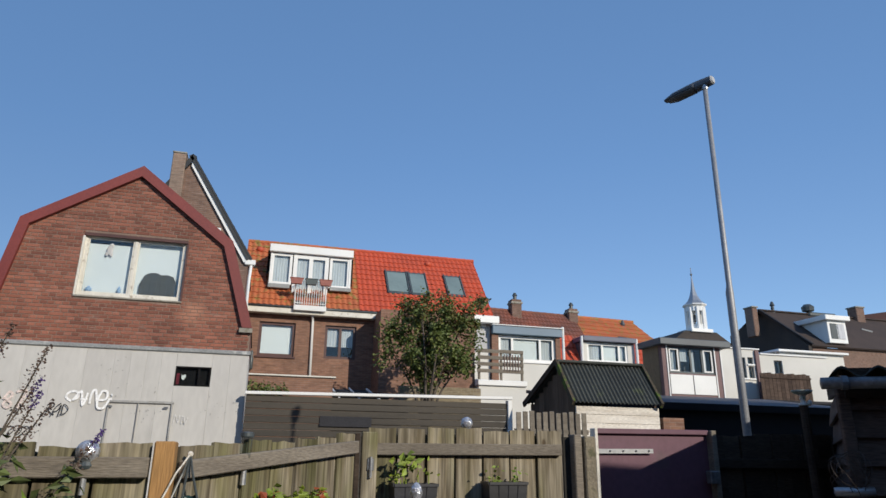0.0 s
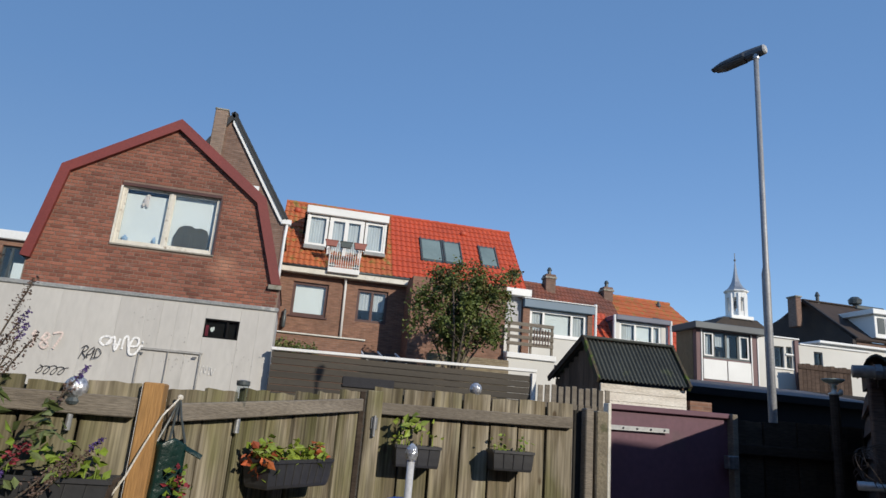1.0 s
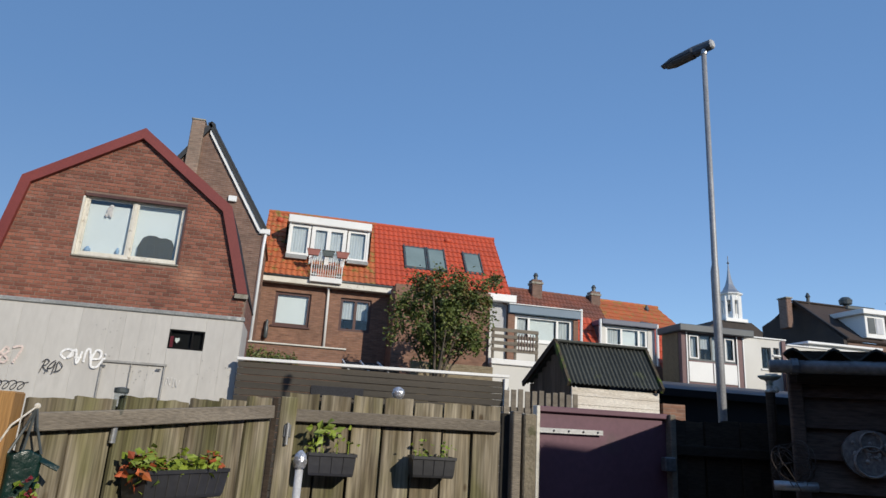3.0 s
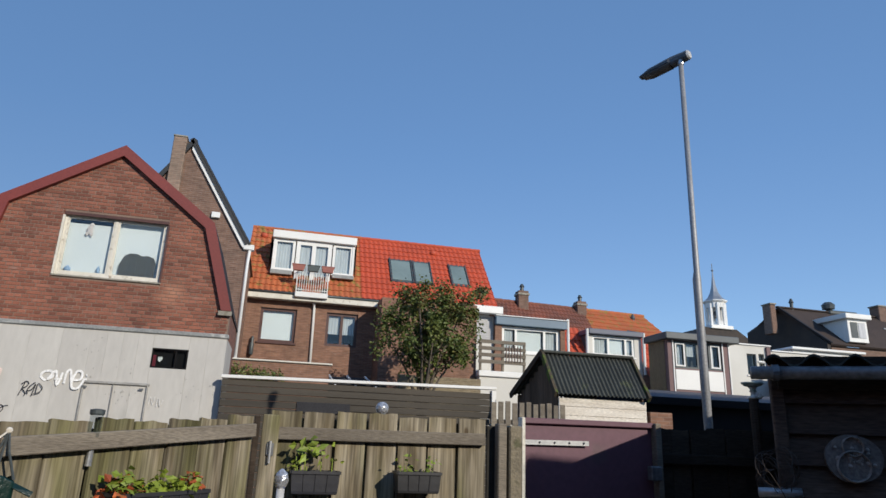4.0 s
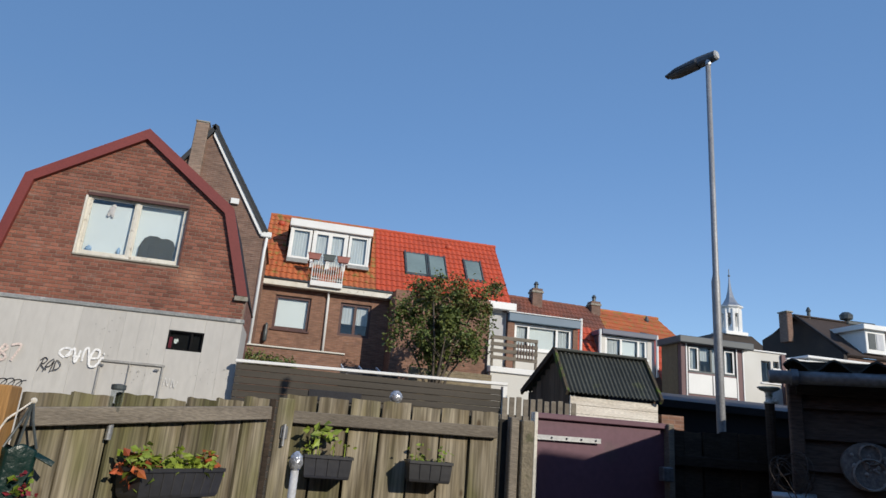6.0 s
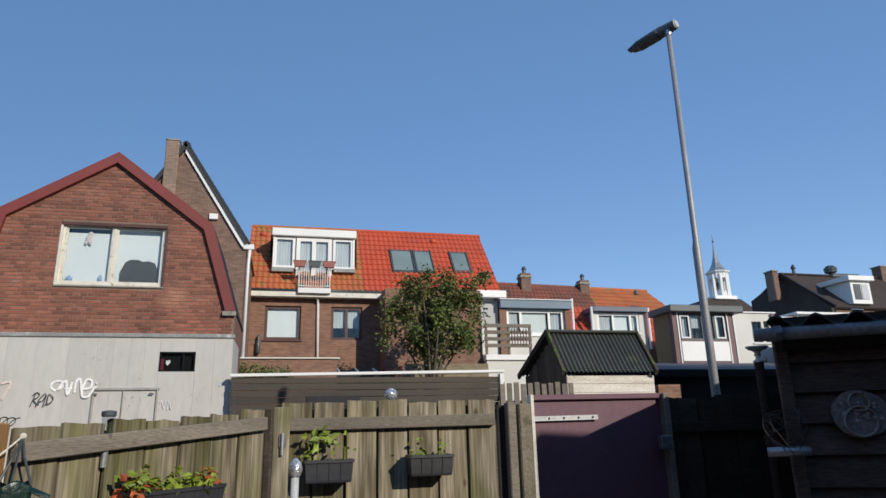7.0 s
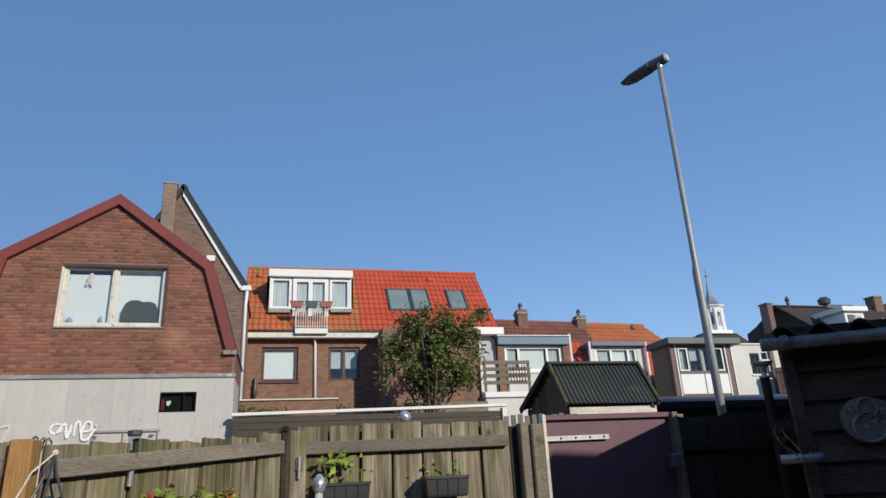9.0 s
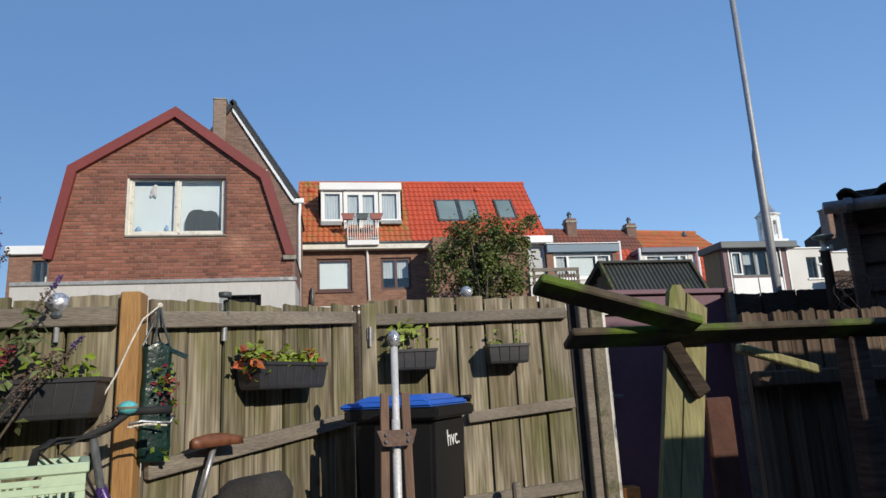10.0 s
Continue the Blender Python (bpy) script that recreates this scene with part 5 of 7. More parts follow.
hs_l = hd.cross(Vector((0, 0, 1))).normalized()
hu = hs_l.cross(hd)
hp = Vector((3.635, 4.955, 5.34))


def lamp_shell(stations):
    """A housing through eight-sided sections: (along, half width, top, bottom)."""
    out = bmesh.new()
    rings = []
    for along, wd, up, dn in stations:
        c = hp + hd * along
        rings.append([out.verts.new(c + hs_l * u * wd + hu * v) for u, v in ((-1, up * 0.35), (-0.6, up), (0.6, up), (1, up * 0.35), (1, dn * 0.5), (0.7, dn), (-0.7, dn), (-1, dn * 0.5))])
    for r0, r1 in zip(rings, rings[1:]):
        for k in range(8):
            out.faces.new((r0[k], r0[(k + 1) % 8], r1[(k + 1) % 8], r1[k]))
    out.faces.new(rings[0][::-1])
    out.faces.new(rings[-1])
    return out


head = part("head", lamp_shell([(-0.045, 0.042, 0.045, -0.04), (0.13, 0.052, 0.055, -0.045), (0.15, 0.062, 0.05, -0.02), (0.38, 0.062, 0.04, -0.018), (0.49, 0.035, 0.015, -0.012)]), LAMP_GREY, lamp)
part("diffuser", lamp_shell([(0.14, 0.054, -0.015, -0.05), (0.36, 0.054, -0.015, -0.052), (0.45, 0.035, -0.012, -0.035)]), LAMP_COVER, head, "dull brownish lamp cover")
part("end_cap", lamp_shell([(-0.062, 0.034, 0.036, -0.032), (-0.045, 0.044, 0.047, -0.042)]), LAMP_CAP, head, "pale grey end cap")
part("spigot", tube([(3.61, 4.98, 5.26), (3.612, 4.975, 5.32)], 0.03, 12), STEEL, head)

# tree in the yard behind the plank wall
BARK = mat("grey_brown_bark", (0.13, 0.105, 0.08), (0.085, 0.07, 0.055), 6, 40, 0.95, bump=0.6, stretch=(4, 4, 1))


def leaf_mat(name, a, b, c):
    m = mat(name, a, b, 1.1, 18, 0.55, bump=0, spots=c, amount=0.35, grain=0.35)
    m.node_tree.nodes["Principled BSDF"].inputs["Transmission Weight"].default_value = 0.0
    return m


LEAF = leaf_mat("dark_green_leaf", (0.065, 0.098, 0.02), (0.135, 0.16, 0.035), (0.17, 0.135, 0.035))
LEAF_RUST = leaf_mat("rust_tinged_leaf", (0.17, 0.085, 0.03), (0.12, 0.10, 0.03), (0.20, 0.07, 0.03))
tree = thing("tree", "small multi-stemmed tree with dark green and rusty leaves", "tree", (4.15, 19.2, 0))
rg = random.Random(11)
base = Vector((4.15, 19.2, 0))
tips = []
trunk = tube([base, base + Vector((0.0, 0, 1.2)), base + Vector((0.02, 0, 2.3))], 0.14, 9, radii=[0.15, 0.12, 0.10])
for k in range(11):
    a = k * math.tau / 11 + rg.uniform(-0.3, 0.3)
    out = rg.uniform(0.45, 1.5)
    top = base + Vector((0.30 + 1.0 * out * math.cos(a), 0.9 * out * math.sin(a), rg.uniform(4.3, 5.9)))
    start = base + Vector((0.02 + 0.05 * math.cos(a), 0.05 * math.sin(a), rg.uniform(2.0, 2.35)))
    mid = start.lerp(top, 0.5) + Vector((-0.12 * math.cos(a), 0, 0.2))
    tube([start, start.lerp(mid, 0.5) + Vector((-0.05 * math.cos(a), 0, 0.08)), mid, top], 0.05, 6, trunk, radii=[0.06, 0.048, 0.034, 0.012])
    for j in range(5):
        p = mid.lerp(top, rg.random())
        q = p + Vector((rg.uniform(-0.6, 0.6), rg.uniform(-0.6, 0.6), rg.uniform(0.1, 0.7)))
        tube([p, p.lerp(q, 0.5) + Vector((0, 0, 0.05)), q], 0.015, 5, trunk, radii=[0.018, 0.012, 0.005])
        tips.append(q)
    tips.append(top)
part("trunk", trunk, BARK, tree, smooth=True)


def leaf_cloud(centres, count, size, seed, spread, keep=None, slim=1.0):
    """Many small folded leaves about a set of clump centres."""
    r = random.Random(seed)
    verts, faces = [], []
    while len(faces) < count * 2:
        c, rad = r.choice(centres)
        d = Vector((r.gauss(0, 1), r.gauss(0, 1), r.gauss(0, 1)))
        p = c + d * rad * spread
        if keep and not keep(p):
            continue
        ax = Vector((r.uniform(-1, 1), r.uniform(-1, 1), r.uniform(-0.8, 0.4))).normalized()
        sd = ax.orthogonal().normalized()
        sd.rotate(Matrix.Rotation(r.uniform(0, math.tau), 3, ax))
        ln, wd = size * r.uniform(0.7, 1.4), size * slim * r.uniform(0.28, 0.42)
        n = ax.cross(sd) * wd * 0.35
        i = len(verts)
        verts += [p, p + ax * ln * 0.5 + sd * wd + n, p + ax * ln, p + ax * ln * 0.5 - sd * wd + n]
        faces += [(i, i + 1, i + 2), (i, i + 2, i + 3)]
    return verts, faces


def leaves(name, cloud, material, parent, label=""):
    me = bpy.data.meshes.new(name)
    me.from_pydata([tuple(v) for v in cloud[0]], [], cloud[1])
    me.materials.append(material)
    ob = new(name, me)
    ob.parent = parent
    if parent and parent.type == "EMPTY":
        ob.matrix_parent_inverse = Matrix.Translation(-Vector(parent.location))
    return tagged(ob, label, kind="stuff")


clumps = []
for k in range(74):
    u = rg.random() ** 0.85
    a = rg.uniform(0, math.tau)
    wide = 1.40 * (math.sin(math.pi * min(0.97, 0.04 + 0.80 * u)) ** 0.95)
    rr = wide * math.sqrt(rg.random())
    clumps.append((base + Vector((0.28 + rr * math.cos(a), 0.85 * rr * math.sin(a), 3.4 + 2.7 * u)), rg.uniform(0.10, 0.24)))
clumps += [(q, rg.uniform(0.08, 0.16)) for q in tips if q.z > 3.9]
clumps += [(base + Vector((1.75, -0.2, 6.2)), 0.12), (base + Vector((1.45, -0.3, 5.95)), 0.16), (base + Vector((-0.75, 0, 5.95)), 0.16), (base + Vector((0.5, 0, 6.2)), 0.16), (base + Vector((-1.3, 0, 4.2)), 0.16), (base + Vector((-1.15, 0, 5.2)), 0.18)]
leaves("crown", leaf_cloud(clumps, 9800, 0.108, 21, 0.85), LEAF, tree)
leaves("rusty_leaves", leaf_cloud([c for c in clumps if c[0].z > 5.3], 900, 0.11, 22, 0.95), LEAF_RUST, tree, "rust-coloured autumn leaves near the top")
# weeds along the parapet
weeds = [(Vector((-1.25 + 0.25 * k, 19.8, 3.4 - 0.03 * k)), 0.13) for k in range(6)]
vine = thing("creeper", "green creeper against the parapet wall", "plant", (-0.7, 19.8, 3.2))
leaves("leaves", leaf_cloud(weeds, 500, 0.09, 5, 0.8), LEAF, vine)


# ---- own garden: plank fence ----
def plank(w, t, h, seed, lean=0.0):
    """One weathered fence board on its foot, with a worn, uneven top."""
    r = random.Random(seed)
    out = bmesh.new()
    n = 4
    tops = [h + r.uniform(-0.005, 0.004) for _ in range(n + 1)]
    low_f = [out.verts.new((-w / 2 + w * k / n, 0, 0)) for k in range(n + 1)]
    top_f = [out.verts.new((-w / 2 + w * k / n + lean, 0.002 * (k % 2), tops[k])) for k in range(n + 1)]
    low_b = [out.verts.new((-w / 2 + w * k / n, t, 0)) for k in range(n + 1)]
    top_b = [out.verts.new((-w / 2 + w * k / n + lean, t, tops[k] - 0.004)) for k in range(n + 1)]
    for k in range(n):
        out.faces.new((low_f[k], low_f[k + 1], top_f[k + 1], top_f[k]))
        out.faces.new((low_b[k + 1], low_b[k], top_b[k], top_b[k + 1]))
        out.faces.new((top_f[k], top_f[k + 1], top_b[k + 1], top_b[k]))
        out.faces.new((low_f[k], low_b[k], low_b[k + 1], low_f[k + 1]))
    out.faces.new((low_f[0], top_f[0], top_b[0], low_b[0]))
    out.faces.new((low_f[n], low_b[n], top_b[n], top_f[n]))
    return out


def fence(label, a, b, top_a, top_b, boards, rails, material=WOOD_FENCE, seed=1, gap=0.015, jitter=0.7):
    """Upright boards from a to b with level rails before them. rails: (u0, z0, u1, z1, height)."""
    a, b = Vector((*a, 0)), Vector((*b, 0))
    f = thing("plank_fence", label, "fence", (a + b) / 2)
    d = (b - a).normalized()
    out = Vector((d.y, -d.x, 0))
    ang = math.atan2(d.y, d.x)
    wide = (b - a).length / boards
    for k in range(boards):
        u = (k + 0.5) / boards
        h = top_a + (top_b - top_a) * u + jitter * random.Random(seed * 50 + k).uniform(-0.018, 0.014)
        bm = plank(wide - gap, 0.018, h, seed * 100 + k, random.Random(seed + k).uniform(-0.004, 0.004))
        c = a.lerp(b, u) + out * (0.0 if k % 2 else 0.008)
        bmesh.ops.transform(bm, matrix=Matrix.Translation(c) @ Matrix.Rotation(ang, 4, "Z"), verts=bm.verts)
        part("board", bm, material, f)
    for k in range(boards - 1):
        u = (k + 1) / boards
        h = top_a + (top_b - top_a) * u - 0.03
        bm = plank(wide * 0.5, 0.018, h, seed * 100 + 50 + k)
        bmesh.ops.transform(bm, matrix=Matrix.Translation(a.lerp(b, u) - out * 0.032) @ Matrix.Rotation(ang, 4, "Z"), verts=bm.verts)
        part("back_board", bm, material, f)
    for u0, z0, u1, z1, hh in rails:
        p, q = a.lerp(b, u0) + out * 0.03, a.lerp(b, u1) + out * 0.03
        p.z, q.z = z0, z1
        part("rail", beam(p, q, 0.035, hh, bevel=0.004), WOOD_RAIL if material == WOOD_FENCE else material, f, "grey weathered rail")
    return f


GAP_SHADOW = mat("black_gap_shadow_board", (0.03, 0.027, 0.022), (0.02, 0.018, 0.015), 3, 30, 0.95, bump=0.2)
gate_panel = fence("weathered plank gate with green algae and grey rails", (0.02, 4.03), (1.34, 4.06), 1.685, 1.70, 7,
                   [(0.03, 1.565, 0.985, 1.575, 0.07), (0.46, 0.945, 0.99, 1.0, 0.065), (0.40, 0.45, 0.99, 0.50, 0.07)], seed=3)
side_panel = fence("weathered plank fence panel standing at a slant", (-0.945, 2.82), (-0.07, 3.95), 1.545, 1.655, 7,
                   [(0.0, 1.465, 0.985, 1.575, 0.07), (0.0, 0.865, 0.97, 0.985, 0.07)], seed=7)
left_panel = fence("weathered plank fence panel with a grey rail", (-3.05, 2.68), (-1.024, 2.74), 1.575, 1.555, 10,
                   [(0.0, 1.47, 0.995, 1.475, 0.075), (0.0, 0.80, 0.995, 0.80, 0.07)], seed=9)
POST_STONE = mat("brown_lichened_concrete", (0.235, 0.20, 0.14), (0.15, 0.13, 0.095), 4, 60, 0.9, bump=0.5, spots=(0.11, 0.105, 0.06), amount=0.5)
post = thing("fence_post", "golden-brown squared timber fence post", "post", (-1.0, 2.77, 0))
part("post", box(-1.022, -0.945, 2.70, 2.81, 0, 1.572, 0.006), WOOD_NEW, post)
post = thing("fence_post", "dark weathered gate post with a bolt", "post", (-0.03, 4.0, 0))
part("post", box(-0.065, -0.035, 3.955, 4.03, 0, 1.655, 0.004), WOOD_DARK, post)
part("stile", box(-0.02, 0.075, 3.97, 4.02, 0, 1.665, 0.005), WOOD_FENCE, post)
part("bolt", tube([(0.035, 3.955, 1.40), (0.035, 3.955, 1.52)], 0.009, 8), STEEL, post)
part("bolt_plate", box(0.015, 0.055, 3.96, 3.97, 1.44, 1.51, 0.003), ZINC, post)
post = thing("fence_post", "weathered brown square gate post", "post", (1.43, 4.05, 0))
# Black board stands in for the shadow in the gap beside the post.
part("gap_shade", box(1.345, 1.395, 4.05, 4.07, 0, 1.66), GAP_SHADOW, post)
part("post", box(1.395, 1.45, 3.98, 4.06, 0, 1.675, 0.006), WOOD_RAIL, post)
post = thing("fence_post", "aged concrete post with a white painted strip", "post", (1.5, 4.05, 0))
part("post", box(1.465, 1.545, 3.97, 4.07, 0, 1.665, 0.008), POST_STONE, post)
part("strip", box(1.549, 1.572, 3.98, 4.05, 0.3, 1.72, 0.003), CREAM, post, "white painted strip stained with rust")

gate = thing("gate", "faded purple sheet gate with a riveted metal strap", "gate", (2.05, 4.1, 0))
part("sheet", slab((1.58, 4.07, 0.05), (2.575, 4.19, 0.05), (2.575, 4.19, 1.715), (1.58, 4.07, 1.715), 0.03), PURPLE, gate)
part("top_rail", beam((1.58, 4.055, 1.705), (2.575, 4.175, 1.715), 0.03, 0.035, bevel=0.004), PURPLE, gate)
strap = part("strap", beam((1.57, 4.045, 1.572), (2.06, 4.10, 1.578), 0.006, 0.03), STEEL, gate, "galvanised strap hinge")
for k in range(5):
    u = 0.04 + k * 0.22
    part("rivet", ball((1.57 + 0.49 * u, 4.038 + 0.055 * u, 1.573 + 0.006 * u), 0.007, seg=8), ZINC, strap)
part("latch", box(1.57, 1.66, 4.02, 4.05, 1.015, 1.035, 0.003), ZINC, gate)
part("latch_plate", box(1.555, 1.585, 4.0, 4.045, 0.99, 1.06, 0.003), ZINC, gate)
part("edge_strip", box(2.577, 2.62, 4.13, 4.2, 0.2, 1.73, 0.004), WOOD_RAIL, gate)
part("lock_box", box(2.50, 2.58, 4.08, 4.14, 1.36, 1.45, 0.006), ZINC, gate)
ORANGE = mat("orange_timber_block", (0.50, 0.20, 0.05), (0.42, 0.16, 0.04), 4, 40, 0.7)
tagged(part("timber_block", box(1.58, 1.69, 3.98, 4.08, 0, 0.47, 0.006), ORANGE), "orange-stained timber block under the gate", "block")
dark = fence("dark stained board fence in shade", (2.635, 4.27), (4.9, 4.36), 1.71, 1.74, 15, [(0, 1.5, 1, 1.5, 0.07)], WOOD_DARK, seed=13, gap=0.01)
stub = thing("stump", "short round wooden stake before the fence", "stake", (0.86, 3.85, 0))
part("stake", lathe([(0.028, 0), (0.027, 0.55), (0.02, 0.57)], (0.86, 3.85, 0), 10), WOOD_RAIL, stub)

# ---- planters ----
PLASTIC = mat("dark_grey_planter_plastic", (0.038, 0.038, 0.041), (0.028, 0.028, 0.03), 4, 40, 0.5, bump=0.08, grain=0.12)
SOIL = mat("potting_soil", (0.045, 0.032, 0.022), (0.03, 0.022, 0.016), 12, 60, 1.0, bump=0.6)
LEAF_BRIGHT = leaf_mat("fresh_green_leaf", (0.13, 0.20, 0.02), (0.24, 0.30, 0.04), (0.09, 0.14, 0.02))
LEAF_RED = leaf_mat("red_orange_leaf", (0.42, 0.07, 0.03), (0.33, 0.10, 0.03), (0.45, 0.16, 0.03))
LEAF_WINE = leaf_mat("wine_red_flower", (0.19, 0.014, 0.025), (0.25, 0.03, 0.04), (0.14, 0.014, 0.03))
PURPLE_BLOOM = leaf_mat("violet_blossom", (0.06, 0.03, 0.15), (0.09, 0.045, 0.20), (0.06, 0.035, 0.08))
BROWN_BLOOM = leaf_mat("withered_blossom", (0.12, 0.075, 0.055), (0.09, 0.055, 0.04), (0.16, 0.07, 0.16))


def planter(label, centre, turn, length, high=0.125, deep=0.15):
    """A balcony trough: tapered ribbed body, rolled rim, soil, and two hooks; its back is at the fence."""
    c = Vector(centre)
    m = Matrix.Translation(c) @ Matrix.Rotation(turn, 4, "Z")
    th = thing("planter", label, "planter", (c.x, c.y, c.z - high), "fence planters")
    bm = bmesh.new()
    rows = []
    for z, k in ((-high, 0.74), (-high * 0.97, 0.80), (-high * 0.86, 0.86), (-high * 0.5, 0.93), (0, 1.0), (0, 0.95), (-high * 0.25, 0.94)):
        kx = 0.90 + 0.10 * (k - 0.74) / 0.26
        rows.append([bm.verts.new(m @ Vector((x * kx, y * k, z))) for x, y in ((-length / 2, -deep / 2), (length / 2, -deep / 2), (length / 2, deep / 2), (-length / 2, deep / 2))])
    for r0, r1 in zip(rows, rows[1:]):
        for i in range(4):
            j = (i + 1) % 4
            bm.faces.new((r0[i], r0[j], r1[j], r1[i]))
    bm.faces.new(rows[0][::-1])
    bm.faces.new(rows[-1])
    part("trough", bm, PLASTIC, th)
    ribs = max(3, round(length / 0.065))
    for i in range(1, ribs):
        x = -length / 2 + length * i / ribs
        pts = [m @ Vector((x * kx, -deep / 2 * k - 0.0015, z)) for z, k, kx in ((-high * 0.86, 0.86, 0.946), (-high * 0.5, 0.93, 0.973), (-0.012, 0.995, 0.998))]
        part("rib", tube(pts, 0.0028, 5), PLASTIC, th)
    rim = bmesh.new()
    for p, q in (((-length / 2, -deep / 2), (length / 2, -deep / 2)), ((-length / 2, deep / 2), (length / 2, deep / 2)), ((-length / 2, -deep / 2), (-length / 2, deep / 2)), ((length / 2, -deep / 2), (length / 2, deep / 2))):
        beam(m @ Vector((*p, 0)), m @ Vector((*q, 0)), 0.014, 0.016, bm=rim)
    part("rim", rim, PLASTIC, th)
    soil = bmesh.new()
    vs = [soil.verts.new(m @ Vector((x, y, -high * 0.2))) for x, y in ((-length * 0.47, -deep * 0.46), (length * 0.47, -deep * 0.46), (length * 0.47, deep * 0.46), (-length * 0.47, deep * 0.46))]
    soil.faces.new(vs)
    part("soil", soil, SOIL, th)
    for x in (-length * 0.38, length * 0.38):
        part("hook", beam(m @ Vector((x, deep / 2 + 0.004, -high * 0.5)), m @ Vector((x, deep / 2 + 0.004, 0.05)), 0.02, 0.006), ZINC, th)
    return th, m


ang_b = math.atan2(3.95 - 2.88, -0.07 + 0.90)
out_b = Vector((math.sin(ang_b), -math.cos(ang_b), 0))
p1c = Vector((-0.495, 3.362, 1.285)) + out_b * 0.085
p1, m1 = planter("dark grey trough with green and red strawberry-like leaves", p1c, ang_b, 0.49, 0.12)
p2, m2 = planter("dark grey trough with a leafy seedling", (0.295, 3.93, 1.362), 0.02, 0.265, 0.115, 0.14)
p3, m3 = planter("dark grey trough with short green seedlings", (0.885, 3.95, 1.372), 0.02, 0.255, 0.11, 0.14)
p4, m4 = planter("long dark grey trough with sparse green plants", (-1.435, 2.60, 1.225), 0.03, 0.80, 0.14, 0.17)


def tuft(name, label, m, along, count, size, seed, material, high=0.05, spread=0.9, parent=None, rad=0.035):
    cs = [(m @ Vector((x, random.Random(seed + i).uniform(-0.03, 0.03), high * random.Random(seed * 3 + i).uniform(0.3, 1.2))), rad) for i, x in enumerate(along)]
    if parent is None:
        o = m @ Vector((along[0], 0, 0))
        parent = thing(name, label, "plant", (o.x, o.y, o.z - 0.03))
        for c, _ in cs:
            part("stem", tube([Vector((c.x, c.y, o.z - 0.03)), c], 0.003, 5), LEAF_BRIGHT, parent)
    leaves("leaves", leaf_cloud(cs, count, size, seed, spread), material, parent)
    return parent


t1 = tuft("bedding_plant", "bright green strawberry-like plants in the trough", m1, [-0.24 + 0.04 * k for k in range(12)], 210, 0.046, 31, LEAF_BRIGHT, 0.03)
tuft("x", "", m1, [-0.24, -0.22, 0.16, 0.20, 0.23, -0.2], 85, 0.048, 32, LEAF_RED, 0.02, parent=t1)
t2 = tuft("seedling", "leafy green seedling in the trough", m2, [-0.10, -0.08, -0.06, -0.05, -0.11, 0.03, 0.09], 20, 0.038, 33, LEAF_BRIGHT, 0.07, 0.8)
leaves("tall_leaves", leaf_cloud([(m2 @ Vector((-0.08, 0, 0.13)), 0.03), (m2 @ Vector((-0.02, 0, 0.11)), 0.025)], 18, 0.06, 34, 0.9), LEAF_BRIGHT, t2)
t3 = tuft("seedling", "short green seedlings in the trough", m3, [-0.10, -0.08, -0.05, 0.04, 0.07, 0.09], 45, 0.03, 35, LEAF_BRIGHT, 0.04, 0.8)
t4 = tuft("seedling", "sparse green plants in the long trough", m4, [-0.1, 0.0, 0.05, 0.18, 0.22, 0.3, 0.33], 90, 0.045, 36, LEAF_BRIGHT, 0.08, 0.8)


# ---- solar lights, glass globes ----
CLEAR = glass_mat("crackled_globe_glass", (0.80, 0.84, 0.86))


CRACKLE = mat("crackled_silvered_glass", (0.62, 0.63, 0.66), (0.40, 0.41, 0.44), 25, 60, 0.16, metal=0.55, bump=0.8, grain=0.4)


def globe_light(at, label, r=0.042, stem=0.12):
    x, y, z = at
    g = thing("solar_light", label, "garden light", (x, y, z - stem - 0.05), "garden lights")
    part("globe", ball((x, y, z), r, seg=18), CRACKLE, g, "clear crackled glass globe", smooth=True)
    part("core", lathe([(0.010, 0), (0.014, 0.008), (0.008, 0.02)], (x, y, z - r + 0.004), 10), STEEL, g)
    part("collar", lathe([(0.024, 0), (0.03, 0.012), (0.022, 0.03)], (x, y, z - r - 0.018), 14), GREY_FRAME, g)
    part("stem", tube([(x, y, z - r - 0.01), (x, y, z - r - stem)], 0.011, 10), STEEL, g)
    return g


globe_light((-1.25, 2.703, 1.53), "glass globe solar light clipped to the fence rail", 0.043, 0.11)
globe_light((0.675, 4.075, 1.735), "glass globe solar light behind the gate boards", 0.04, 0.10)
cyl = thing("solar_light", "steel and glass cylinder solar light on the rail", "garden light", (-0.69, 3.10, 1.38), "garden lights")
cx, cy = -0.685, 3.115
part("cap", lathe([(0.027, 0), (0.03, 0.006), (0.03, 0.022), (0.01, 0.026)], (cx, cy, 1.60), 16), GREY_FRAME, cyl)
part("tube", lathe([(0.024, 0), (0.026, 0.09)], (cx, cy, 1.51), 16), CLEAR, cyl)
part("spike", tube([(cx, cy, 1.51), (cx, cy, 1.395)], 0.013, 10), STEEL, cyl)

# ---- scaffold-tube clothes-line post ----
RUSTY_WOOD = mat("rust_brown_timber", (0.20, 0.125, 0.085), (0.14, 0.085, 0.06), 5, 40, 0.85, bump=0.3, stretch=(3, 3, 0.3))
pole = thing("clothes_pole", "galvanised tube pole clamped between two timber stakes", "pole", (0.1, 3.03, 0))
GALV = mat("pale_galvanised_tube", (0.60, 0.60, 0.60), (0.48, 0.48, 0.48), 9, 70, 0.5, metal=0.15, bump=0.1, grain=0.15)
part("tube", tube([(0.09, 3.03, 0), (0.098, 3.03, 1.33)], 0.017, 14), GALV, pole, smooth=True)
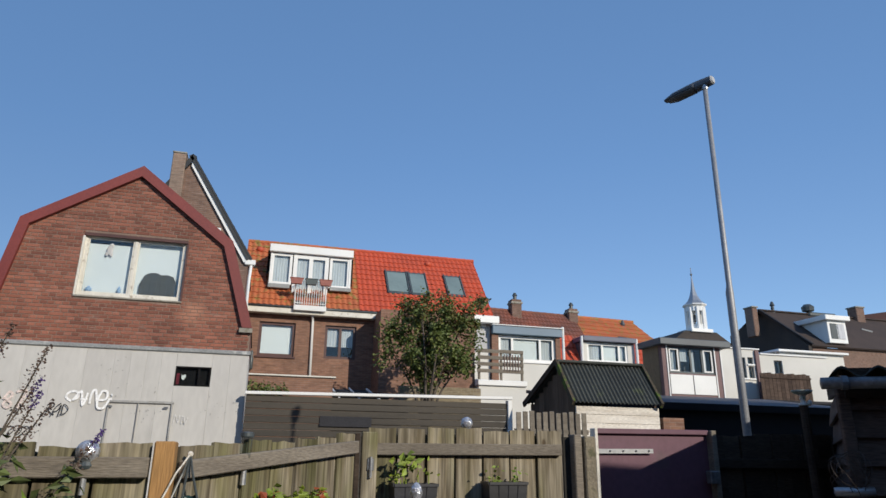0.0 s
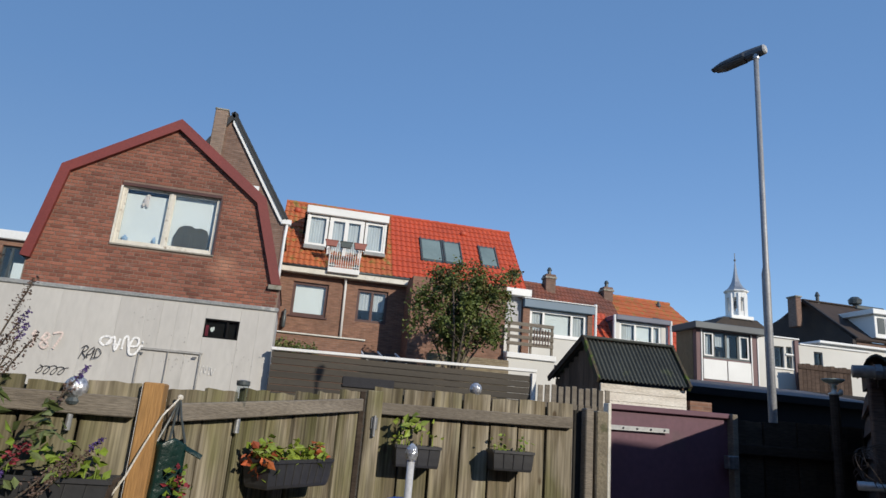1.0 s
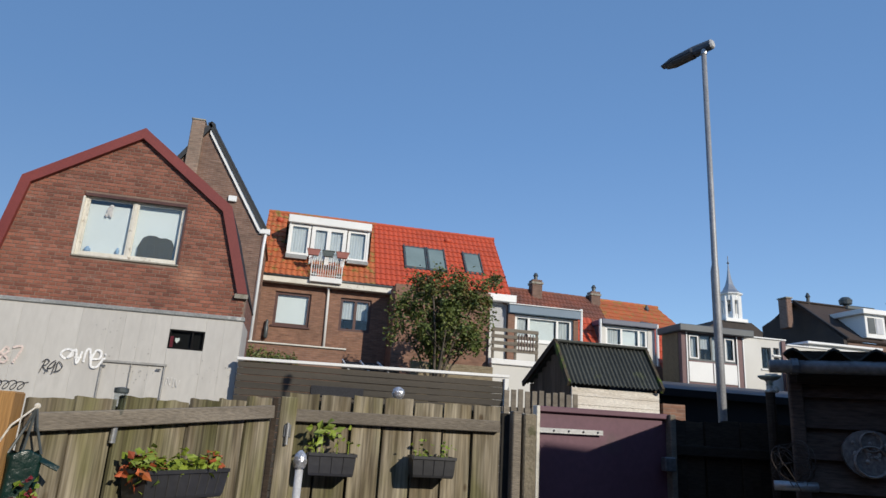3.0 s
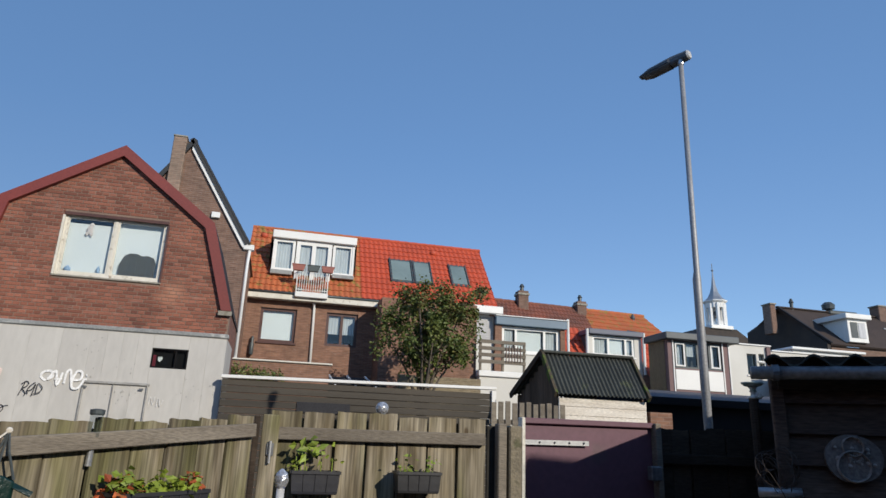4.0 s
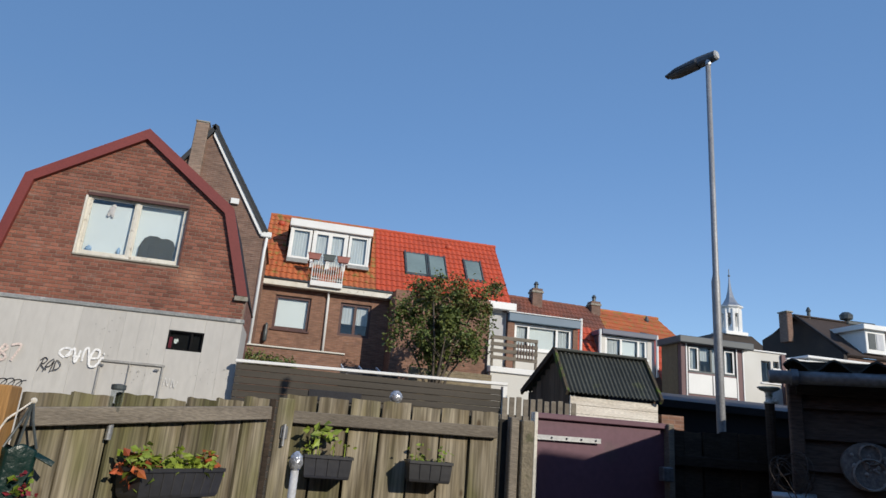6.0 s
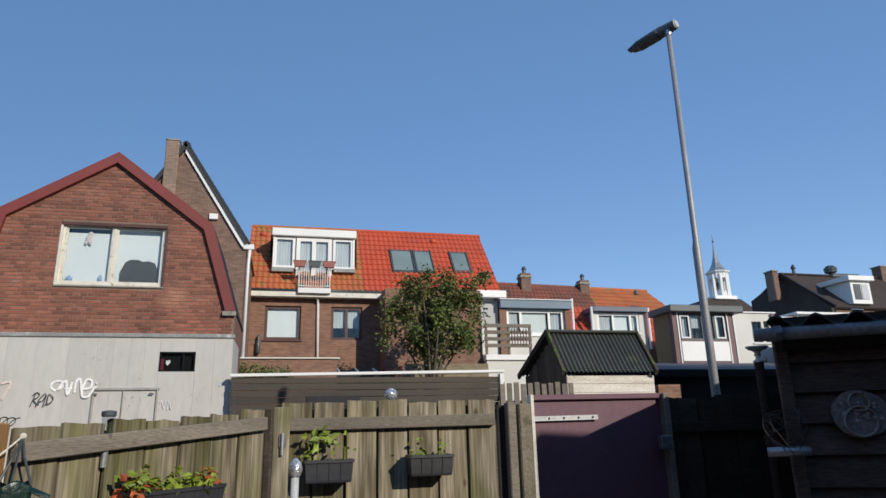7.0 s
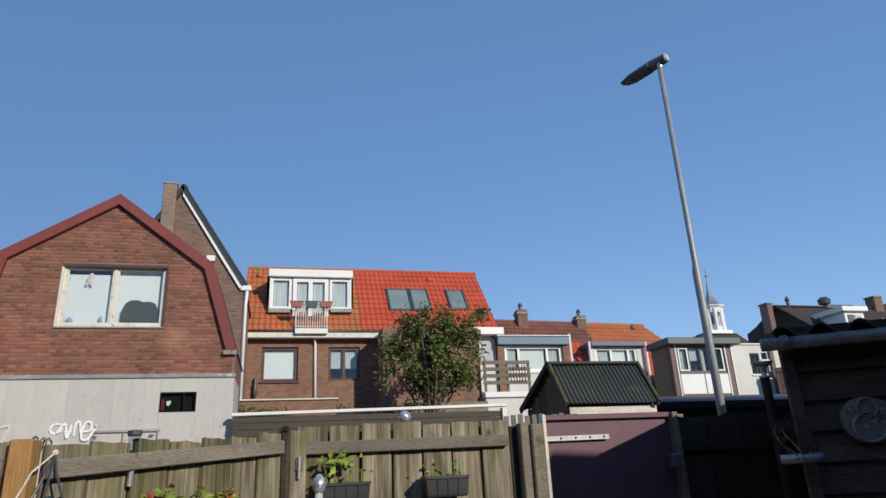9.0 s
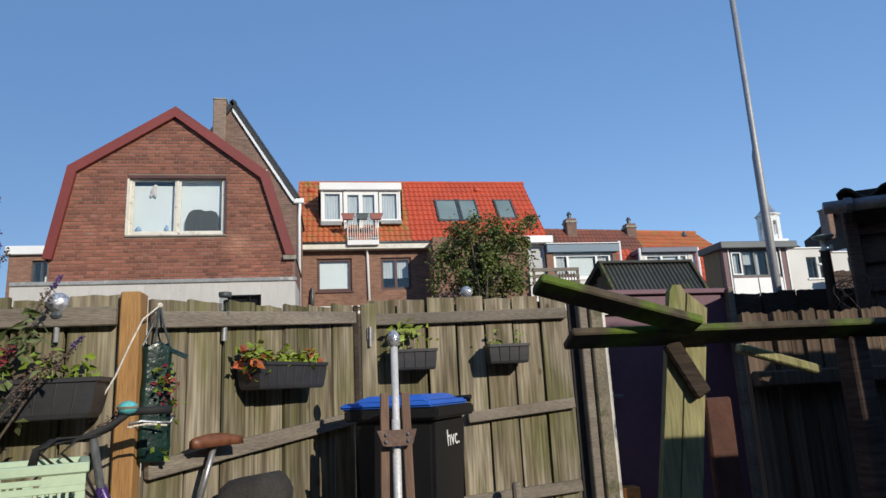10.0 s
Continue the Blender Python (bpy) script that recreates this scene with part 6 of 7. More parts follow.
part("lower_sleeve", tube([(0.09, 3.03, 0), (0.095, 3.03, 1.0)], 0.0195, 14), GALV, pole, smooth=True)
part("bulb", lathe([(0.016, 0), (0.025, 0.012), (0.031, 0.035), (0.024, 0.062), (0.006, 0.08)], (0.098, 3.03, 1.33), 14), CRACKLE, pole, "clear glass bulb cap", smooth=True)
for sx in (-0.062, 0.058):
    part("stake", beam((0.095 + sx * 1.15, 3.05, 0), (0.097 + sx * 0.8, 3.05, 1.12), 0.04, 0.03, up=(0, 1, 0), bevel=0.004), RUSTY_WOOD, pole, "rust-brown timber stake")
cl = part("clamp", prism([(0.005, 0.955), (0.185, 0.955), (0.165, 0.89), (0.15, 0.885), (0.045, 0.885), (0.03, 0.89)], 2.985, 3.0), mat("rusty_clamp", (0.16, 0.10, 0.075), (0.11, 0.065, 0.05), 10, 50, 0.7, bump=0.3), pole)
for bx in (0.045, 0.145):
    for bz in (0.905, 0.935):
        part("bolt", ball((bx, 2.982, bz), 0.008, seg=8), ZINC, cl)

# ---- wheeled bin ----
BLUE_LID = mat("blue_lid_plastic", (0.03, 0.13, 0.55), (0.025, 0.11, 0.48), 3, 40, 0.35, bump=0.05, grain=0.06)
BIN = mat("black_bin_plastic", (0.012, 0.012, 0.013), (0.008, 0.008, 0.009), 3, 60, 0.5, bump=0.1, grain=0.15)
bin_t = thing("wheeled_bin", "black wheeled refuse bin with a bright blue lid", "bin", (0.32, 3.5, 0))
bu, bv, bp0 = Vector((-0.866, 0.5, 0)), Vector((0.5, 0.866, 0)), Vector((0.30, 3.12, 0))


def binpt(u, v, z):
    return bp0 + bu * u + bv * v + Vector((0, 0, z))


def binbox(u0, u1, v0, v1, z0, z1, taper=0.0, bevel=0.01, bm=None):
    out = bm or bmesh.new()
    lo = [out.verts.new(binpt(u, v, z0)) for u, v in ((u0 + taper, v0 + taper), (u1 - taper, v0 + taper), (u1 - taper, v1 - taper), (u0 + taper, v1 - taper))]
    hi = [out.verts.new(binpt(u, v, z1)) for u, v in ((u0, v0), (u1, v0), (u1, v1), (u0, v1))]
    out.faces.new(lo[::-1])
    out.faces.new(hi)
    for i in range(4):
        j = (i + 1) % 4
        out.faces.new((lo[i], lo[j], hi[j], hi[i]))
    if bevel:
        bmesh.ops.bevel(out, geom=out.edges[:], offset=bevel, segments=2, affect="EDGES")
    return out


part("body", binbox(0.03, 0.47, 0.03, 0.50, 0.06, 0.99, 0.04, 0.02), BIN, bin_t)
part("rim", binbox(-0.005, 0.505, -0.005, 0.555, 0.985, 1.045, 0.0, 0.01), BIN, bin_t)
lid = part("lid", binbox(0.03, 0.52, 0.0, 0.52, 1.046, 1.075, -0.012, 0.01), BLUE_LID, bin_t, "bright blue domed lid")
part("lid_dome", binbox(0.10, 0.43, 0.08, 0.44, 1.07, 1.105, -0.05, 0.012), BLUE_LID, lid)
part("lid_lip", binbox(0.49, 0.56, 0.06, 0.46, 1.035, 1.07, 0.0, 0.012), BLUE_LID, lid)
part("handle", tube([binpt(0.02, 0.54, 1.06), binpt(0.02, 0.585, 1.075), binpt(0.46, 0.585, 1.075), binpt(0.46, 0.54, 1.06)], 0.014, 10), BIN, bin_t)
for u in (0.04, 0.46):
    part("wheel", tube([binpt(u - 0.025, 0.5, 0.1), binpt(u + 0.025, 0.5, 0.1)], 0.1, 20), BIN, bin_t)
# white letters on the bin's side
txt = bpy.data.curves.new("bin_lettering", "FONT")
txt.body, txt.size, txt.extrude = "hvc.", 0.115, 0.001
lt = new("lettering", txt)
lt.matrix_world = Matrix.Translation(binpt(0.0, 0.20, 0.845)) @ Matrix.Rotation(math.atan2(bv.y, bv.x), 4, "Z") @ Matrix.Rotation(radians(88), 4, "X") @ Matrix.Translation((0, 0, -0.028))
me = bpy.data.meshes.new_from_object(lt.evaluated_get(bpy.context.evaluated_depsgraph_get()))
mw = lt.matrix_world.copy()
bpy.data.objects.remove(lt)
me.transform(mw)
me.materials.append(WHITE_PAINT)
lt = new("lettering", me)
lt.parent = bin_t
lt.matrix_parent_inverse = Matrix.Translation(-Vector(bin_t.location))
tagged(lt, "white printed letters")


# ---- own shed beside the gate ----
P0, d1, d2 = Vector((2.314, 2.843, 0)), Vector((0.86, -0.51, 0)), Vector((0.692, 0.722, 0))
dn = Vector((0.51, 0.86, 0))


def sp(s, t, z):
    return P0 + (d1 * s + d2 * t) * 1.095 + Vector((0, 0, max(0, 1.52 + (z - 1.52) * 1.095)))


own = thing("garden_shed", "dark brown lapped-board garden shed with corrugated roof", "shed", sp(1.2, 1.0, 0))
for k in range(14):
    z = 0.02 + k * 0.135
    part("lap_board", slab(sp(0.10, 0.085, z), sp(3.0, 0.085, z), sp(3.0, 0.115, z + 0.145), sp(0.10, 0.115, z + 0.145), 0.018), WOOD_SHED, own)
    part("end_board", slab(sp(0.085, 0.12, z), sp(0.085, 2.0, z), sp(0.115, 2.0, z + 0.145), sp(0.115, 0.12, z + 0.145), 0.018), WOOD_SHED, own)
part("corner_post", beam(sp(0.11, 0.085, 0), sp(0.11, 0.085, 1.9), 0.06, 0.06, up=d1, bevel=0.006), WOOD_SHED, own)
core = bmesh.new()
base_c = [core.verts.new(sp(a, b, 0.0)) for a, b in ((0.13, 0.14), (3.0, 0.14), (3.0, 1.98), (0.13, 1.98))]
bmesh.ops.solidify(core, geom=[core.faces.new(base_c)], thickness=0.01)
for v in core.verts:
    v.co.z = 0.0 if v.co.z < -0.004 else 1.88
part("core", core, WOOD_DARK, own)
part("roof_sheet", corrugated(sp(0.08, -0.05, 1.955), sp(3.0, -0.05, 1.955), sp(3.0, 2.1, 2.075), sp(0.08, 2.1, 2.075), 18, 0.055, 0.01), CEMENT_SHEET, own)
part("eave_board", beam(sp(0.12, 0.05, 1.905), sp(3.0, 0.05, 1.905), 0.03, 0.16), WOOD_DARK, own)
part("end_eave_board", beam(sp(0.12, 0.05, 1.925), sp(0.12, 2.05, 2.03), 0.025, 0.13), WOOD_DARK, own)
part("gutter", tube([sp(0.02, -0.045, 1.895), sp(3.0, -0.045, 1.905)], 0.032, 14), ZINC, own, "dull grey half-round gutter", smooth=True)
for s in (0.12, 0.95, 1.8):
    part("gutter_bracket", tube([sp(s - 0.014, -0.045, 1.897), sp(s + 0.014, -0.045, 1.897)], 0.039, 14), ZINC, own)

plaque = thing("wall_plaque", "round grey plaster wall plaque with ring reliefs", "plaque", sp(0.45, 0.06, 1.5))
# Paler than the disc, so the raised rings and beads stand out.
PLASTER_EDGE = mat("pale_relief_plaster", (0.36, 0.33, 0.31), (0.25, 0.23, 0.21), 14, 60, 0.85, bump=0.4, grain=0.3)
PLASTER = mat("grey_brown_plaster", (0.20, 0.175, 0.16), (0.12, 0.105, 0.095), 9, 60, 0.85, bump=0.5, grain=0.3)
MP = Matrix.Translation(sp(0.385, 0.068, 1.54)) @ Matrix((d1, Vector((0, 0, 1)), -dn)).transposed().to_4x4()


def ring(cx, cy, r, wd, z, bm):
    n = 28
    prev = None
    first = None
    for k in range(n):
        a = k * math.tau / n
        cur = [bm.verts.new(MP @ Vector((cx + rr * math.cos(a), cy + rr * math.sin(a), zz))) for rr, zz in ((r - wd, 0.01), (r - wd * 0.5, z), (r, 0.01))]
        if prev:
            for i in range(2):
                bm.faces.new((prev[i], cur[i], cur[i + 1], prev[i + 1]))
        first = first or cur
        prev = cur
    for i in range(2):
        bm.faces.new((prev[i], first[i], first[i + 1], prev[i + 1]))


bm = bmesh.new()
n = 36
disc = [bm.verts.new(MP @ Vector((0.122 * (1 + 0.015 * math.sin(5 * k * math.tau / n)) * math.cos(k * math.tau / n), 0.11 * (1 + 0.02 * math.cos(3 * k * math.tau / n)) * math.sin(k * math.tau / n), 0.016))) for k in range(n)]
back = [bm.verts.new(v.co + dn * 0.03) for v in disc]
bm.faces.new(disc)
bm.faces.new(back[::-1])
for k in range(n):
    bm.faces.new((disc[k], disc[(k + 1) % n], back[(k + 1) % n], back[k]))
part("disc", bm, PLASTER, plaque)
bm = bmesh.new()
ring(-0.005, -0.035, 0.076, 0.014, 0.036, bm)
part("large_ring", bm, PLASTER_EDGE, plaque)
bm = bmesh.new()
ring(0.0, 0.055, 0.05, 0.011, 0.034, bm)
part("small_ring", bm, PLASTER_EDGE, plaque)
rg = random.Random(8)
for k in range(26):
    a, r = rg.uniform(0, math.tau), rg.uniform(0.01, 0.1)
    part("relief", ball(MP @ Vector((r * math.cos(a), r * math.sin(a), 0.017)), rg.uniform(0.006, 0.012), seg=8), PLASTER_EDGE, plaque)

RUST_WIRE = mat("rusty_wire", (0.075, 0.055, 0.044), (0.05, 0.036, 0.028), 20, 80, 0.6, metal=0.4, bump=0.2)
bas = thing("wire_basket", "tangled rusty wire basket on the shed corner", "basket", sp(0.02, -0.03, 1.33))
bc = sp(0.075, -0.02, 1.465)
rg = random.Random(3)
for k in range(12):
    nrm = Vector((rg.gauss(0, 1), rg.gauss(0, 1), rg.gauss(0, 0.7))).normalized()
    a = nrm.orthogonal().normalized()
    b = nrm.cross(a)
    r = rg.uniform(0.075, 0.105)
    c = bc + Vector((rg.uniform(-0.02, 0.02), rg.uniform(-0.02, 0.02), rg.uniform(-0.03, 0.03)))
    part("wire", tube([c + r * (math.cos(t * math.tau / 20) * a + math.sin(t * math.tau / 20) * b) for t in range(19)], 0.0022, 5), RUST_WIRE, bas)
part("tube_feeder", tube([bc + Vector((-0.075, 0.03, -0.085)), bc + Vector((0.085, -0.06, -0.08))], 0.022, 12), STEEL, bas, "grey cylinder in the basket", smooth=True)

# stone bird bath on a post behind the shed corner
STONE_W = mat("weathered_white_stone", (0.62, 0.61, 0.56), (0.45, 0.45, 0.40), 9, 60, 0.85, bump=0.4, spots=(0.25, 0.30, 0.22), amount=0.4)
VERDIGRIS = mat("green_grey_verdigris", (0.36, 0.43, 0.39), (0.24, 0.30, 0.27), 10, 60, 0.7, bump=0.4)
bb = thing("bird_bath", "white stone bird bath with a green-grey bowl", "bird bath", (3.05, 3.72, 0))
part("post", tube([(3.05, 3.72, 0), (3.05, 3.72, 1.895)], 0.03, 10), WOOD_DARK, bb)
part("stand", lathe([(0.034, 0), (0.036, 0.01), (0.018, 0.02), (0.015, 0.04), (0.024, 0.048), (0.016, 0.06), (0.03, 0.075)], (3.05, 3.72, 1.895), 14), STONE_W, bb, "white turned stone stand", smooth=True)
part("bowl", lathe([(0.02, 0), (0.05, 0.008), (0.068, 0.022), (0.07, 0.03), (0.06, 0.027), (0.02, 0.012)], (3.05, 3.72, 1.97), 20), VERDIGRIS, bb, "green-grey shallow bowl", smooth=True)
part("knob", ball((3.085, 3.70, 1.915), 0.016, squash=(1, 1, 1.4), seg=10), STONE_W, bb, "small rounded white stone knob", smooth=True)

# unseen walls and screens added behind and beside the garden to shape its shade
shade_set = thing("shade_wall", "plain unseen walls and screens added to shade the garden", "house", (6, -1.9, 0))
part("wall", box(5.7, 9.5, -3.0, -0.8, 0, 3.8), BRICK_BROWN, shade_set)
part("shade_end_wall", box(4.45, 5.7, -1.0, -0.8, 0, 4.0), BRICK_BROWN, shade_set)
part("back_wall", box(-6, 5.7, -3.2, -3.0, 0, 1.9), BRICK_BROWN, shade_set)
# Added screens out of view shade the foot of the timber frame.
part("side_screen", box(1.36, 2.6, 0.35, 0.5, 0, 1.61), WOOD_SHED, shade_set)
part("low_screen", box(0.74, 1.355, 0.37, 0.48, 0, 1.37), WOOD_SHED, shade_set)
# Unseen masses added to cut skylight; the nearest also shades the dark store.
behind = thing("light_block_walls", "plain unseen brick walls added to block sky light and shade the store", "house", (0, -16, 0))
part("wall", box(-22, 26, -18, -15, 0, 8.3), BRICK_BROWN, behind)
part("side_wall", box(-9.5, -7.0, -15, 5.0, 0, 6.5), BRICK_BROWN, behind)
part("store_shade_wall", box(14, 23, 1, 5, 0, 9.8), BRICK_BROWN, behind)

# ---- mossy timber frame with boards ----
frame_t = thing("plank_stack", "mossy green unfinished timber frame with loose planks", "timber", (0.75, 1.18, 0))
part("cross_beam", beam((0.272, 1.156, 1.207), (1.844, 1.156, 1.207), 0.064, 0.0155, up=(0, 0.4, 0.92), bevel=0.003), WOOD_MOSS, frame_t)
part("slant_plank", beam((0.197, 1.088, 1.306), (0.51, 1.096, 1.219), 0.051, 0.019, up=(0.1, 0.42, 0.9), bevel=0.003), WOOD_MOSS, frame_t)
part("upright", prism([(0.29, 0.0), (0.33, 0.0), (0.545, 1.295), (0.535, 1.312), (0.518, 1.312), (0.51, 1.299)], 1.181, 1.198), WOOD_ALGAE, frame_t)
part("upright", prism([(0.334, 0.0), (0.375, 0.0), (0.59, 1.261), (0.55, 1.295)], 1.183, 1.20), WOOD_ALGAE, frame_t)
# Dark wood puts the shadow across the uprights into this piece's colour.
part("brace", beam((0.491, 1.170, 1.193), (0.549, 1.170, 1.087), 0.017, 0.036, bevel=0.004), WOOD_DARK, frame_t)
part("leg", beam((0.909, 1.181, 0), (0.909, 1.181, 1.19), 0.043, 0.05, up=(0, 1, 0), bevel=0.004), WOOD_SHED, frame_t)
part("loose_plank", beam((0.68, 1.232, 1.18), (0.862, 1.232, 1.125), 0.026, 0.019, bevel=0.003), WOOD_ALGAE, frame_t)
screen = fence("low dark board screen in shade", (0.779, 1.362), (1.873, 1.362), 1.266, 1.275, 27, [(0, 1.111, 1, 1.111, 0.036)], WOOD_BROWN, seed=17, gap=0.006, jitter=0.25)
RUST_BLOCK = mat("rust_red_panel", (0.105, 0.034, 0.018), (0.07, 0.025, 0.015), 5, 40, 0.8)
tagged(part("rusty_panel", box(0.62, 0.683, 1.287, 1.305, 0, 1.077, 0.004), RUST_BLOCK), "rust-red board leaning behind the frame", "board")

# ---- hanging bag with strawberries ----
bag = thing("hanging_bag", "dark green plastic planting bag with red flowers", "planting bag", (-0.90, 2.79, 0.88))
BAG = mat("dark_green_bag_plastic", (0.007, 0.030, 0.024), (0.005, 0.02, 0.017), 8, 30, 0.3, bump=0.5, grain=0.2)
bm = lathe([(0.052, 0.90), (0.07, 0.905), (0.076, 0.96), (0.075, 1.05), (0.07, 1.15), (0.067, 1.25), (0.066, 1.32), (0.068, 1.352), (0.064, 1.36)], (0, 0, 0), 40)
for v in bm.verts:
    a = math.atan2(v.co.y, v.co.x)
    k = 1 + 0.10 * math.sin(v.co.z * 31 + 3 * a) * math.cos(2 * a) + 0.07 * noise.noise(Vector((math.cos(a) * 2, math.sin(a) * 2, v.co.z * 14)))
    flat = 1 / max(abs(math.cos(a)), abs(math.sin(a))) ** 0.7      # squared-off plan
    x, y = v.co.x * k * flat * 0.82, v.co.y * k * flat * 0.36
    v.co = Vector((-0.895 + x * math.cos(0.5) - y * math.sin(0.5), 2.785 + x * math.sin(0.5) + y * math.cos(0.5), v.co.z + 0.012 * math.sin(3 * a) * (v.co.z > 1.33)))
part("sack", bm, BAG, bag, smooth=True)
hook = Vector((-0.895, 2.80, 1.525))
for dx in (-0.05, -0.01, 0.045):
    part("strap", tube([(-0.895 + dx, 2.785 + dx * 0.5, 1.355), (-0.895 + dx * 0.4, 2.79, 1.45), hook], 0.005, 6), GREY_FRAME, bag)
part("flap", slab((-0.84, 2.78, 1.33), (-0.78, 2.79, 1.30), (-0.775, 2.80, 1.315), (-0.84, 2.80, 1.345), 0.004), BAG, bag)
bagpl = thing("strawberry_plant", "red-flowered plant growing from the bag", "plant", (-0.85, 2.74, 1.0))
cs = [(Vector((-0.855 + 0.008 * k, 2.735 + 0.006 * k, 1.24 - 0.035 * k)), 0.024) for k in range(4)] + [(Vector((-0.83, 2.74, 1.06)), 0.02), (Vector((-0.86, 2.74, 0.94)), 0.025)]
leaves("flower", leaf_cloud(cs[:4], 38, 0.024, 41, 0.9), LEAF_WINE, bagpl)
leaves("leaves", leaf_cloud(cs, 36, 0.035, 42, 1.0), LEAF_BRIGHT, bagpl)
ROPE = mat("white_cord", (0.68, 0.64, 0.56), (0.58, 0.54, 0.47), 30, 90, 0.9, bump=0.3)
cord = thing("cord", "white cord knotted at the fence hook", "cord", hook)
part("cord", tube([hook, hook + Vector((-0.035, -0.11, -0.07)), hook + Vector((-0.08, -0.12, -0.18)), hook + Vector((-0.12, -0.13, -0.29)), hook + Vector((-0.155, -0.14, -0.36))], 0.0036, 7), ROPE, cord)
part("knot", ball(hook, 0.012, seg=10), ROPE, cord)
part("loop", tube([(-0.97, 2.70, 1.04), (-0.90, 2.705, 1.05), (-0.83, 2.72, 1.04)], 0.004, 6), ROPE, cord)

# ---- bicycle with a crate ----
bike = thing("bicycle", "purple bicycle with brown saddle, pannier and green crate", "bicycle", (-0.82, 2.6, 0))
FRAME_P = mat("purple_metallic_paint", (0.06, 0.03, 0.14), (0.05, 0.025, 0.11), 6, 40, 0.3, metal=0.3, bump=0.02)
RUBBER = mat("black_rubber", (0.02, 0.02, 0.02), (0.014, 0.014, 0.014), 10, 60, 0.8, bump=0.2)
SADDLE = mat("tan_brown_leather", (0.20, 0.075, 0.035), (0.15, 0.055, 0.027), 8, 50, 0.5, bump=0.15)
CANVAS = mat("grey_brown_canvas", (0.045, 0.04, 0.034), (0.03, 0.027, 0.023), 7, 90, 0.95, bump=0.35)
CRATE = mat("pale_green_plastic", (0.46, 0.58, 0.40), (0.40, 0.51, 0.35), 4, 40, 0.45, bump=0.05, grain=0.06)
bd = Vector((0.40, 0.916, 0)).normalized()
rear, frontw = Vector((-0.63, 3.13, 0.34)), Vector((-0.63, 3.13, 0.34)) - bd * 1.08


def wheel(c):
    rg_pts = [c + 0.32 * (math.cos(k * math.tau / 28) * bd + math.sin(k * math.tau / 28) * Vector((0, 0, 1))) for k in range(29)]
    wl = part("wheel", tube(rg_pts, 0.02, 8), RUBBER, bike, "black bicycle tyre")
    part("rim", tube([c + (p - c) * 0.93 for p in rg_pts], 0.009, 6), STEEL, wl)
    sp_bm = bmesh.new()
    for k in range(0, 28, 2):
        tube([c, c + (rg_pts[k] - c) * 0.93], 0.0015, 4, sp_bm)
    part("spokes", sp_bm, STEEL, wl)
    part("hub", tube([c - Vector((bd.y, -bd.x, 0)) * 0.04, c + Vector((bd.y, -bd.x, 0)) * 0.04], 0.02, 10), STEEL, wl)


wheel(rear)
wheel(frontw)
crank = rear - bd * 0.44 + Vector((0, 0, -0.06))
seat_c = Vector((-0.755, 2.93, 0.72))
headt = frontw + bd * 0.27 + Vector((0, 0, 0.52))
for p, q, r in ((crank, headt, 0.016), (crank, seat_c, 0.016), (seat_c - Vector((0, 0, 0.1)), headt - Vector((0, 0, 0.12)), 0.014), (rear, crank, 0.009), (rear, seat_c, 0.009), (frontw, headt, 0.012)):
    part("frame_tube", tube([p, q], r, 10), FRAME_P, bike, smooth=True)
part("seat_post", tube([seat_c - Vector((0, 0, 0.05)), Vector((-0.69, 2.97, 0.95))], 0.013, 10), STEEL, bike, smooth=True)
sd = bmesh.new()
lo = []
for k in range(9):
    u = k / 8
    c = Vector((-0.76, 2.86, 0.965)) + Vector((0.115, 0.20, 0)) * u
    wdt = 0.018 + 0.062 * max(0, u - 0.15) ** 0.8
    side = Vector((bd.y, -bd.x, 0)) * wdt
    up = Vector((0, 0, 0.012 * math.sin(u * 3)))
    lo.append([sd.verts.new(c + side - Vector((0, 0, 0.03))), sd.verts.new(c + side * 0.9 + up), sd.verts.new(c + up + Vector((0, 0, 0.012))), sd.verts.new(c - side * 0.9 + up), sd.verts.new(c - side - Vector((0, 0, 0.03)))])
for r0, r1 in zip(lo, lo[1:]):
    for i in range(4):
        sd.faces.new((r0[i], r0[i + 1], r1[i + 1], r1[i]))
    sd.faces.new((r0[4], r0[0], r1[0], r1[4]))
sd.faces.new(lo[0])
sd.faces.new(lo[-1][::-1])
part("saddle", sd, SADDLE, bike, "tan-brown leather saddle", smooth=True)
bar = Vector((-0.90, 2.42, 1.04))
part("stem", tube([headt, Vector((-0.97, 2.335, 1.025))], 0.013, 10), ZINC, bike)
hs = Vector((bd.y, -bd.x, 0))
part("handlebar", tube([(-1.135, 2.30, 0.95), (-1.125, 2.30, 0.995), (-1.085, 2.30, 1.018), (-0.99, 2.325, 1.025), (-0.93, 2.37, 1.055), (-0.89, 2.42, 1.098), (-0.865, 2.44, 1.102)], 0.014, 10), RUBBER, bike, smooth=True)
part("grip", tube([(-0.87, 2.44, 1.102), (-0.765, 2.50, 1.102)], 0.0145, 12), RUBBER, bike, "black rubber grip", smooth=True)
part("brake_lever", tube([(-0.885, 2.42, 1.058), (-0.85, 2.44, 1.068), (-0.81, 2.46, 1.062), (-0.765, 2.49, 1.055), (-0.758, 2.495, 1.075)], 0.0055, 8), STEEL, bike, smooth=True)
TURQ = mat("turquoise_enamel", (0.12, 0.46, 0.46), (0.10, 0.40, 0.41), 8, 50, 0.35, bump=0.05)
part("bell", ball(bar + Vector((0.012, -0.01, 0.075)), 0.034, squash=(1, 1, 0.72)), TURQ, bike, "turquoise bell with a worn band", smooth=True)
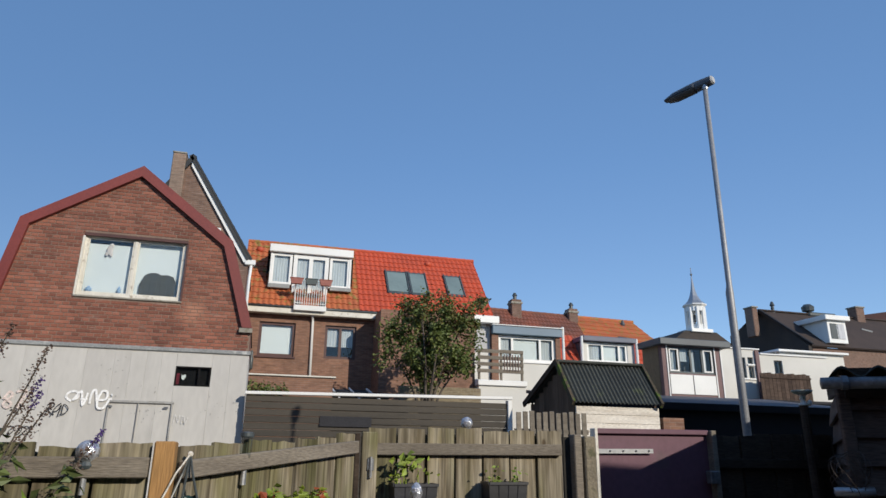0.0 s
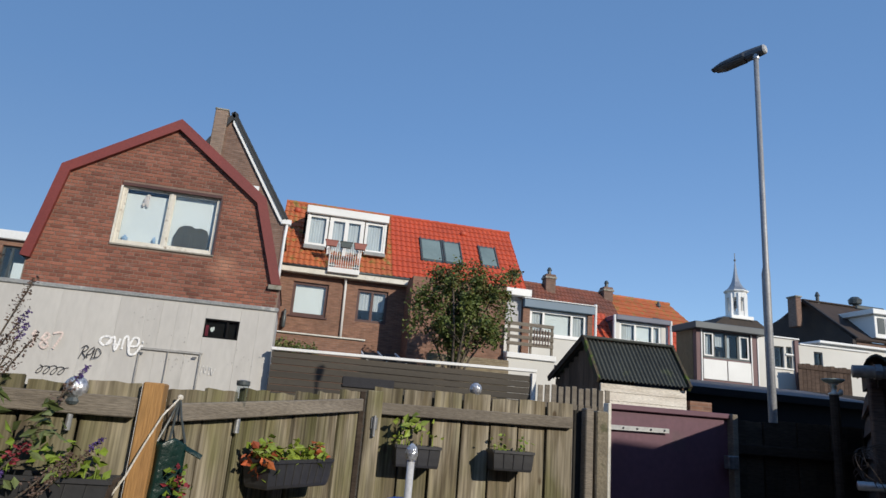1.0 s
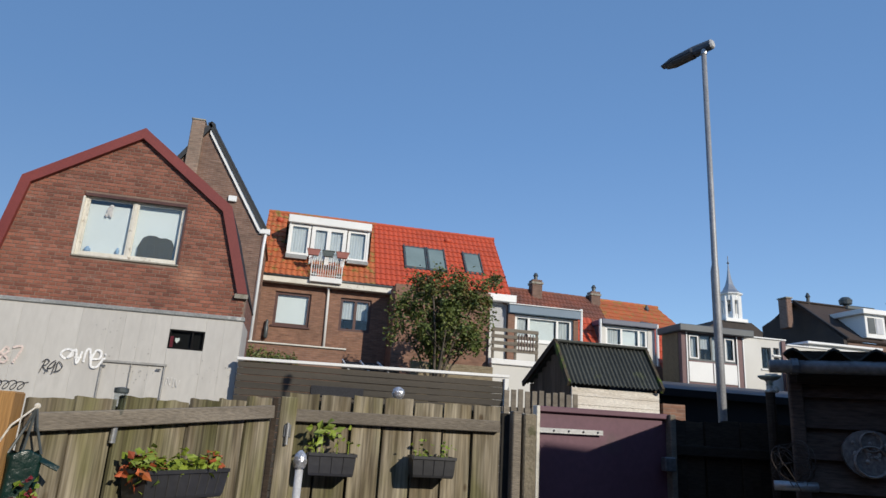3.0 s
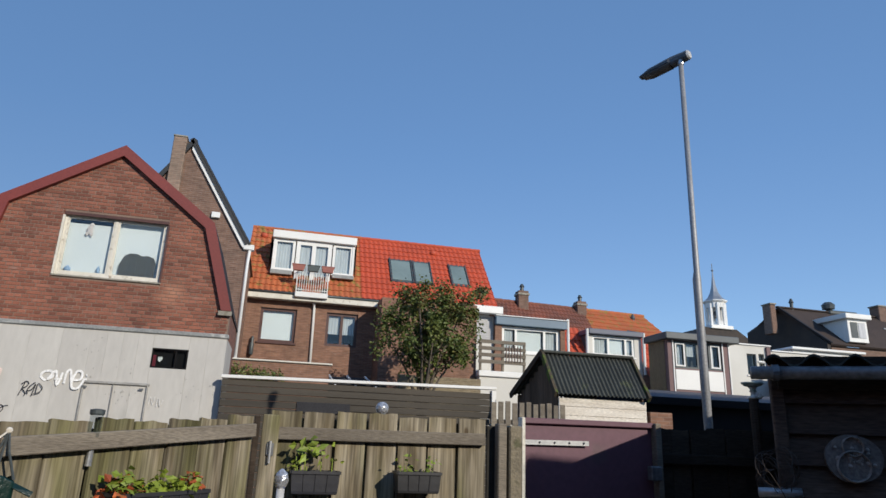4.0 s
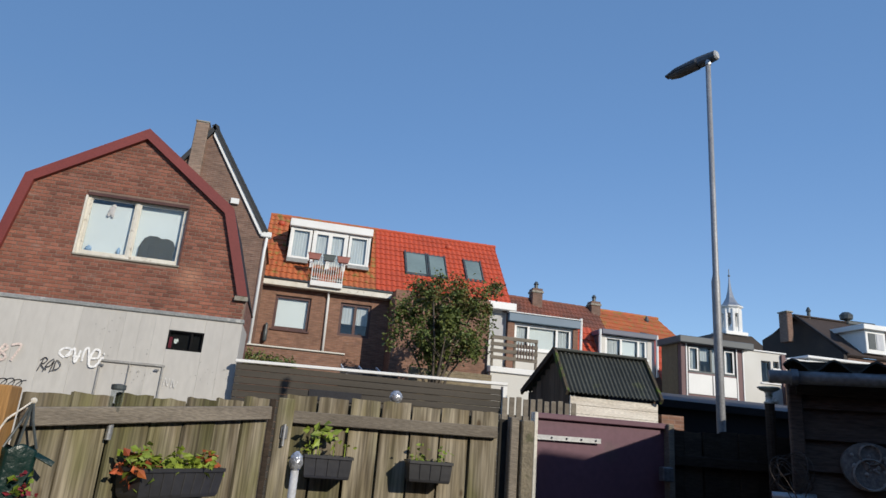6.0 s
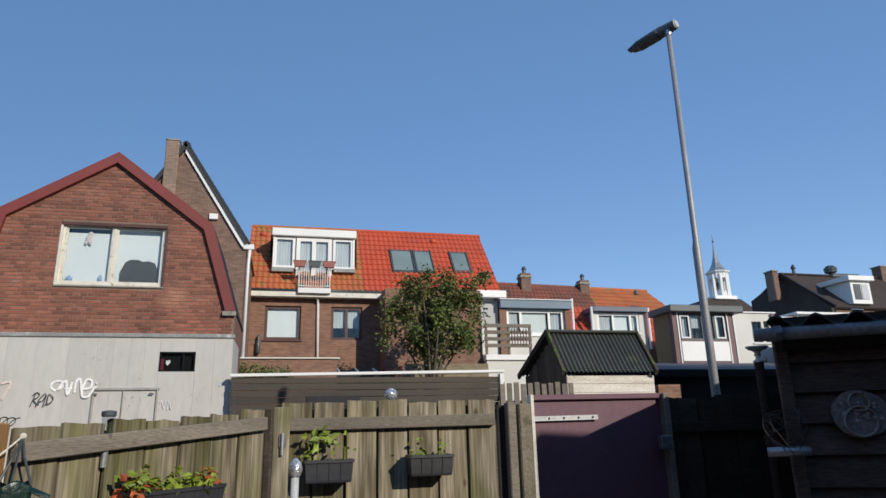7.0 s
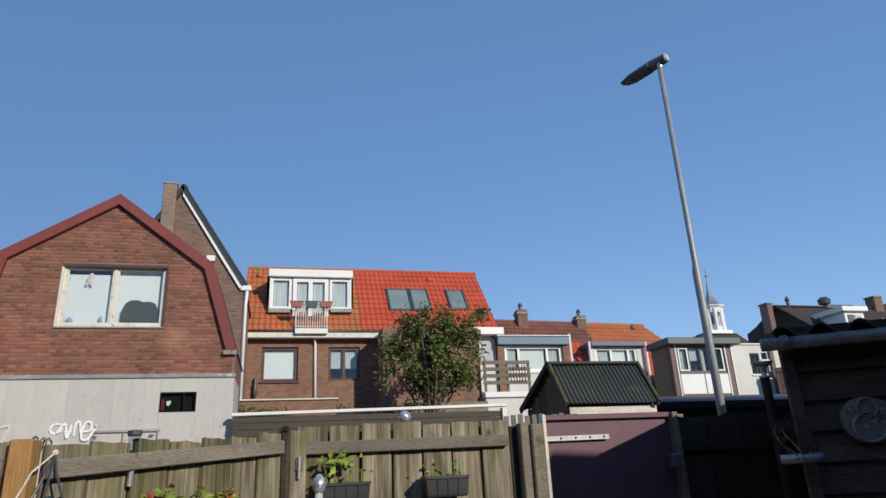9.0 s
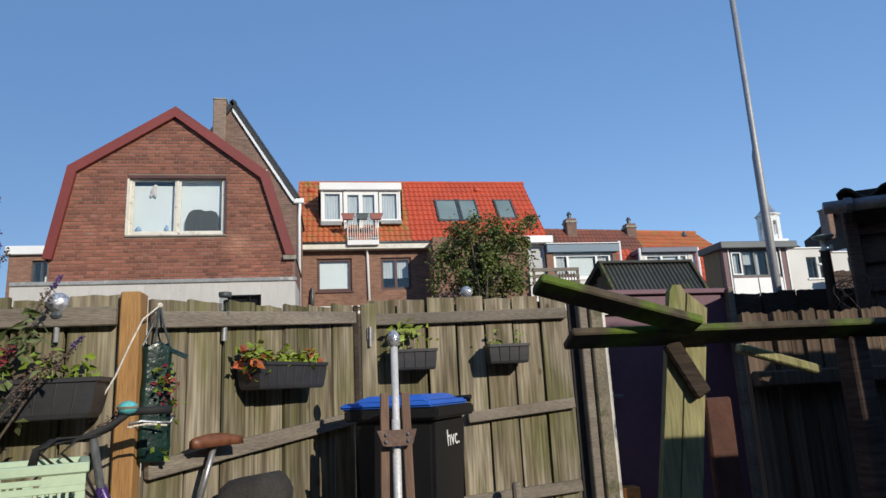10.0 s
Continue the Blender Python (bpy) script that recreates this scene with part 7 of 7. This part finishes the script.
part("bell_band", lathe([(0.035, 0), (0.036, 0.008)], tuple(bar + Vector((0.012, -0.01, 0.072))), 16), WOOD_RAIL, bike)
for k in range(2):
    x = -1.08 + 0.06 * k
    part("cable", tube([(-0.97 + 0.02 * k, 2.34, 1.03), (x + 0.02, 2.28, 1.03 - 0.006 * k), (x - 0.02, 2.27, 0.985), (x + 0.05, 2.28, 0.92), headt - Vector((0, 0, 0.05))], 0.0048, 6), RUBBER, bike, smooth=True)
pan_c = Vector((-0.545, 3.0, 0.63))
bm = bmesh.new()
bmesh.ops.create_uvsphere(bm, u_segments=20, v_segments=12, radius=1)
for v in bm.verts:
    w = noise.noise(v.co * 2.3) * 0.22 + 0.10 * math.sin(7 * v.co.x + 4 * v.co.z)
    p = v.co * (1 + 0.8 * w)
    p = Vector([math.copysign(abs(c) ** 0.55, c) for c in p])        # boxy, slumped
    q = pan_c + hs * p.x * 0.15 + bd * p.y * 0.16 + Vector((0, 0, p.z * 0.175 - 0.04 * p.x * p.x + 0.045 * p.x))
    v.co = q
part("pannier", bm, CANVAS, bike, "slumped grey-brown canvas pannier", smooth=True)
cr = thing("crate", "pale green slotted plastic crate on the bicycle", "crate", (-0.905, 2.10, 0.68))
CX0, CX1, CY0, CY1 = -1.225, -0.905, 2.10, 2.38
for xa, xb, ya, yb in ((CX0, CX1, CY0, CY0 + 0.012), (CX0, CX1, CY1 - 0.012, CY1), (CX0, CX0 + 0.012, CY0 + 0.012, CY1 - 0.012), (CX1 - 0.012, CX1, CY0 + 0.012, CY1 - 0.012)):
    level = xb - xa > 0.1
    part("rim", box(xa - 0.008, xb + 0.008, ya - 0.008, yb + 0.008, 0.937, 0.967, 0.004), CRATE, cr)
    part("lower_band", box(xa, xb, ya, yb, 0.68, 0.76, 0.003), CRATE, cr)
    part("upper_band", box(xa, xb, ya, yb, 0.885, 0.905, 0.002), CRATE, cr)
    u0, u1 = (xa, xb) if level else (ya, yb)
    span = u1 - u0
    for a, b in ((0.0, 0.27), (0.65, 1.0)):
        p, q = u0 + span * a, u0 + span * b
        part("shoulder", box(*((p, q, ya, yb) if level else (xa, xb, p, q)), 0.905, 0.937), CRATE, cr)
    for a, b in ((0.0, 0.08), (0.455, 0.545), (0.92, 1.0)):
        p, q = u0 + span * a, u0 + span * b
        part("pillar", box(*((p, q, ya, yb) if level else (xa, xb, p, q)), 0.76, 0.885), CRATE, cr)
    for a in (0.08, 0.545):
        for j in range(1, 6):
            p = u0 + span * (a + 0.375 * j / 6) - 0.004
            part("bar", box(*((p, p + 0.008, ya + 0.002, yb - 0.002) if level else (xa + 0.002, xb - 0.002, p, p + 0.008)), 0.76, 0.885), CRATE, cr)
    for zz in (0.80, 0.842):
        part("cross_bar", box(xa + (0.0 if level else 0.003), xb - (0.0 if level else 0.003), ya + (0.003 if level else 0), yb - (0.003 if level else 0), zz, zz + 0.008), CRATE, cr)
part("floor", box(CX0 + 0.004, CX1 - 0.004, CY0 + 0.004, CY1 - 0.004, 0.672, 0.68), CRATE, cr)
cr.rotation_euler = (0, 0, radians(19))
part("carrier", tube([Vector((-1.16, 2.2, 0.645)), frontw + Vector((0, 0, 0.34)), frontw], 0.01, 8), STEEL, bike)

# ---- butterfly bush ----
bush = thing("butterfly_bush", "butterfly bush with violet and withered flower spikes", "shrub", (-1.66, 2.45, 0))
LEAF_GREY = leaf_mat("grey_green_leaf", (0.085, 0.115, 0.035), (0.16, 0.19, 0.07), (0.13, 0.11, 0.045))
rg = random.Random(19)
spikes_v, spikes_b, spikes_r, leafc = [], [], [], []
MAIN = [((-1.081, 2.45, 1.35), 1), ((-1.162, 2.42, 1.296), 0), ((-1.187, 2.5, 1.575), 1), ((-1.181, 2.4, 1.238), 0), ((-0.925, 2.46, 1.10), 1), ((-1.269, 2.4, 1.344), 2),
        ((-1.345, 2.45, 1.673), 0), ((-1.408, 2.5, 1.748), 1), ((-1.509, 2.45, 1.924), 0), ((-1.371, 2.4, 1.848), 0), ((-1.40, 2.5, 1.70), 1)]
for k in range(23):
    foot = Vector((-1.66 + rg.uniform(-0.1, 0.08), 2.45 + rg.uniform(-0.12, 0.12), 0))
    if k < len(MAIN):
        tip, sort = Vector(MAIN[k][0]), MAIN[k][1]
    else:
        tip = Vector((rg.uniform(-1.95, -1.27), 2.45 + rg.uniform(-0.2, 0.1), 0))
        tip.z = 1.05 + 0.55 * max(0, (-tip.x - 1.15) / 0.6) * rg.uniform(0.4, 1.0) + rg.uniform(-0.05, 0.06)
        sort = 1 if k % 5 == 1 else 0
    mid = foot.lerp(tip, 0.6) + Vector((-0.09, 0, 0.10))
    late = mid.lerp(tip, 0.55) + Vector((0, 0, 0.035))
    part("stem", tube([foot, mid, late, tip], 0.005, 6, radii=[0.008, 0.006, 0.004, 0.002]), BARK, bush)
    d = (tip - late).normalized()
    for j in range(16):
        u = j / 15
        (spikes_v if sort == 1 and u > 0.62 else spikes_r if sort == 2 else spikes_b).append((tip + d * (0.15 * u - 0.12), 0.012 * (1.2 - u)))
    for j in range(9):
        c = mid.lerp(tip, rg.uniform(0.0, 0.8))
        if c.x < -1.5 or c.z > 1.1:
            leafc.append((c, 0.03))
leaves("leaves", leaf_cloud(leafc, 560, 0.062, 51, 1.0, slim=0.6), LEAF_GREY, bush)
leaves("violet_blossom", leaf_cloud(spikes_v, 600, 0.010, 52, 1.0), PURPLE_BLOOM, bush, "violet flower spikes")
leaves("withered_blossom", leaf_cloud(spikes_b, 2400, 0.011, 53, 1.0), BROWN_BLOOM, bush, "withered brown flower spikes")
leaves("red_blossom", leaf_cloud(spikes_r[6:12], 45, 0.017, 54, 1.2), LEAF_WINE, bush, "red flower among the spikes")

# ---- bricks of the outbuilding's front ----
def brick_shape(x0, x1, z0, z1, y0, y1):
    """One brick face with slightly worn edges, open at the back."""
    e = 0.004
    v = [(x0, y1, z0), (x1, y1, z0), (x1, y1, z1), (x0, y1, z1), (x0 + e, y0, z0 + e), (x1 - e, y0, z0 + e), (x1 - e, y0, z1 - e), (x0 + e, y0, z1 - e)]
    return v, [(4, 5, 6, 7), (0, 1, 5, 4), (1, 2, 6, 5), (2, 3, 7, 6), (3, 0, 4, 7)]


def front_span(z):
    """The wall's left and right ends at a height, under the verge boards."""
    ends = [(3.0, -4.93, -0.90), (3.62, -4.93, -0.90), (5.10, -4.66, -1.41), (5.19, -4.64, -1.53), (6.28, -3.0, -2.96)]
    for (za, la, ra), (zb, lb, rb) in zip(ends, ends[1:]):
        if za <= z <= zb:
            u = (z - za) / (zb - za)
            return la + (lb - la) * u, ra + (rb - ra) * u
    return 0, 0


one = bpy.data.meshes.new("brick")
one.from_pydata(*(lambda vf: (vf[0], [], vf[1]))(brick_shape(-0.105, 0.105, -0.0265, 0.0265, -0.007, 0.001)))
one.materials.append(CLAY_ONE)
rg = random.Random(77)
singles, rest_v, rest_f = [], [], []
for course in range(50):
    z0 = 3.195 + course * 0.0625
    z1 = z0 + 0.053
    left, right = front_span((z0 + z1) / 2)
    if right - left < 0.1:
        continue
    spans = [(left, right)]
    if z1 > WZ0 - 0.03 and z0 < WZ1 + 0.012:
        spans = [(left, WX0 - 0.005), (WX1 + 0.005, right)]
    start = -5.2 + (0.055 if course % 2 else 0.0) + (0.11 if course % 4 == 1 else 0.0)
    pitch = 0.22 if course % 2 else 0.11     # stretcher and header courses by turns
    for k in range(21 if course % 2 else 42):
        a, b = start + k * pitch, start + (k + 1) * pitch - 0.01
        for lo_x, hi_x in spans:
            xa, xb = max(a, lo_x), min(b, hi_x)
            if xb - xa < 0.03:
                continue
            if xb - xa > 0.2095 and len(singles) < 300:
                singles.append(((xa + xb) / 2, (z0 + z1) / 2))
            else:
                vs, fs = brick_shape(xa, xb, z0, z1, GY - 0.007 - rg.uniform(0, 0.002), GY + 0.001)
                n0 = len(rest_v)
                rest_v += vs
                rest_f += [tuple(i + n0 for i in f) for f in fs]
for bx, bz in singles:
    ob = new("brick", one)
    ob.parent = front_wall
    ob.location = (bx + rg.uniform(-0.002, 0.002), GY + rg.uniform(-0.002, 0), bz)
many = bpy.data.meshes.new("bricks")
many.from_pydata(rest_v, [], rest_f)
many.materials.append(CLAY_MANY)
joined = new("upper_brickwork", many)
joined.parent = front_wall
tagged(joined, "red-brown bricks of the upper gable", kind="stuff")
